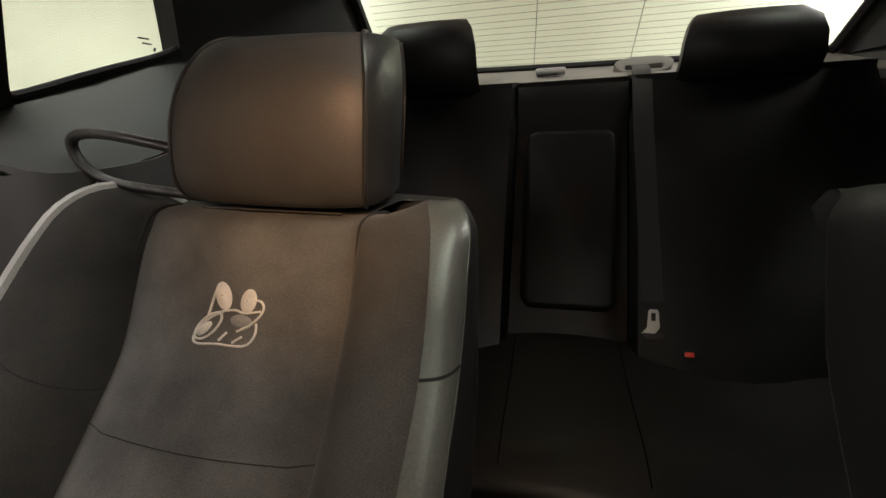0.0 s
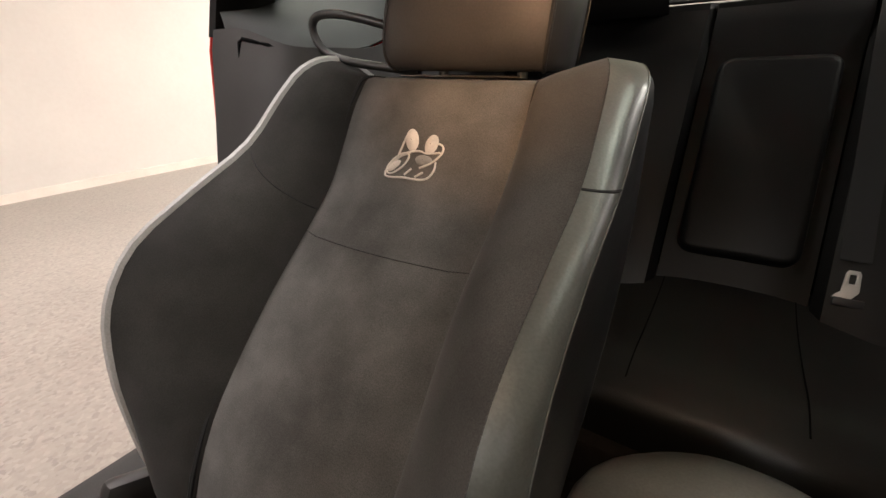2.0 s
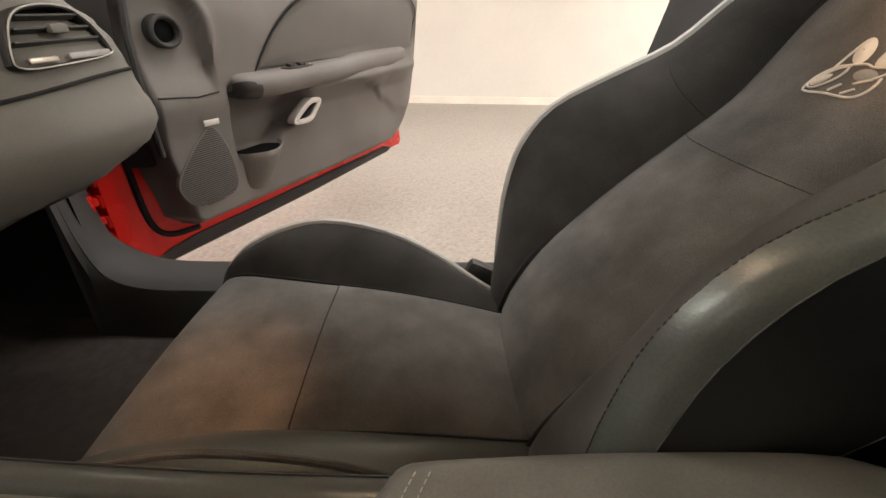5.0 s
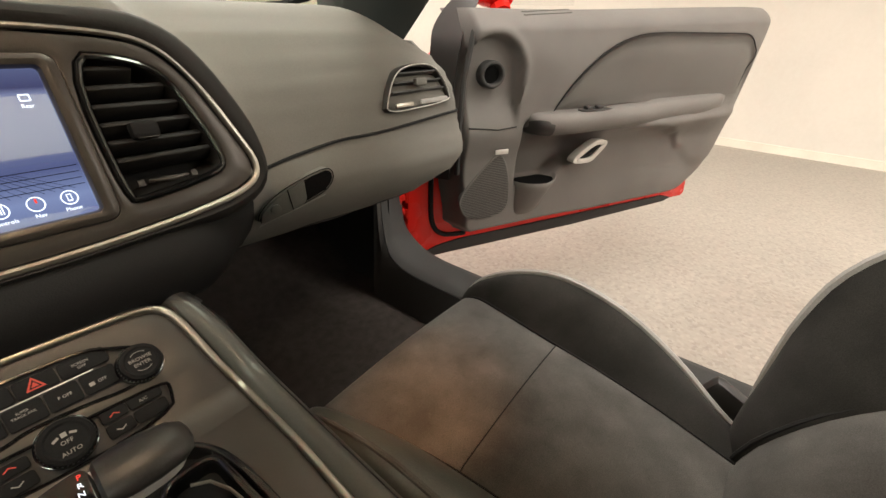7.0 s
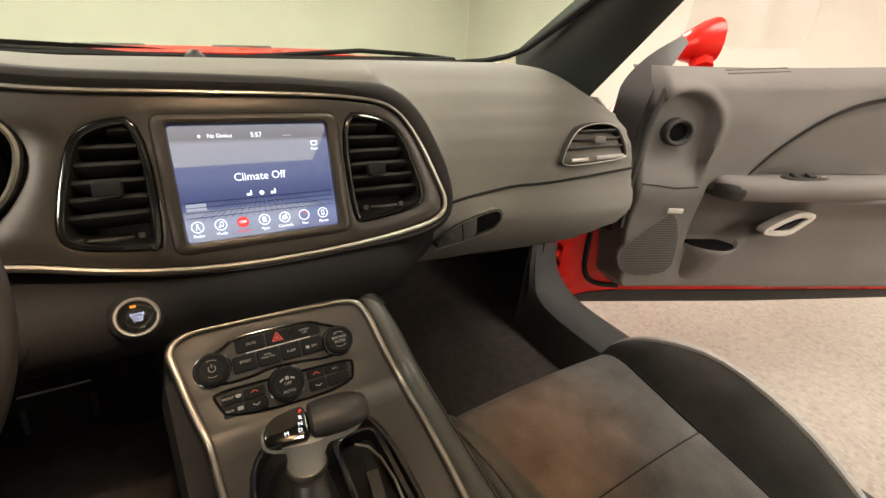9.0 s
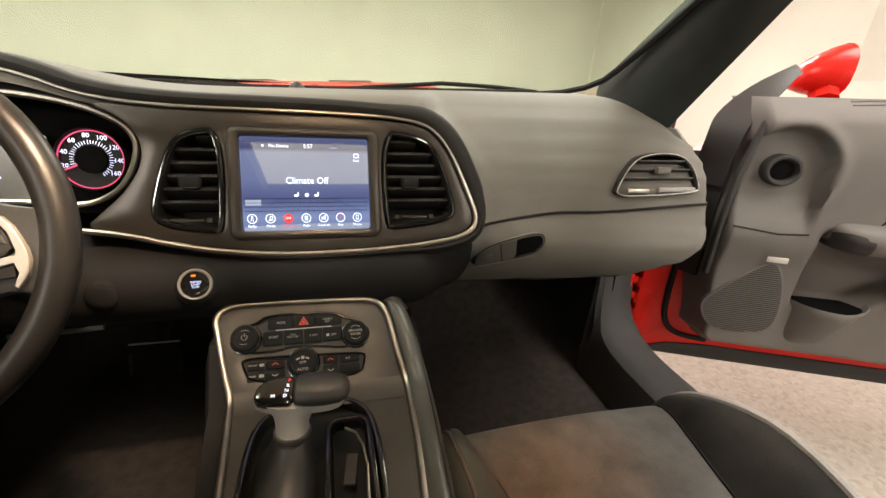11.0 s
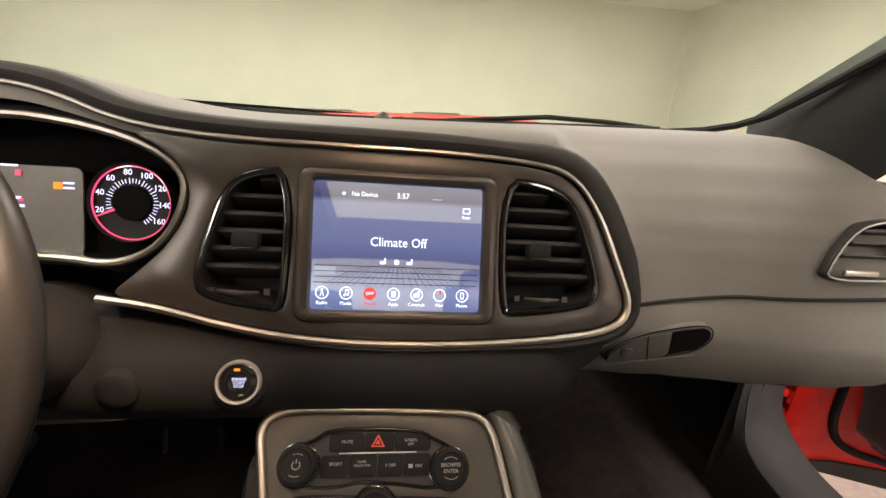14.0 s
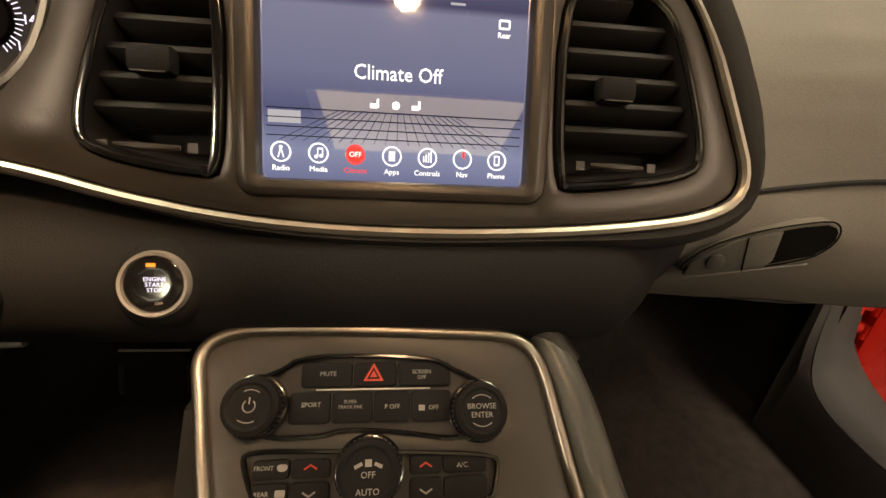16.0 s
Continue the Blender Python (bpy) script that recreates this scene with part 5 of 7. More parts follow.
part("trim_front_edge", sweep([dp(u, z, d) for u, z, d in ((0.066, 0.60, 0.118), (0.062, 0.72, 0.122), (0.066, 0.84, 0.124), (0.084, 0.92, 0.120), (0.105, 0.965, 0.100))], 0.0075, 8), SILL_PLASTIC, trim, "rounded front edge of the door trim")
part("belt_weatherstrip", sweep([dp(0.2, 0.974, 0.025), dp(0.4, 0.982, 0.025), dp(0.8, 0.994, 0.025), dp(1.29, 1.0, 0.025)], 0.007, 6), RUBBER, door)

# driver's door, closed
dd = thing("driver_door", (-0.79, 0.3, 0.33), "closed driver door with dark grey trim", "car door")
part("trim_panel", loft([[(-0.73 - dx, y, z) for y, dx in ((-0.18, 0.01), (0.1, 0), (0.5, 0), (0.9, 0), (1.05, 0.02))] for z, dx0 in ((0.36, 0), (0.55, 0), (0.7, 0), (0.9, 0), (0.99, 0))]), DOOR_SKIN, dd)
part("door_shell", box(pose(-0.84, 0.43, 0.66), 0.10, 1.24, 0.66, 0.02), RED, dd)
part("armrest", box(pose(-0.705, 0.40, 0.71), 0.07, 0.75, 0.06, 0.02), DOOR_SKIN, dd)
gw = part("window", loft([[(-0.80, 0.98, 0.99), (-0.80, -0.18, 1.01)], [(-0.66, 0.35, 1.25), (-0.64, -0.2, 1.29)]]), GLASS, dd, "clear door window", smooth=False)
gw.visible_shadow = False

# ---- dashboard ----
dash = thing("dashboard", (0, 0.8, 0.30), "grey soft dashboard with round-ended centre bezel and lit touchscreen", "dashboard")


def plane_y(z):
    return 0.65 + (z - 0.80) * 0.325


def pass_y(z):
    return curve(z, [(0.60, 0.845), (0.62, 0.816), (0.64, 0.790), (0.66, 0.765), (0.68, 0.744), (0.70, 0.728), (0.72, 0.718), (0.745, 0.714), (0.77, 0.722), (0.79, 0.732), (0.81, 0.738), (0.84, 0.745), (0.87, 0.754), (0.90, 0.772), (0.93, 0.805), (0.96, 0.875)])


def face_y(x, z):
    high = smooth01(0.86, 0.955, z)
    w = smooth01(0.215 - 0.055 * high, 0.30 - 0.055 * high, x)
    return (plane_y(z) + 0.010) * (1 - w) + (pass_y(z) - 0.036 * smooth01(0.25, 0.55, x) - 0.030 * smooth01(0.45, 0.70, x)) * w + 0.05 * smooth01(0.705, 0.745, x) ** 2


def brow(x):
    return 0.042 * bell(x, -0.37, 0.115) + 0.035 * x


def crest(x):
    """Section of the dash top from the windscreen over the rounded edge to the face."""
    drop = 0.052 * smooth01(0.58, 0.76, abs(x))
    lip = 0.977 + brow(x)
    zt = lip - 0.024
    xf = max(x, -0.3)
    yt = face_y(xf, 0.951)
    slope = min(2.0, max(0.25, (yt - face_y(xf, 0.936)) / 0.015))
    p1 = (yt + (lip - zt) * slope, lip)
    p0 = (p1[0] + 0.034, lip + 0.001)
    zw = 0.977 + 0.035 * x
    prof = [(1.20 - 0.11 * (abs(x) / 0.7) ** 2, zw - 0.012), (1.08 - 0.09 * (abs(x) / 0.7) ** 2, zw)]
    for f in (0.3, 0.55, 0.75, 0.9):
        prof.append((1.06 + (p0[0] - 1.06) * f, zw + (p0[1] - zw) * f + 0.003 * math.sin(math.pi * f)))
    for k in range(9):
        f = k / 8
        prof.append(tuple(p0[j] * (1 - f) ** 2 + 2 * p1[j] * f * (1 - f) + (yt, zt)[j] * f * f for j in (0, 1)))
    return [(x, y, z - drop * (1 if k > 0 else 0.4)) for k, (y, z) in enumerate(prof)]


JOIN = 0.142
rows = []
for i in range(61):
    row = crest(-0.72 + (0.72 + JOIN) * i / 60)
    e = row[-1]
    rows.append(row + [(e[0], e[1] - 0.001, e[2] - 0.006)])
part("dash_top", thick(loft(rows), 0.004), DASH, dash, "grey soft grained dash top")
# the passenger side rolls over in one skin from the windscreen down to the crease
rows = []
for i in range(49):
    row = []
    for k in range(17):
        x0 = curve(k / 16, [(0.0, 0.236), (0.2, 0.246), (0.4, 0.240), (0.7, 0.205), (0.85, 0.178), (1.0, JOIN)])
        x = x0 + (0.745 - x0) * i / 48
        zc = 0.772 + 0.030 * smooth01(0.23, 0.46, x) + 0.022 * smooth01(0.45, 0.72, x)
        top = 0.953 - 0.052 * smooth01(0.58, 0.76, x) + brow(x)
        row.append((x, face_y(x, zc + (0.951 - zc) * k / 16), zc + (top - zc) * k / 16))
    rows.append(row + list(reversed(crest(JOIN + (0.745 - JOIN) * i / 48)))[1:])
pad = part("passenger_pad", thick(loft(rows), 0.004), DASH, dash, "grey soft passenger dash pad")
part("crease", sweep([(r[0][0], r[0][1] - 0.001, r[0][2] - 0.001) for r in rows], 0.0028, 6), RUBBER, pad)
# end cap of the dash beside the door
part("end_cap", thick(loft([[(0.745, face_y(0.745, z), min(z, 0.945)), (0.752, face_y(0.745, z) + 0.06, min(z, 0.945)), (0.749, face_y(0.745, z) + 0.22, min(z, 0.955))] for z in (0.82, 0.86, 0.90, 0.945)]), 0.004), DASH, dash)
# glovebox and lower panel
def knee_y(z):
    return curve(z, [(0.60, 0.82), (0.64, 0.74), (0.655, 0.70), (0.668, 0.662), (0.69, 0.634), (0.715, 0.622), (0.738, 0.623), (0.752, 0.634), (0.765, 0.650), (0.79, 0.675)])


def glove_y(x, z):
    w = smooth01(0.15, 0.275, x)
    return knee_y(z) * (1 - w) + (pass_y(max(z, 0.60)) - 0.036 * smooth01(0.25, 0.55, x) - 0.030 * smooth01(0.45, 0.70, x)) * w + 0.05 * smooth01(0.705, 0.745, x) ** 2


rows = []
for i in range(33):
    x = 0.258 + (0.735 - 0.258) * i / 32
    zc = 0.770 + 0.030 * smooth01(0.23, 0.46, x) + 0.022 * smooth01(0.45, 0.72, x)
    zl = curve(x, [(0.25, 0.612), (0.45, 0.634), (0.58, 0.658), (0.66, 0.70), (0.74, 0.765)])
    rows.append([(x, glove_y(x, z) + 0.012 * (k == 14), z) for k, z in ((k, zc + (zl - zc) * k / 14) for k in range(15))])
glove = part("glovebox_door", thick(loft(rows), 0.006), DASH, dash, "grey glovebox door")
part("glovebox_underside", thick(loft([[r[-1], (r[-1][0], r[-1][1] + 0.15, r[-1][2] - 0.01), (r[-1][0], r[-1][1] + 0.40, r[-1][2] + 0.0)] for r in rows]), 0.004), PLASTIC, dash)
gx, gz = (glove_y(0.385, 0.735) - glove_y(0.285, 0.735)) / 0.10, (glove_y(0.335, 0.755) - glove_y(0.335, 0.715)) / 0.04
MG = basis((0.335, glove_y(0.335, 0.735) - 0.0055, 0.735), (1, gx, 0.13), (gx, -1, gz)) @ Matrix.Diagonal((1.08, 1.05, 1, 1))
LATCH = [(-0.064, -0.025), (0.040, -0.014), (0.060, 0.002), (0.060, 0.019), (0.046, 0.025), (-0.020, 0.014), (-0.056, -0.006)]
part("latch_recess", plate(MG, rounded(LATCH, 1), 0.022, 0.0015), DASH, glove, "glovebox latch surround")
# raised dark patch in place of the shade inside the latch hollow
part("latch_pocket", plate(at(MG, 0, 0, 0.0025), inset(rounded(LATCH, 1), 0.0025), 0.002), VOID, glove, "dark raised patch for the shaded latch pocket", smooth=False)
part("latch_paddle", plate(at(MG, 0, 0, 0.0045), [(-0.0595, -0.0225), (-0.050, -0.0232), (0.006, -0.0172), (0.012, -0.010), (0.013, 0.0178), (-0.020, 0.0115), (-0.046, -0.0025), (-0.056, -0.010)], 0.004, 0.001), PAD, glove)
part("latch_gap", sweep([at(MG, p[0], p[1], 0.0005).translation for p in inset(rounded(LATCH, 2), -0.001)], 0.0008, 6, closed=True), VOID, glove, "dark gap round the latch")
part("latch_slit", sweep([at(MG, -0.014, 0.0135, 0.005).translation, at(MG, -0.012, -0.0195, 0.005).translation], 0.0007, 5), VOID, glove)
part("latch_lock", disc(at(MG, -0.036, -0.009, 0.0045), [(0.0075, 0), (0.0075, 0.002), (0.0055, 0.0025)], 18), PAD, glove)
part("latch_edge", sweep([at(MG, -0.064, -0.027, 0.003).translation, at(MG, 0.042, -0.0155, 0.003).translation], 0.0008, 5), LID, glove)
rows = []
for i in range(37):
    x = -0.70 + 0.966 * i / 36
    rows.append([(x, glove_y(x, z) + 0.002, z) for z in (0.790, 0.776, 0.765, 0.752, 0.738, 0.715, 0.69, 0.668, 0.655, 0.64, 0.625, 0.61)] + [(x, 0.95, 0.612)])
part("knee_panel", thick(loft(rows), 0.005), REAR_TRIM, dash, "black lower dash panel")

# centre bezel with openings for screen and vents
MZ = basis((0, 0.65, 0.80), (1, 0, 0), (0, -0.951, 0.309))


def bz(points):
    return [(x, (z - 0.80) / 0.951) for x, z in points]


bez = rounded(bz([(-0.262, 0.958), (-0.18, 0.951), (-0.065, 0.951), (0.057, 0.951), (0.137, 0.947), (0.176, 0.939), (0.205, 0.908), (0.231, 0.850), (0.248, 0.809), (0.228, 0.789), (0.157, 0.778), (0.060, 0.772), (-0.03, 0.772), (-0.10, 0.777), (-0.165, 0.788), (-0.222, 0.803), (-0.268, 0.808), (-0.248, 0.826), (-0.220, 0.852), (-0.200, 0.885), (-0.200, 0.915), (-0.220, 0.940)]), 2)
vent_r = rounded(bz([(0.104, 0.934), (0.148, 0.931), (0.177, 0.916), (0.194, 0.872), (0.208, 0.824), (0.197, 0.808), (0.121, 0.797), (0.106, 0.802)]), 2)
vent_l = [(-x * 0.86 - 0.0155, y * 0.97 + 0.001) for x, y in reversed(vent_r)]
vent_r = [(x + 0.009 * smooth01(0.12, 0.20, x), y) for x, y in vent_r]
scr_hole = rrect(-0.0995, -0.0115, 0.0995, 0.1395, 0.010)
bezel = part("centre_bezel", plate(MZ, bez, 0.014, 0.003, holes=[inset(vent_r, -0.001), inset(vent_l, -0.001), scr_hole]), BEZEL, dash, "bronze-grey textured centre bezel")
line = rounded(bz([(-0.42, 0.985), (-0.37, 0.992), (-0.318, 0.984), (-0.262, 0.963), (-0.18, 0.955), (-0.065, 0.955), (0.057, 0.955), (0.139, 0.951), (0.180, 0.942), (0.209, 0.910), (0.235, 0.851), (0.253, 0.807), (0.231, 0.785), (0.158, 0.774), (0.060, 0.768), (-0.03, 0.768), (-0.10, 0.773), (-0.165, 0.784), (-0.222, 0.799), (-0.275, 0.806)]), 2, False)
part("bezel_trim", sweep([MZ @ Vector((p[0], p[1], 0.001)) for p in line], [0.0040 - 0.0014 * smooth01(0.08, 0.12, p[1]) for p in line], 8), CHROME, bezel, "thin satin chrome bezel line")
lip, outer = [p for p in line if p[0] > -0.40], []
for k, p in enumerate(lip):
    a, b = lip[max(k - 1, 0)], lip[min(k + 1, len(lip) - 1)]
    out = Vector((-(b[1] - a[1]), b[0] - a[0])).normalized()
    above = smooth01(0.0, 0.06, p[1])
    wide = 0.013 + 0.013 * above + 0.010 * smooth01(0.10, 0.20, p[0])
    wide *= 0.25 + 0.75 * max(above, smooth01(-0.27, -0.02, p[0]))
    outer.append([MZ @ Vector((p[0] + out.x * t * wide, p[1] + out.y * t * wide, h)) for t, h in ((0.0, -0.003), (0.18, 0.002), (0.42, 0.0035), (0.66, 0.0), (0.84, -0.008), (0.95, -0.018), (1.0, -0.030))])
    corner = smooth01(0.115, 0.165, p[0]) * above
    end = outer[-1][-1]
    outer[-1] += [end + Vector((0.004 * corner, 0.014 + 0.026 * corner, -0.005)), end + Vector((0.010 * corner, 0.016 + 0.10 * corner, -0.012 - 0.012 * corner))]
part("bezel_surround", loft(outer), HOOD, bezel, "black leather-look lip round the bezel")
# touchscreen
frame_s = part("screen_frame", plate(at(MZ, 0, 0, 0.0045), rrect(-0.1005, -0.0125, 0.1005, 0.1405, 0.012), 0.018, 0.0055, holes=[rrect(-0.0857, -0.0002, 0.0857, 0.1287, 0.004)]), BEZEL, dash, "bronze-grey screen frame")
ts = part("touchscreen", plate(at(MZ, 0, 0, -0.005), rrect(-0.0862, -0.0007, 0.0862, 0.1292, 0.003), 0.006), SCREEN, dash, "lit blue touchscreen", smooth=False)
MT = at(MZ, 0, 0.002, -0.0045) @ Matrix.Diagonal((0.963, 0.985, 1, 1))
lettering("words", "Climate Off", at(MT, 0.0, 0.0680), 0.0135, ICON, ts, 0.93)
lettering("words", "No Device", at(MT, -0.037, 0.1165), 0.0068, ICON, ts, 0.9)
lettering("words", "5:57", at(MT, 0.003, 0.1165), 0.0080, ICON, ts, 0.95)
lettering("words", "Rear", at(MT, 0.0715, 0.0975), 0.0048, ICON, ts)
part("icon", disc(at(MT, -0.0585, 0.1165), [(0.0016, 0), (0.0016, 0.0003)], 10), ICON, ts)
part("icon", box(at(MT, 0.039, 0.115), 0.010, 0.0012, 0.0004), ICON_DIM, ts, smooth=False)
part("icon", plate(at(MT, 0.0715, 0.1045, 0.0003), rrect(-0.004, -0.003, 0.004, 0.003, 0.001), 0.0004, holes=[rrect(-0.003, -0.002, 0.003, 0.002, 0.0005)]), ICON, ts, smooth=False)
for x, name, mat in ((-0.077, "Radio", ICON), (-0.0525, "Media", ICON), (-0.028, "Climate", ICON_RED), (-0.0033, "Apps", ICON), (0.0212, "Controls", ICON), (0.0457, "Nav", ICON), (0.0703, "Phone", ICON)):
    ic = part("icon", sweep([at(MT, x + 0.0062 * math.cos(a), 0.0150 + 0.0062 * math.sin(a), 0.0002).translation for a in [2 * math.pi * k / 24 for k in range(24)]], 0.00055, 4, closed=True), mat, ts, "round icon ring")
    lettering("words", name, at(MT, x, 0.0045), 0.0050, mat, ts)
    if name == "Climate":
        part("icon", disc(at(MT, x, 0.0150), [(0.0056, 0), (0.0056, 0.0002)], 20), ICON_RED, ts)
        lettering("words", "OFF", at(MT, x, 0.0150, 0.0003), 0.0048, ICON, ts)
    elif name == "Nav":
        part("icon", box(at(MT, x + 0.0007, 0.0178), 0.0016, 0.004, 0.0003), ICON_RED, ts, smooth=False)
    elif name == "Phone":
        part("icon", plate(at(MT, x, 0.0150, 0.0003), rrect(-0.0019, -0.0034, 0.0019, 0.0034, 0.0006), 0.0003, holes=[rrect(-0.0013, -0.0022, 0.0013, 0.0026, 0.0003)]), ICON, ts, smooth=False)
    elif name == "Apps":
        part("icon", box(at(MT, x, 0.0150), 0.0042, 0.0062, 0.0003), ICON, ts, smooth=False)
    elif name == "Media":
        part("icon", joined(disc(at(MT, x - 0.0015, 0.0127), [(0.0012, 0), (0.0012, 0.0003)], 10), disc(at(MT, x + 0.0018, 0.0133), [(0.0012, 0), (0.0012, 0.0003)], 10), box(at(MT, x - 0.0005, 0.0153), 0.0006, 0.0045, 0.0003), box(at(MT, x + 0.0027, 0.0159), 0.0006, 0.0045, 0.0003), box(at(MT, x + 0.0011, 0.0180), 0.0036, 0.001, 0.0003)), ICON, ts, smooth=False)
    elif name == "Radio":
        part("icon", joined(box(at(MT, x - 0.001, 0.0142) @ pose(0, 0, 0, 0, 0, -16), 0.0006, 0.006, 0.0003), box(at(MT, x + 0.001, 0.0142) @ pose(0, 0, 0, 0, 0, 16), 0.0006, 0.006, 0.0003), disc(at(MT, x, 0.0180), [(0.0011, 0), (0.0011, 0.0003)], 10)), ICON, ts, smooth=False)
    elif name == "Controls":
        part("icon", joined(*[box(at(MT, x - 0.0026 + 0.0017 * k, 0.0140 + 0.0006 * k), 0.0008, 0.004 + 0.0012 * k, 0.0003) for k in range(4)]), ICON, ts, smooth=False)
for k, x in enumerate((-0.0152, -0.0012, 0.0128)):
    part("icon", disc(at(MT, x, 0.0480), [(0.0028, 0), (0.0028, 0.0003)], 8) if k == 1 else joined(box(at(MT, x - 0.001, 0.0472), 0.0046, 0.003, 0.0003), box(at(MT, x + 0.0018, 0.0490), 0.0016, 0.0055, 0.0003)), ICON, ts, smooth=False)
fan = [box(at(MT, 0, 0.0255 + 0.0058 * k, 0.0001), 0.172, 0.0006, 0.0002) for k in range(4)]
fan += [sweep([at(MT, 0.0040 * k, 0.0425, 0.0001).translation, at(MT, 0.0078 * k, 0.0225, 0.0001).translation], 0.00018, 3) for k in range(-10, 11)]
part("ruled_floor", joined(*fan), VOID, ts, smooth=False)
part("screen_tile", box(at(MT, -0.0745, 0.0375), 0.021, 0.008, 0.0002), ICON_DIM, ts, smooth=False)


def span(outline, y):
    xs = [a[0] + (b[0] - a[0]) * (y - a[1]) / (b[1] - a[1]) for a, b in zip(outline, outline[1:] + outline[:1]) if (a[1] - y) * (b[1] - y) < 0]
    return (min(xs), max(xs)) if xs else None


def centre_vent(outline, s):
    v = part("air_vent", plate(at(MZ, 0, 0, 0.0025), outline, 0.016, 0.003, holes=[inset(outline, 0.006)]), GLOSS, dash, "gloss black air vent frame")
    inner = inset(outline, 0.006)
    hub = inset(outline, 0.013)
    part("vent_funnel", loft([[at(MZ, p[0], p[1], 0.001).translation for p in inner], [at(MZ, p[0], p[1], -0.030).translation for p in hub]], ring=True), VENT, v)
    part("vent_back", plate(at(MZ, 0, 0, -0.030), hub, 0.002), REAR_TRIM, v, smooth=False)
    for k in range(6):
        y = 0.036 + 0.0172 * k
        ab = span(hub, y)
        if ab:
            part("slat", box(at(MZ, (ab[0] + ab[1]) / 2, y, -0.012) @ pose(0, 0, 0, -34), ab[1] - ab[0] + 0.012, 0.0070, 0.020, 0.003), VENT, v)
    part("tab", box(at(MZ, s * 0.146, 0.0665, 0.0), 0.026, 0.017, 0.014, 0.004), REAR_TRIM, v, "vent tab")
    part("tab_edge", box(at(MZ, s * 0.146, 0.0585, 0.0066), 0.020, 0.0010, 0.0010, 0.0004), GUNMETAL, v)
    part("thumbwheel", sweep([at(MZ, s * 0.152 - 0.019, 0.0165, -0.001).translation, at(MZ, s * 0.152, 0.0150, 0.004).translation, at(MZ, s * 0.152 + 0.019, 0.0155, -0.001).translation], [0.0016, 0.0028, 0.0016], 8), GUNMETAL, v, "bright thumbwheel")
    for dx in (-0.026, 0.026):
        part("vent_mark", box(at(MZ, s * 0.152 + dx, 0.0160, -0.002), 0.006, 0.006, 0.001), GUNMETAL, v, smooth=False)
    return v


centre_vent(vent_r, 1)
centre_vent(vent_l, -1)
# side vent
MV = basis((0.604, face_y(0.604, 0.870) - 0.003, 0.870), (1, -0.10, 0.03), (-0.10, -0.98, 0.19)) @ Matrix.Diagonal((1.56, 1.08, 1, 1))
so = rounded([(-0.054, -0.034), (-0.050, -0.010), (-0.034, 0.028), (-0.010, 0.040), (0.026, 0.039), (0.044, 0.020), (0.056, -0.014), (0.055, -0.028), (0.0, -0.033)], 2)
sv = part("side_vent", plate(at(MV, 0, 0, 0.006), so, 0.02, 0.003, holes=[inset(so, 0.005)]), PLASTIC, dash, "black side air vent")
part("vent_line", sweep([at(MV, p[0], p[1], 0.007).translation for p in inset(so, 0.002)], 0.0011, 5, closed=True), SILVER, sv)
part("vent_back", plate(at(MV, 0, 0, -0.008), inset(so, 0.005), 0.002), VOID, sv, smooth=False)
for y in (-0.004, 0.010, 0.024):
    ab = span(so, y)
    part("slat", box(at(MV, (ab[0] + ab[1]) / 2, y, 0.001) @ pose(0, 0, 0, -20), ab[1] - ab[0] - 0.014, 0.003, 0.012, 0.001), PLASTIC, sv)
part("tab", box(at(MV, 0.004, 0.010, 0.008), 0.018, 0.012, 0.012, 0.003), DASH, sv)
part("lower_bar", box(at(MV, 0.026, -0.022, 0.006), 0.048, 0.008, 0.004, 0.002), LEATHER_GREY, sv)
part("thumbwheel", box(at(MV, -0.024, -0.023, 0.006), 0.028, 0.007, 0.006, 0.002), CHROME, sv)
# start button
MSB = basis((-0.144, 0.6190, 0.739), (1, 0, 0), (0.05, -0.90, 0.42)) @ Matrix.Diagonal((0.86, 0.86, 0.7, 1))
sb = part("start_button", disc(MSB, [(0.019, -0.01), (0.0195, 0.005), (0.018, 0.006), (0.010, 0.005)], 32), GLOSS, dash, "round black start button")
part("button_ring", disc(MSB, [(0.0235, -0.012), (0.0240, 0.004), (0.0225, 0.008), (0.0205, 0.0075), (0.0198, 0.002)], 36), SPOKE, sb, "bright ring round the start button")
part("button_boss", disc(MSB, [(0.0345, -0.020), (0.031, -0.006), (0.027, 0.0), (0.0238, 0.001)], 36), REAR_TRIM, sb, "black boss round the start button")
for k, w in enumerate(("ENGINE", "START", "STOP")):
    lettering("words", w, at(MSB, 0.001, 0.0035 - 0.0038 * k, 0.0063), 0.0042, DIAL_WHITE, sb)
part("amber_mark", box(at(MSB, -0.002, 0.0135, 0.0058), 0.006, 0.0028, 0.0006), AMBER, sb, smooth=False)
lettering("words", "OFF", at(MSB, 0.004, -0.0135, 0.0062), 0.003, MARK, sb)
# round blanking cap and the lower lip of the column cover
part("blanking_cap", disc(basis((-0.250, 0.6150, 0.731), (1, 0, 0), (0.02, -0.98, 0.02)), [(0.0180, -0.012), (0.0180, -0.001), (0.0165, 0.0006), (0.010, 0.0014), (0.003, 0.0016)], 32), REAR_TRIM, dash, "round grey blanking cap on the lower dash")
part("column_lip", sweep([(-0.290, 0.680, 0.650), (-0.33, 0.678, 0.6485), (-0.40, 0.676, 0.647)], 0.004, 8), DASH, dash, "grey lip under the column cover")
part("light_sensor", disc(pose(-0.032, 1.085, 0.9755), [(0.018, -0.006), (0.016, 0.003), (0.009, 0.010), (0.003, 0.013)], 20), PLASTIC, dash, "small dark light sensor on the dash top")
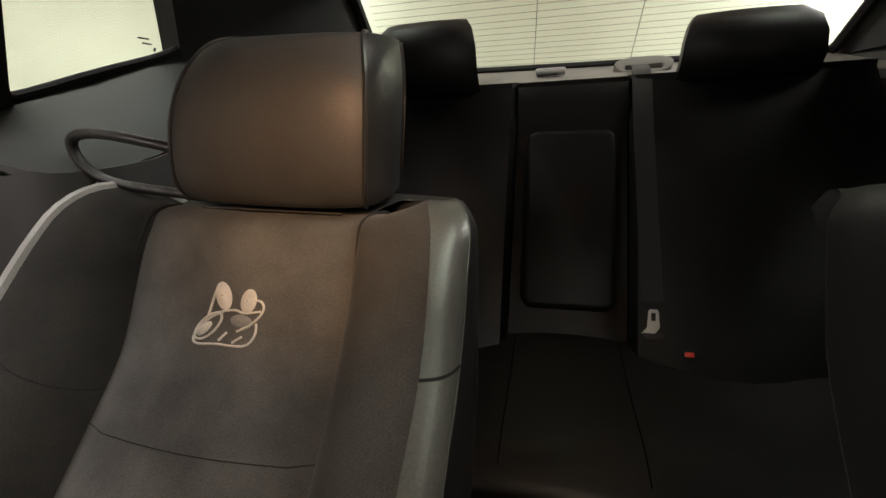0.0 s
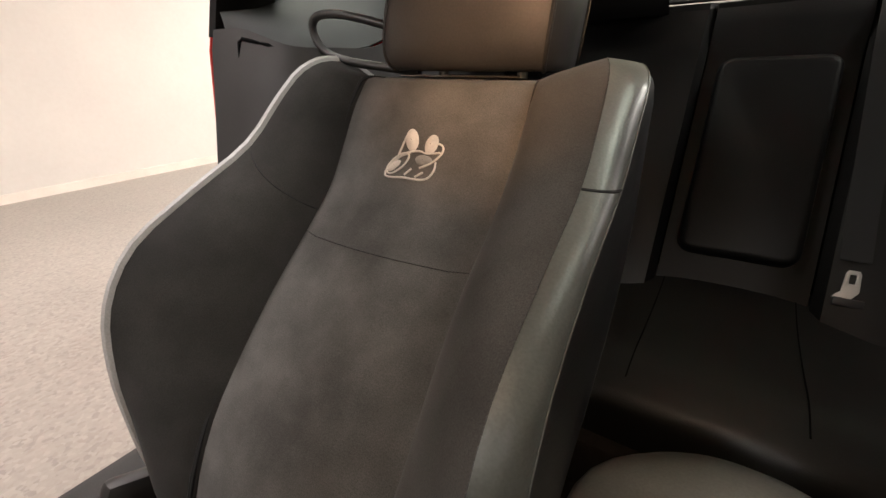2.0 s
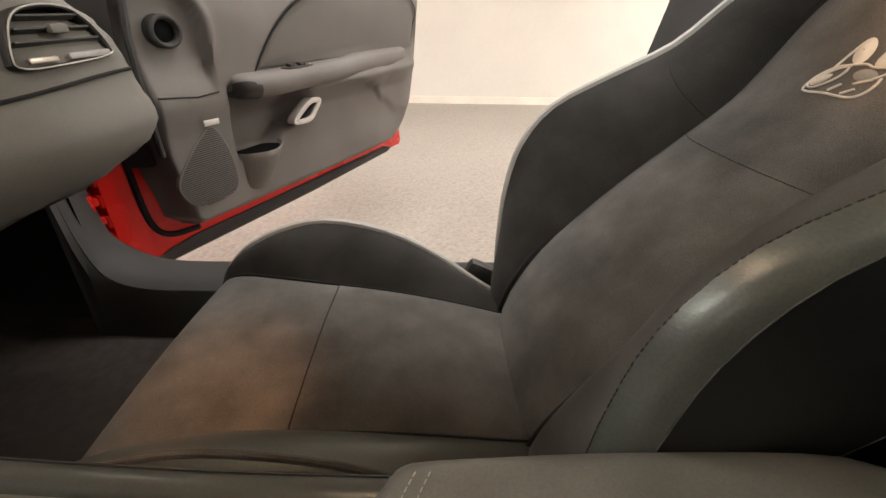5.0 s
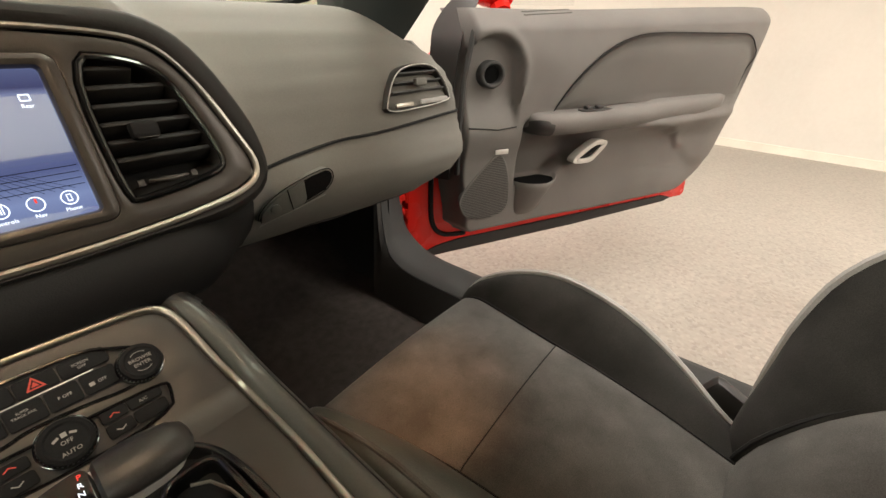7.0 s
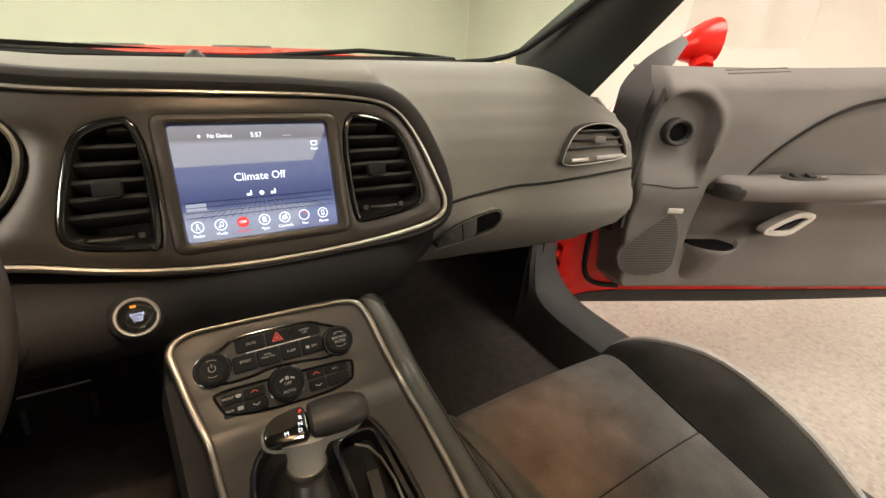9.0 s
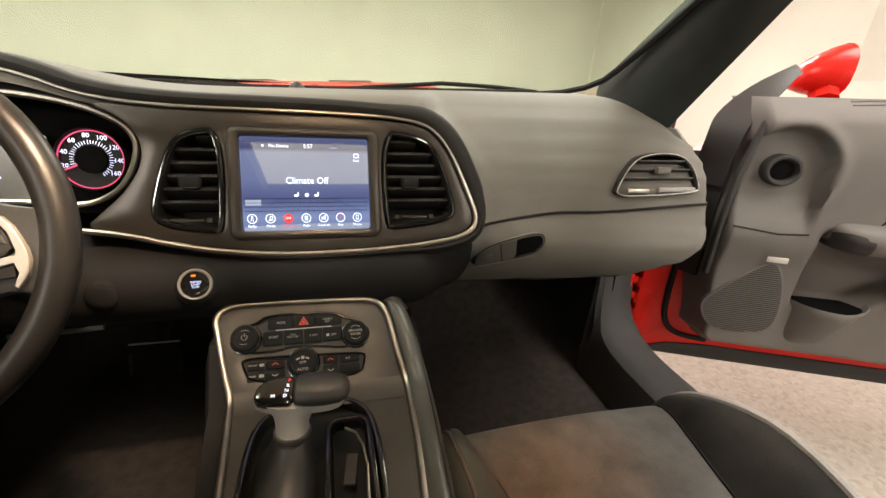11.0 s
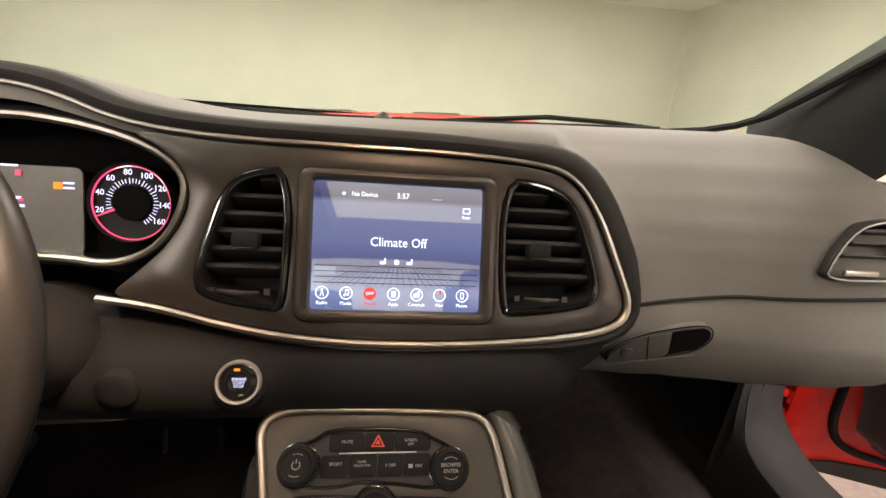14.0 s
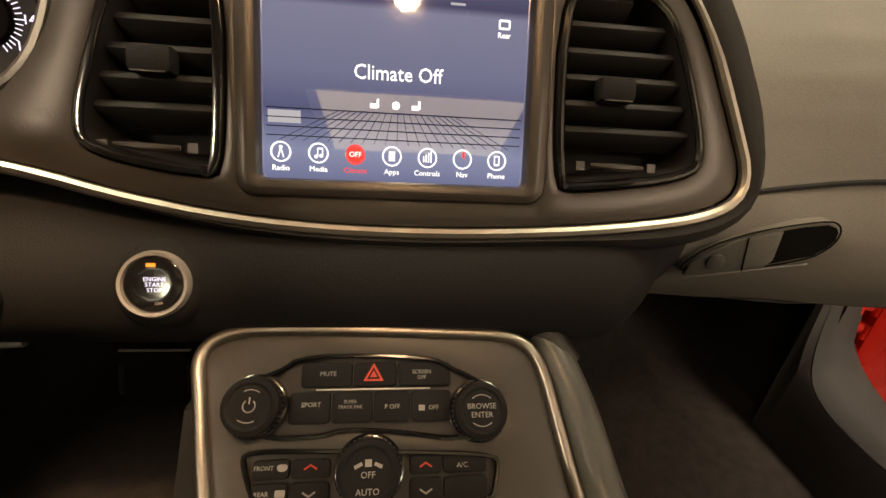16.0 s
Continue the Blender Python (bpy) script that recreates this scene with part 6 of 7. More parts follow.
# instrument cluster
cl = rounded([(-0.515, 0.935), (-0.45, 0.952), (-0.37, 0.966), (-0.305, 0.961), (-0.250, 0.948), (-0.212, 0.926), (-0.206, 0.896), (-0.228, 0.848), (-0.270, 0.827), (-0.32, 0.834), (-0.43, 0.834), (-0.48, 0.822), (-0.53, 0.840), (-0.545, 0.89)], 2)
MC = basis((0, 0.695, 0.90), (1, 0, 0), (0, -0.97, 0.24))
clo = [(x, (z - 0.90)) for x, z in cl]
clu = part("instrument_panel", loft([[at(MC, p[0], p[1], 0.0).translation for p in clo], [at(MC, p[0] * 0.985 - 0.006, p[1] * 0.96, -0.045).translation for p in clo]], ring=True), GLOSS, dash, "deep black instrument cluster")
part("cluster_ring", sweep([at(MC, p[0], p[1], 0.001).translation for p in clo], 0.004, 8, closed=True), CHROME, clu, "satin chrome cluster ring")
part("dial_backing", plate(at(MC, 0, 0, -0.045), clo, 0.003), VOID, clu, smooth=False)
part("cluster_hood", loft([[at(MC, p[0], p[1], 0.0).translation for p in clo], [at(MC, (p[0] + 0.37) * 1.10 - 0.37, p[1] * 1.25 + 0.006, -0.02).translation for p in clo]], ring=True), PLASTIC, dash, "black cluster surround")
for cx, numbers, a0, a1 in ((-0.272, range(20, 161, 20), 215, -35), (-0.462, range(1, 8), 215, -20)):
    MD = at(MC, cx, -0.012, -0.030) @ Matrix.Diagonal((0.86, 0.86, 1, 1))
    dial = part("gauge", disc(MD, [(0.047, -0.012), (0.049, 0.004), (0.046, 0.008), (0.0445, 0.002), (0.043, 0.0)], 40), VENT, clu, "round dial with lit numbers")
    part("dial_ring", sweep([at(MD, 0.0435 * math.cos(a), 0.0435 * math.sin(a), 0.003).translation for a in [2 * math.pi * k / 40 for k in range(40)]], 0.0009, 4, closed=True), DIAL_RED, dial, "red lit ring")
    part("dial_hub", disc(at(MD, 0, 0, 0.001), [(0.021, 0), (0.021, 0.003), (0.018, 0.004)], 32), VOID if cx > -0.4 else DOOR_SKIN, dial)
    ticks = []
    nums = list(numbers)
    for k, v in enumerate(nums):
        a = radians(a0 + (a1 - a0) * (k + 0.6) / (len(nums) - 0.4))
        lettering("words", str(v), at(MD, 0.0365 * math.cos(a), 0.0365 * math.sin(a), 0.003), 0.0098, DIAL_WHITE, dial)
        for h in range(4):
            b = a + radians((a1 - a0) / len(nums)) * h / 4
            ticks.append(box(at(MD, 0.0265 * math.cos(b), 0.0265 * math.sin(b), 0.002) @ pose(0, 0, 0, 0, 0, math.degrees(b)), 0.005 if h else 0.007, 0.0008, 0.0003))
    part("ticks", joined(*ticks), DIAL_WHITE, dial, smooth=False)
    pa = radians(205)
    part("pointer", sweep([at(MD, 0.020 * math.cos(pa), 0.020 * math.sin(pa), 0.005).translation, at(MD, 0.042 * math.cos(pa), 0.042 * math.sin(pa), 0.005).translation], [0.0016, 0.0006], 5), DIAL_RED, dial)
part("centre_display", plate(at(MC, -0.367, -0.024, -0.034), rrect(-0.045, -0.045, 0.045, 0.045, 0.008), 0.002), material("display_grey", (0.16, 0.155, 0.14), 0.25, var=0.05, bump=0), clu, "dim grey display between the dials", smooth=False)
part("warning_mark", joined(box(at(MC, -0.344, 0.002, -0.0325), 0.008, 0.007, 0.0006)), AMBER, clu, smooth=False)
part("warning_mark", box(at(MC, -0.380, 0.013, -0.0325), 0.005, 0.006, 0.0006), DIAL_RED, clu, smooth=False)
part("warning_mark", box(at(MC, -0.378, -0.014, -0.0325), 0.004, 0.003, 0.0006), DIAL_RED, clu, smooth=False)
part("display_bars", joined(*[box(at(MC, -0.381 + 0.003 * (k % 2), -0.012 - 0.008 * k, -0.0325), 0.006, 0.0028, 0.0006) for k in range(4)], box(at(MC, -0.389, 0.020, -0.0325), 0.018, 0.002, 0.0006), box(at(MC, -0.334, 0.000, -0.0325), 0.010, 0.002, 0.0006), box(at(MC, -0.334, 0.005, -0.0325), 0.010, 0.002, 0.0006)), DIAL_WHITE, clu, smooth=False)

# ---- centre console ----
con = thing("centre_console", (0, 0.3, 0.25), "black centre console with bronze-grey panel and padded armrest", "console")
rows = []
for y, zt, xl, xr in ((0.66, 0.655, -0.135, 0.150), (0.60, 0.655, -0.135, 0.150), (0.54, 0.596, -0.130, 0.150), (0.40, 0.586, -0.115, 0.142), (0.24, 0.586, -0.108, 0.132), (0.0, 0.585, -0.108, 0.135), (-0.12, 0.575, -0.09, 0.115), (-0.22, 0.55, -0.06, 0.085), (-0.245, 0.40, -0.06, 0.08)):
    rows.append([(xl - 0.012, y, 0.27), (xl - 0.008, y, zt - 0.03), (xl, y, zt), (xr, y, zt), (xr + 0.008, y, zt - 0.03), (xr + 0.014, y, 0.27)])
part("console_body", loft(rows, caps=False), REAR_TRIM, con, "black plastic console body")
part("console_end", box(pose(0.012, -0.235, 0.41), 0.13, 0.02, 0.28), PLASTIC, con)
MA = basis((0, 0.60, 0.672), (1, 0, 0), (0, -0.70, 0.714))
ol = rounded([(-0.100, -0.092), (-0.112, -0.05), (-0.121, -0.005), (-0.128, 0.024), (-0.108, 0.038), (-0.060, 0.039), (0.050, 0.036), (0.086, 0.034), (0.104, 0.020), (0.113, -0.03), (0.124, -0.092)], 2, False)
up_panel = rounded([(-0.104, -0.012), (-0.098, 0.004), (-0.074, 0.010), (-0.060, 0.0215), (0.026, 0.0195), (0.040, 0.012), (0.058, 0.004), (0.077, -0.010), (0.074, -0.027), (0.042, -0.034), (0.010, -0.0285), (-0.030, -0.0255), (-0.045, -0.030), (-0.085, -0.030)], 2)
low_panel = rounded([(-0.090, -0.0365), (-0.040, -0.038), (0.012, -0.040), (0.068, -0.043), (0.070, -0.050), (0.062, -0.076), (-0.078, -0.071), (-0.090, -0.045)], 2)
face = part("control_panel", plate(MA, ol, 0.010, 0.002, holes=[up_panel, low_panel]), PANEL, con, "bronze-grey control panel")
MB2 = basis((0, 0, 0.606), (1, 0, 0), (0, 0, 1))
ob2 = [(-0.103, 0.535), (-0.093, 0.46), (-0.083, 0.40), (-0.076, 0.32), (-0.070, 0.185), (0.092, 0.185), (0.106, 0.32), (0.116, 0.41), (0.121, 0.48), (0.124, 0.535)]
ring_o = rounded([(-0.076, 0.44), (-0.066, 0.505), (-0.022, 0.530), (0.03, 0.530), (0.070, 0.505), (0.081, 0.44), (0.076, 0.30), (0.055, 0.262), (-0.035, 0.262), (-0.068, 0.30)], 2)
part("shifter_plate", plate(MB2, ob2, 0.008, 0.001, holes=[ring_o]), PANEL, con, "bronze-grey shifter surround")
bend = []
for k in range(9):
    t = k / 8
    row = []
    for f in (0.0, 0.25, 0.5, 0.75, 1.0):
        a = MA @ Vector((-0.1035 + 0.2250 * f, -0.079, 0.0007))
        b, c = Vector((-0.1020 + 0.2255 * f, 0.5335, 0.6085)), Vector((-0.0995 + 0.2220 * f, 0.510, 0.6068))
        row.append(a * (1 - t) ** 2 + b * 2 * t * (1 - t) + c * t * t)
    bend.append(row)
part("panel_bend", loft(bend), PANEL, con, "curved foot of the control panel")
part("shifter_ring", plate(at(MB2, 0, 0, 0.004), ring_o, 0.014, 0.003, holes=[inset(ring_o, 0.007)]), GLOSS, con, "gloss black shifter ring")
well = inset(ring_o, 0.007)
part("shifter_well", loft([[(p[0], p[1], 0.606) for p in well], [(p[0], p[1], 0.560) for p in inset(ring_o, 0.010)]], ring=True), GLOSS, con)
part("well_floor", plate(basis((0, 0, 0.575), (1, 0, 0), (0, 0, 1)), inset(ring_o, 0.008), 0.003), PLASTIC, con, smooth=False)
# cup holder beside the lever
cup = rrect(0.014, 0.34, 0.070, 0.490, 0.018)
ch = part("cup_holder", plate(basis((0, 0, 0.6075), (1, 0, 0), (0, 0, 1)), cup, 0.010, 0.002, holes=[inset(cup, 0.007)]), GLOSS, con, "gloss black cup holder rim")
part("cup_well", loft([[(p[0], p[1], 0.604) for p in inset(cup, 0.007)], [(p[0], p[1], 0.578) for p in inset(cup, 0.011)]], ring=True), VOID, ch)
part("cup_trim", sweep([(0.038, 0.470, 0.606), (0.050, 0.460, 0.607), (0.057, 0.44, 0.607), (0.060, 0.41, 0.607), (0.058, 0.37, 0.606)], 0.0015, 6), CHROME, ch, "bright cup holder trim")
part("cup_plate", box(pose(0.042, 0.415, 0.600, 0, 0, -8), 0.012, 0.04, 0.002), GUNMETAL, ch, smooth=False)
# chrome lines down both sides
line = [Vector((-0.073, 0.185, 0.607)), Vector((-0.076, 0.236, 0.607)), Vector((-0.080, 0.32, 0.607)), Vector((-0.087, 0.40, 0.607)), Vector((-0.094, 0.46, 0.607)), Vector((-0.0985, 0.505, 0.6075)), Vector((-0.102, 0.538, 0.6125))] + [MA @ Vector((p[0], p[1], 0.001)) for p in ol if p[1] > -0.065] + [Vector((0.1245, 0.538, 0.6135)), Vector((0.1250, 0.505, 0.6085)), Vector((0.1235, 0.46, 0.608)), Vector((0.120, 0.41, 0.608)), Vector((0.110, 0.32, 0.608)), Vector((0.100, 0.236, 0.607)), Vector((0.096, 0.185, 0.607))]
part("console_trim", sweep(rounded(line, 3, False), 0.0045, 10), CHROME, con, "satin chrome console line")
# padded rail outside the chrome
rail = rounded([(0.095, 0.668, 0.700), (0.112, 0.646, 0.688), (0.130, 0.600, 0.658), (0.142, 0.545, 0.610), (0.140, 0.48, 0.603), (0.134, 0.40, 0.603), (0.126, 0.30, 0.605), (0.122, 0.200, 0.606)], 3, False)
part("side_pad", sweep(rail, [0.006 + 0.0095 * smooth01(0, 8, k) for k in range(len(rail))], 12), PAD, con, "dark grey leather console side pad")
part("pad_seam", sweep([p + Vector((0.008, 0, 0.0133)) for p in rail], 0.0009, 5), RUBBER, con)
part("console_hood", sweep(rounded([(-0.132, 0.640, 0.690), (-0.120, 0.650, 0.704), (-0.05, 0.655, 0.712), (0.05, 0.652, 0.709), (0.108, 0.646, 0.700), (0.130, 0.62, 0.672)], 2, False), 0.012, 10), LEATHER, con, "black leather edge over the control panel")
# armrest lid
def lid_front(x, y):
    return y - 0.034 * (abs(x) / 0.13) ** 2.4 * smooth01(0.02, 0.20, y)


lid_rows = []
for y, zt, e in finer(((0.228, 0.596, 0), (0.2275, 0.616, 0.3), (0.221, 0.632, 0.8), (0.20, 0.641, 1), (0.10, 0.646, 1), (-0.02, 0.648, 1), (-0.12, 0.644, 1), (-0.18, 0.636, 1), (-0.215, 0.622, 0.8), (-0.235, 0.594, 0))):
    section = finer(((-0.127, 0.588), (-0.131, zt - 0.024 * e), (-0.116, zt - 0.007 * e), (-0.06, zt + 0.003), (0.0, zt + 0.005), (0.06, zt + 0.003), (0.115, zt - 0.007 * e), (0.129, zt - 0.024 * e), (0.125, 0.588)))
    lid_rows.append([(0.012 + x * (1 - 0.9 * smooth01(0.08, 0.27, -y) ** 2), lid_front(x, y), z) for x, z in section])
lid = part("armrest_lid", loft(lid_rows), LID, con, "dark grey leather armrest lid with double stitching")
for k in (0, 1):
    stitches([(0.012 + x, lid_front(x, 0.203 - 0.010 * k), 0.6428 + 0.0045 * (1 - abs(x) / 0.11) - 0.004 * (abs(x) / 0.11) ** 2) for x in [-0.11 + 0.22 * i / 20 for i in range(21)]], lid, step=0.006, r=0.0005)
# buttons and knobs
upp = part("button_bank", plate(at(MA, 0, 0, -0.003), inset(up_panel, 0.001), 0.008), PLASTIC, con, "black bank of radio buttons", smooth=False)
part("bank_edge", sweep([at(MA, p[0], p[1], 0.0005).translation for p in up_panel], 0.0018, 6, closed=True), GLOSS, upp)
lop = part("climate_bank", plate(at(MA, 0, 0, -0.003), inset(low_panel, 0.001), 0.008), PLASTIC, con, "black bank of climate buttons", smooth=False)
part("bank_edge", sweep([at(MA, p[0], p[1], 0.0005).translation for p in low_panel], 0.0016, 6, closed=True), GLOSS, lop)


def button(parent, x0, y0, x1, y1):
    return part("button", plate(at(MA, 0, 0, 0.0005), rrect(x0, y0, x1, y1, 0.0025, 2), 0.004, 0.0008), REAR_TRIM, parent)


for x0, x1 in ((-0.060, -0.027), (-0.026, 0.003), (0.004, 0.040)):
    button(upp, x0, 0.0005, x1, 0.0165)
for x0, x1 in ((-0.066, -0.040), (-0.039, -0.013), (-0.012, 0.012), (0.013, 0.040)):
    button(upp, x0, -0.022, x1, -0.0025)
for x0, x1 in ((-0.084, -0.062), (-0.061, -0.037), (0.012, 0.033), (0.034, 0.062)):
    button(lop, x0, -0.053, x1, -0.042)
    button(lop, x0, -0.068, x1, -0.055)
part("bright_slot", box(at(MA, -0.012, -0.0012, 0.0006), 0.075, 0.0009, 0.0008), SILVER, upp, smooth=False)
for w, x, y, sz, par in (("MUTE", -0.0425, 0.0088, 0.0042, upp), ("SCREEN", 0.020, 0.0095, 0.0036, upp), ("OFF", 0.020, 0.0058, 0.0036, upp), ("SPORT", -0.052, -0.0105, 0.0042, upp), ("SUPER", -0.027, -0.0090, 0.0030, upp), ("TRACK PAK", -0.027, -0.0122, 0.0030, upp),
                         ("P OFF", 0.0005, -0.0125, 0.0040, upp), ("OFF", 0.028, -0.0135, 0.0040, upp), ("FRONT", -0.077, -0.0465, 0.0036, lop), ("REAR", -0.077, -0.0605, 0.0036, lop), ("A/C", 0.046, -0.0485, 0.0044, lop)):
    lettering("words", w, at(MA, x, y, 0.0008), sz, MARK, par)
part("button_mark", plate(at(MA, -0.066, -0.0465, 0.0009), rounded([(-0.0035, 0.002), (0.0035, 0.002), (0.0025, -0.002), (-0.0025, -0.002)], 1), 0.0003), MARK, lop, smooth=False)
part("button_mark", plate(at(MA, -0.066, -0.0605, 0.0009), rrect(-0.003, -0.002, 0.003, 0.002, 0.0008), 0.0003), MARK, lop, smooth=False)
part("button_mark", box(at(MA, 0.020, -0.0135, 0.0008), 0.004, 0.0035, 0.0003), MARK, upp, smooth=False)
tri = [(-0.0068, -0.0042), (0.0068, -0.0042), (0, 0.0074)]
part("hazard_mark", joined(plate(at(MA, -0.0125, 0.0082, 0.0009), tri, 0.0004, holes=[[(-0.0045, -0.0030), (0.0045, -0.0030), (0, 0.0048)]]), plate(at(MA, -0.0125, 0.0082, 0.0009), [(-0.0026, -0.0018), (0.0026, -0.0018), (0, 0.0026)], 0.0004)), RED_MARK, upp, "red hazard triangle", smooth=False)
for x, y in ((-0.049, -0.0465), (0.0225, -0.0475)):
    part("arrow_mark", joined(box(at(MA, x - 0.0018, y, 0.0009) @ pose(0, 0, 0, 0, 0, 32), 0.0048, 0.0010, 0.0003), box(at(MA, x + 0.0018, y, 0.0009) @ pose(0, 0, 0, 0, 0, -32), 0.0048, 0.0010, 0.0003)), RED_MARK, lop, smooth=False)
    part("arrow_mark", joined(box(at(MA, x - 0.0018, y - 0.0150, 0.0009) @ pose(0, 0, 0, 0, 0, -32), 0.0048, 0.0010, 0.0003), box(at(MA, x + 0.0018, y - 0.0150, 0.0009) @ pose(0, 0, 0, 0, 0, 32), 0.0048, 0.0010, 0.0003)), MARK, lop, smooth=False)
for x, y, r, words in ((-0.0865, -0.0105, 0.0178, ()), (0.0580, -0.0160, 0.0178, ("BROWSE", "ENTER")), (-0.0130, -0.0495, 0.0195, ("OFF", "AUTO"))):
    MK = at(MA, x, y, 0)
    kn = part("knob", disc(MK, [(r, -0.004), (r, 0.010), (r * 0.96, 0.0135), (r * 0.80, 0.0150), (r * 0.72, 0.0145), (r * 0.70, 0.0140)], 40), REAR_TRIM, con, "black rotary knob")
    part("knob_collar", disc(MK, [(r + 0.0022, -0.006), (r + 0.0022, 0.0015), (r + 0.0004, 0.0022)], 40), GLOSS, kn)
    ribs = [box(MK @ pose(0, 0, 0, 0, 0, 360 * k / 36) @ Matrix.Translation((r, 0, 0.005)), 0.0008, 0.0012, 0.009) for k in range(36)]
    part("knob_ribs", joined(*ribs), PLASTIC, kn, smooth=False)
    if words:
        for k, w in enumerate(words):
            lettering("words", w, at(MK, 0, (0.0025 if words[0] == "BROWSE" else -0.001) - (0.0052 if words[0] == "BROWSE" else 0.009) * k, 0.0146), 0.0048 if words[0] == "BROWSE" else 0.0050, MARK, kn)
        if words[0] == "OFF":
            part("knob_mark", joined(box(at(MK, 0, 0.0055, 0.0145), 0.004, 0.004, 0.0003), box(at(MK, -0.006, 0.0042, 0.0145) @ pose(0, 0, 0, 0, 0, 25), 0.005, 0.002, 0.0003), box(at(MK, 0.006, 0.0042, 0.0145) @ pose(0, 0, 0, 0, 0, -25), 0.005, 0.002, 0.0003)), MARK, kn, smooth=False)
        else:
            part("knob_mark", joined(*[sweep([at(MK, 0.0095 * math.cos(radians(a)), 0.0095 * math.sin(radians(a)), 0.0147).translation for a in range(b, b + 90, 10)], 0.0003, 4) for b in (50, 230)]), MARK, kn)
    else:
        part("knob_mark", joined(sweep([at(MK, 0.0036 * math.cos(radians(a)), 0.0036 * math.sin(radians(a)), 0.0147).translation for a in range(125, 416, 15)], 0.0004, 4), box(at(MK, 0, 0.0032, 0.0147), 0.0008, 0.004, 0.0003), *[sweep([at(MK, 0.0095 * math.cos(radians(a)), 0.0095 * math.sin(radians(a)), 0.0147).translation for a in range(b, b + 70, 10)], 0.0003, 4) for b in (55, 235)]), MARK, kn)

# ---- gear selector ----
gs = thing("gear_selector", (-0.016, 0.44, 0.578), "leather-topped gear selector with silver collar and black boot", "gear lever")
part("boot", loft([[(cx + rx * math.cos(a) * (1 + 0.05 * math.sin(5 * a)), cy + ry * math.sin(a), z) for a in [2 * math.pi * k / 28 for k in range(28)]] for cx, cy, rx, ry, z in ((-0.030, 0.405, 0.036, 0.10, 0.580), (-0.028, 0.418, 0.034, 0.082, 0.592), (-0.025, 0.432, 0.027, 0.048, 0.606), (-0.022, 0.440, 0.022, 0.030, 0.620), (-0.020, 0.444, 0.018, 0.022, 0.634))], ring=True, caps=True), LEATHER, gs, "black leather gear boot")
part("collar", disc(basis((-0.019, 0.445, 0.634), (1, 0, 0), (0.04, 0.04, 1)), [(0.0190, 0), (0.0200, 0.003), (0.0185, 0.007)], 28), CHROME, gs, "bright collar")
MGK = basis((-0.008, 0.448, 0.688), (1, -0.06, -0.04), (0, -0.30, 0.95)) @ Matrix.Diagonal((0.86, 0.86, 0.86, 1))
part("neck", loft([[(cx + rx * math.cos(a), cy + ry * math.sin(a), z) for a in [2 * math.pi * k / 24 for k in range(24)]] for cx, cy, rx, ry, z in ((-0.019, 0.445, 0.0175, 0.0170, 0.638), (-0.018, 0.446, 0.0175, 0.0165, 0.652), (-0.016, 0.447, 0.021, 0.0165, 0.664), (-0.012, 0.448, 0.032, 0.018, 0.674), (-0.010, 0.448, 0.040, 0.019, 0.682))], ring=True, caps=True), SILVER, gs, "satin silver neck")
part("handle_base", plate(at(MGK, 0, 0, -0.004), rounded([(-0.054, -0.016), (-0.056, 0.012), (-0.02, 0.021), (0.045, 0.018), (0.056, 0.0), (0.048, -0.019), (0.0, -0.022)], 2), 0.013, 0.005), SILVER, gs, "silver lower handle")
grip = []
for x, rx, rz in ((-0.006, 0.016, 0.008), (-0.003, 0.020, 0.012), (0.010, 0.0225, 0.0145), (0.030, 0.0225, 0.0145), (0.048, 0.020, 0.012), (0.058, 0.014, 0.008), (0.061, 0.006, 0.003)):
    grip.append([at(MGK, x, rx * math.cos(a), 0.003 + rz * math.sin(a)).translation for a in [2 * math.pi * k / 18 for k in range(18)]])
part("grip", loft(grip, ring=True, caps=True), LEATHER, gs, "black leather grip")
part("selector_window", plate(at(MGK, 0, 0, 0.006), rounded([(-0.054, -0.016), (-0.050, 0.012), (-0.018, 0.020), (-0.006, 0.018), (-0.006, -0.020), (-0.02, -0.020)], 2), 0.012, 0.003), GLOSS, gs, "gloss black position window")
for w, x, y, mat in (("P", -0.013, 0.012, ICON_RED), ("R", -0.014, 0.005, ICON), ("N", -0.015, -0.002, ICON), ("D", -0.016, -0.009, ICON), ("M", -0.030, -0.009, ICON)):
    lettering("words", w, at(MGK, x, y, 0.0064), 0.0062, mat, gs)

# ---- steering wheel ----
SW = basis((-0.348, 0.462, 0.860), (1, 0, 0), (0, -0.92, 0.39))
sw = thing("steering_wheel", (-0.348, 0.462, 0.860), "black leather steering wheel with satin silver spoke trim", "steering wheel")
part("rim", sweep([at(SW, 0.1605 * math.cos(a), 0.1605 * math.sin(a), 0).translation for a in [2 * math.pi * k / 72 for k in range(72)]], 0.0138, 14, closed=True), RIM, sw, "black leather rim")
for a in (52, 128):
    part("rim_seam", sweep([at(SW, (0.1605 + 0.0142 * math.cos(b)) * math.cos(radians(a)), (0.1605 + 0.0142 * math.cos(b)) * math.sin(radians(a)), 0.0142 * math.sin(b)).translation for b in [2 * math.pi * k / 16 for k in range(16)]], 0.0011, 4, closed=True), RUBBER, sw)
hub = []
for k, h in ((1.0, -0.02), (1.0, 0.012), (0.93, 0.024), (0.75, 0.031), (0.3, 0.034)):
    hub.append([at(SW, p[0] * k, p[1] * k, h).translation for p in rounded([(-0.092, -0.055), (-0.086, 0.022), (-0.088, 0.046), (-0.05, 0.056), (0.05, 0.056), (0.088, 0.046), (0.086, 0.022), (0.092, -0.055), (0.04, -0.080), (-0.04, -0.080)], 2)])
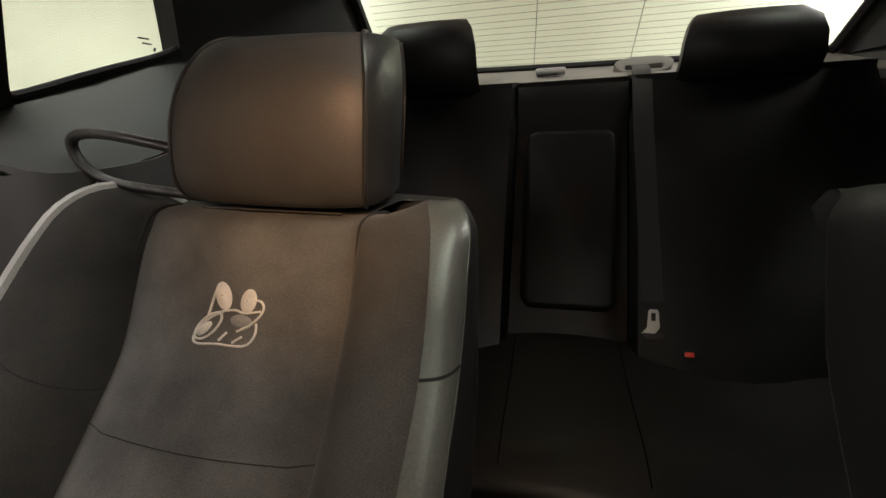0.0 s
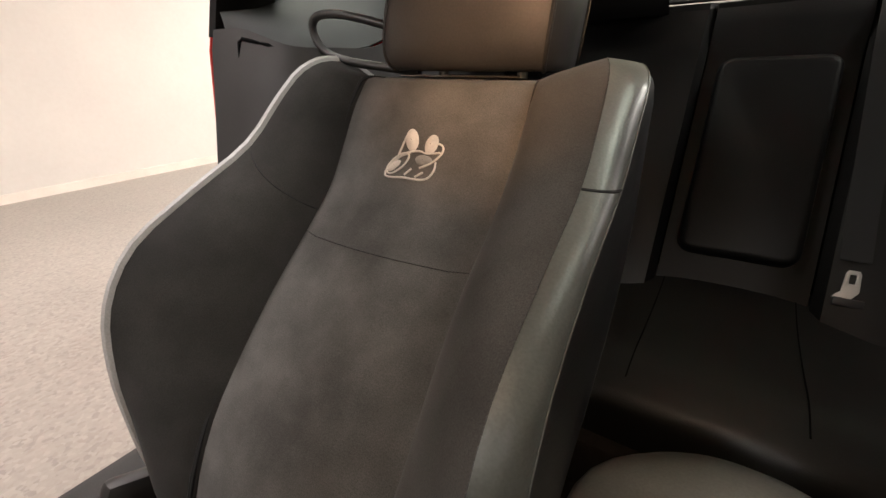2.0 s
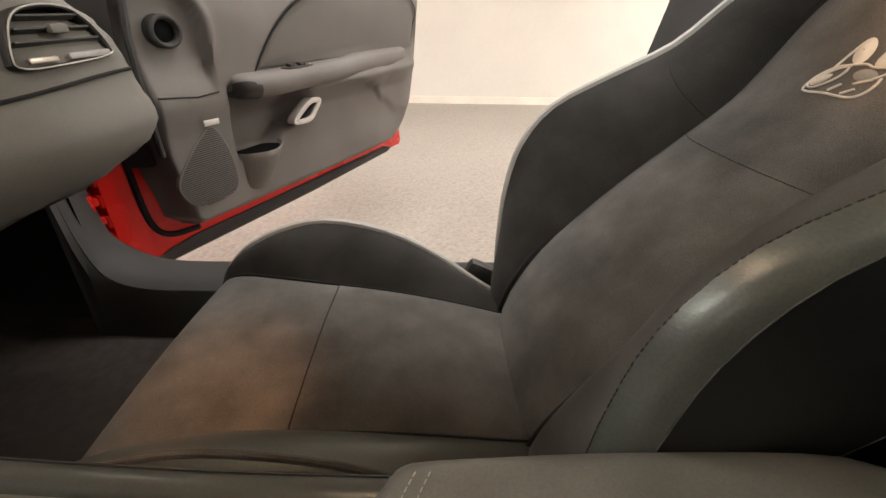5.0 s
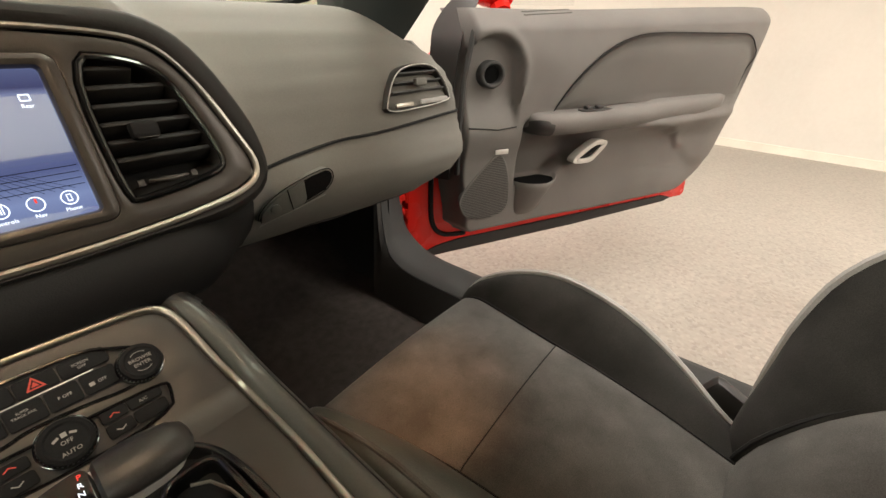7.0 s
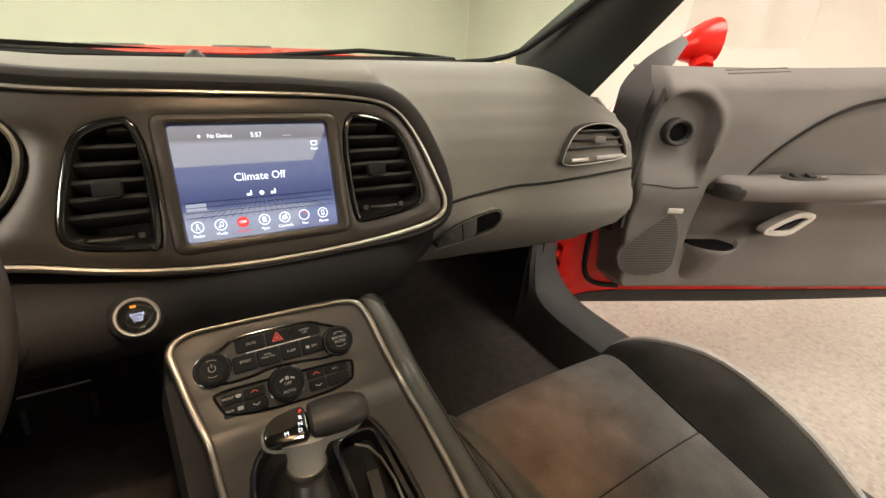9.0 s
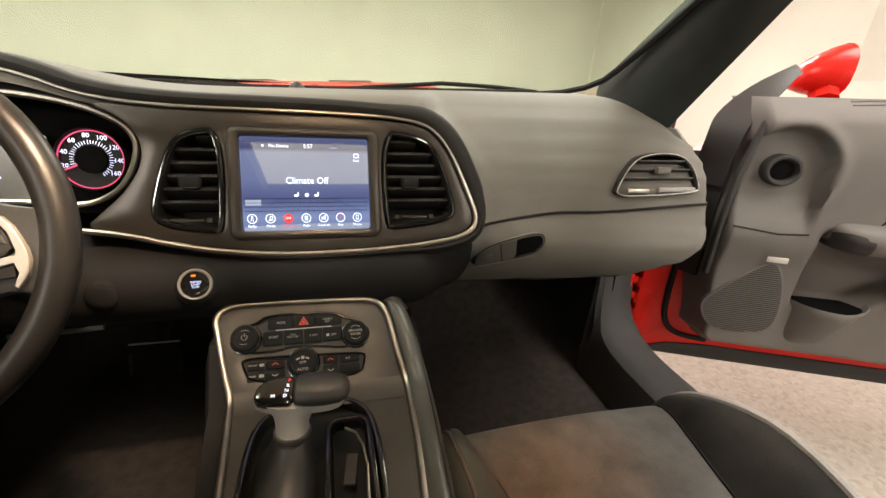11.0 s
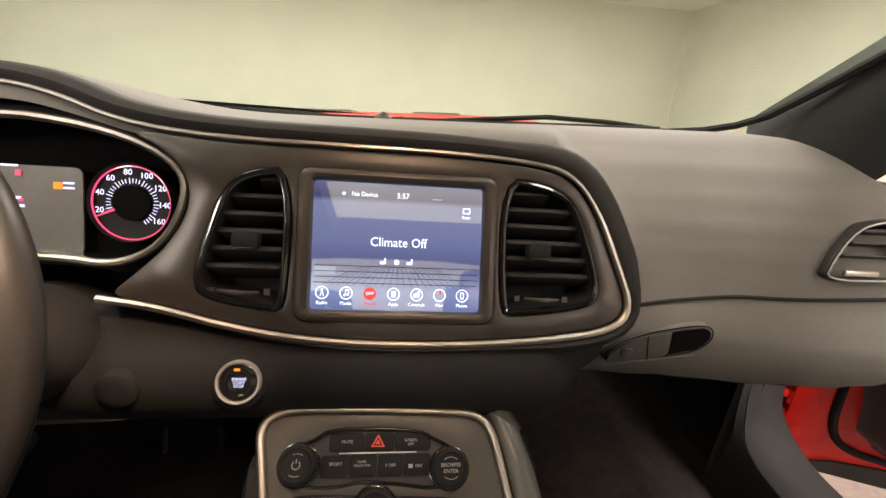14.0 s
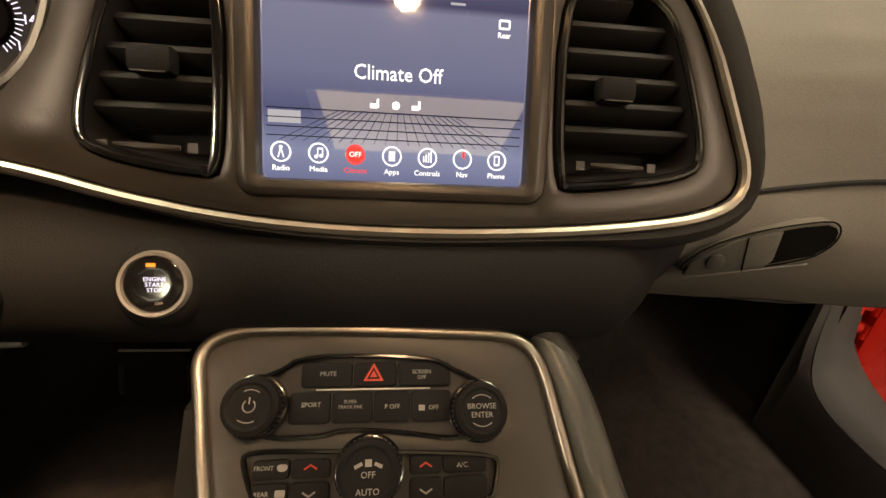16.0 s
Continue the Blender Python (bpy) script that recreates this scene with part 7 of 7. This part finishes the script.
part("airbag_cover", loft(hub, ring=True, caps=True), HUB, sw, "dark grained airbag cover")
for s in (1, -1):
    def mir2(pts):
        return [(s * x, y) for x, y in pts] if s == 1 else [(s * x, y) for x, y in reversed(pts)]
    spk = part("spoke", plate(at(SW, 0, 0, 0.008), mir2(rounded([(0.062, -0.050), (0.066, 0.046), (0.100, 0.038), (0.140, 0.029), (0.158, 0.030), (0.160, -0.020), (0.150, -0.052), (0.139, -0.038), (0.100, -0.046), (0.088, -0.056)], 1)), 0.022, 0.005), LEATHER, sw, "black spoke")
    part("spoke_trim", plate(at(SW, 0, 0, 0.0135), mir2([(0.0856, 0.0232), (0.1074, 0.0245), (0.1200, 0.0238), (0.1270, 0.0215), (0.1340, 0.0140), (0.1389, 0.0049), (0.1435, -0.005), (0.1455, -0.014), (0.1441, -0.0252), (0.138, -0.0365), (0.1355, -0.0345), (0.1385, -0.024), (0.1352, -0.0165), (0.1192, -0.0208), (0.1040, -0.0250), (0.0975, -0.0320), (0.0958, -0.0460), (0.0894, -0.0470), (0.0864, -0.0195), (0.1122, -0.0150), (0.1360, -0.0100), (0.1365, -0.0060), (0.1312, 0.0084), (0.1260, 0.0155), (0.1195, 0.0195), (0.1076, 0.0216), (0.0858, 0.0208)]), 0.010, 0.0008, seg=1), SPOKE, spk, "satin silver spoke trim")
    part("switch_pad", plate(at(SW, 0, 0, 0.0120), mir2(rounded([(0.0835, 0.0210), (0.1076, 0.0210), (0.1205, 0.0185), (0.1300, 0.0080), (0.1345, -0.0085), (0.1110, -0.0150), (0.0850, -0.0190)], 1)), 0.008, 0.001), PLASTIC, spk, "black switch pad")
    for k, outline in enumerate(([(0.093, 0.0125), (0.097, 0.0190), (0.117, 0.0185), (0.122, 0.0125)], [(0.0865, -0.006), (0.0865, 0.010), (0.0960, 0.0085), (0.0960, -0.0035)], [(0.0985, -0.0015), (0.0985, 0.0105), (0.1100, 0.0105), (0.1170, 0.0045), (0.1100, -0.0015)], [(0.1180, 0.0000), (0.1185, 0.0100), (0.1265, 0.0090), (0.1310, -0.0005)], [(0.0945, -0.0145), (0.0980, -0.0040), (0.1200, -0.0030), (0.1260, -0.0085)])):
        part("button", plate(at(SW, 0, 0, 0.0135), mir2(outline), 0.003, 0.0006, seg=1), PLASTIC, spk)
        cx, cy = sum(p[0] for p in outline) / len(outline), sum(p[1] for p in outline) / len(outline)
        part("button_mark", box(at(SW, s * cx, cy, 0.0137), 0.0070 if k != 2 else 0.0045, 0.0016, 0.0004), MARK, spk, smooth=False)
    for k in range(3):
        part("lower_switch", plate(at(SW, 0, 0, 0.0115), mir2([(0.0985 + 0.0125 * k, -0.0330 + 0.002 * k), (0.1010 + 0.0120 * k, -0.0250 + 0.0028 * k), (0.1115 + 0.0120 * k, -0.0222 + 0.0028 * k), (0.1100 + 0.0125 * k, -0.0322 + 0.002 * k)]), 0.006, 0.001, seg=1), VENT, spk, "dark lower switch")
low = part("lower_spoke", plate(at(SW, 0, 0, 0.004), rounded([(-0.045, -0.07), (0.045, -0.07), (0.062, -0.150), (0.040, -0.160), (-0.040, -0.160), (-0.062, -0.150)], 2), 0.016, 0.004, holes=[rounded([(-0.025, -0.090), (0.025, -0.090), (0.035, -0.140), (-0.035, -0.140)], 1)]), SPOKE, sw, "satin silver lower spoke")
part("column_shroud", loft([[at(SW, rx * math.cos(a), ry * math.sin(a) - 0.02, h).translation for a in [2 * math.pi * k / 20 for k in range(20)]] for rx, ry, h in ((0.055, 0.045, -0.02), (0.062, 0.05, -0.06), (0.07, 0.055, -0.16), (0.075, 0.06, -0.26))], ring=True, caps=True), PLASTIC, sw, "black column shroud")
part("stalk", sweep([at(SW, 0.05, -0.03, -0.06).translation, at(SW, 0.10, -0.045, -0.056).translation, at(SW, 0.132, -0.055, -0.052).translation], [0.008, 0.007, 0.009], 10), REAR_TRIM, sw, "black column stalk")

# ---- pedals and mats ----
ped = thing("brake_pedal", (-0.303, 0.86, 0.44), "black rubber brake pedal with bright edge", "pedal")
MP = basis((-0.303, 0.832, 0.480), (1, 0, 0), (0, -0.95, 0.31))
part("pad", plate(MP, rounded([(-0.046, 0.036), (0.046, 0.036), (0.040, -0.036), (-0.042, -0.036)], 1), 0.014, 0.003), RUBBER, ped)
part("pad_edge", box(at(MP, 0, 0.0355, 0.001), 0.086, 0.003, 0.004, 0.001), SILVER, ped, "bright upper edge")
for s in (1, -1):
    part("pad_rim", box(at(MP, s * 0.041, -0.003, 0.0015), 0.007, 0.040, 0.003, 0.001), SILL_PLASTIC, ped, "pale worn side of the pad")
part("pedal_arm", sweep([(-0.303, 0.845, 0.485), (-0.306, 0.93, 0.52), (-0.31, 1.06, 0.62), (-0.31, 1.34, 0.72)], 0.012, 8), PLASTIC, ped)
acc = thing("accelerator_pedal", (-0.225, 1.0, 0.26), "narrow black accelerator pedal", "pedal")
part("pad", box(pose(-0.225, 1.02, 0.345, 58), 0.055, 0.16, 0.014, 0.005), RUBBER, acc)
for cx, nm in ((0.46, "passenger"), (-0.42, "driver")):
    mat_ob = thing("floor_mat", (cx, 0.9, 0.25), "black carpet floor mat in the %s footwell" % nm, "floor mat", "floor mats")
    rows = []
    # the driver's mat is cut off where the dash shadow begins
    for y, z in ((0.62, 0.262), (0.80, 0.258), (1.02, 0.268), (1.10, 0.300), (1.18, 0.345)) if cx > 0 else ((0.58, 0.262), (0.70, 0.259), (0.82, 0.259), (0.92, 0.262)):
        rows.append([(cx + w * u, y, z + (0.0 if abs(u) < 1 else -0.004)) for u, w in ((-1, 0.235), (-0.95, 0.235), (-0.5, 0.235), (0, 0.235), (0.5, 0.235), (0.95, 0.235), (1, 0.235))])
    part("carpet", thick(loft(rows), 0.006), CARPET if cx > 0 else LIT_PILE, mat_ob, "carpet pile")
    part("binding", sweep([r[-1] for r in rows] + [r[0] for r in reversed(rows)], 0.004, 6, closed=True), RUBBER, mat_ob, "bound mat edge")
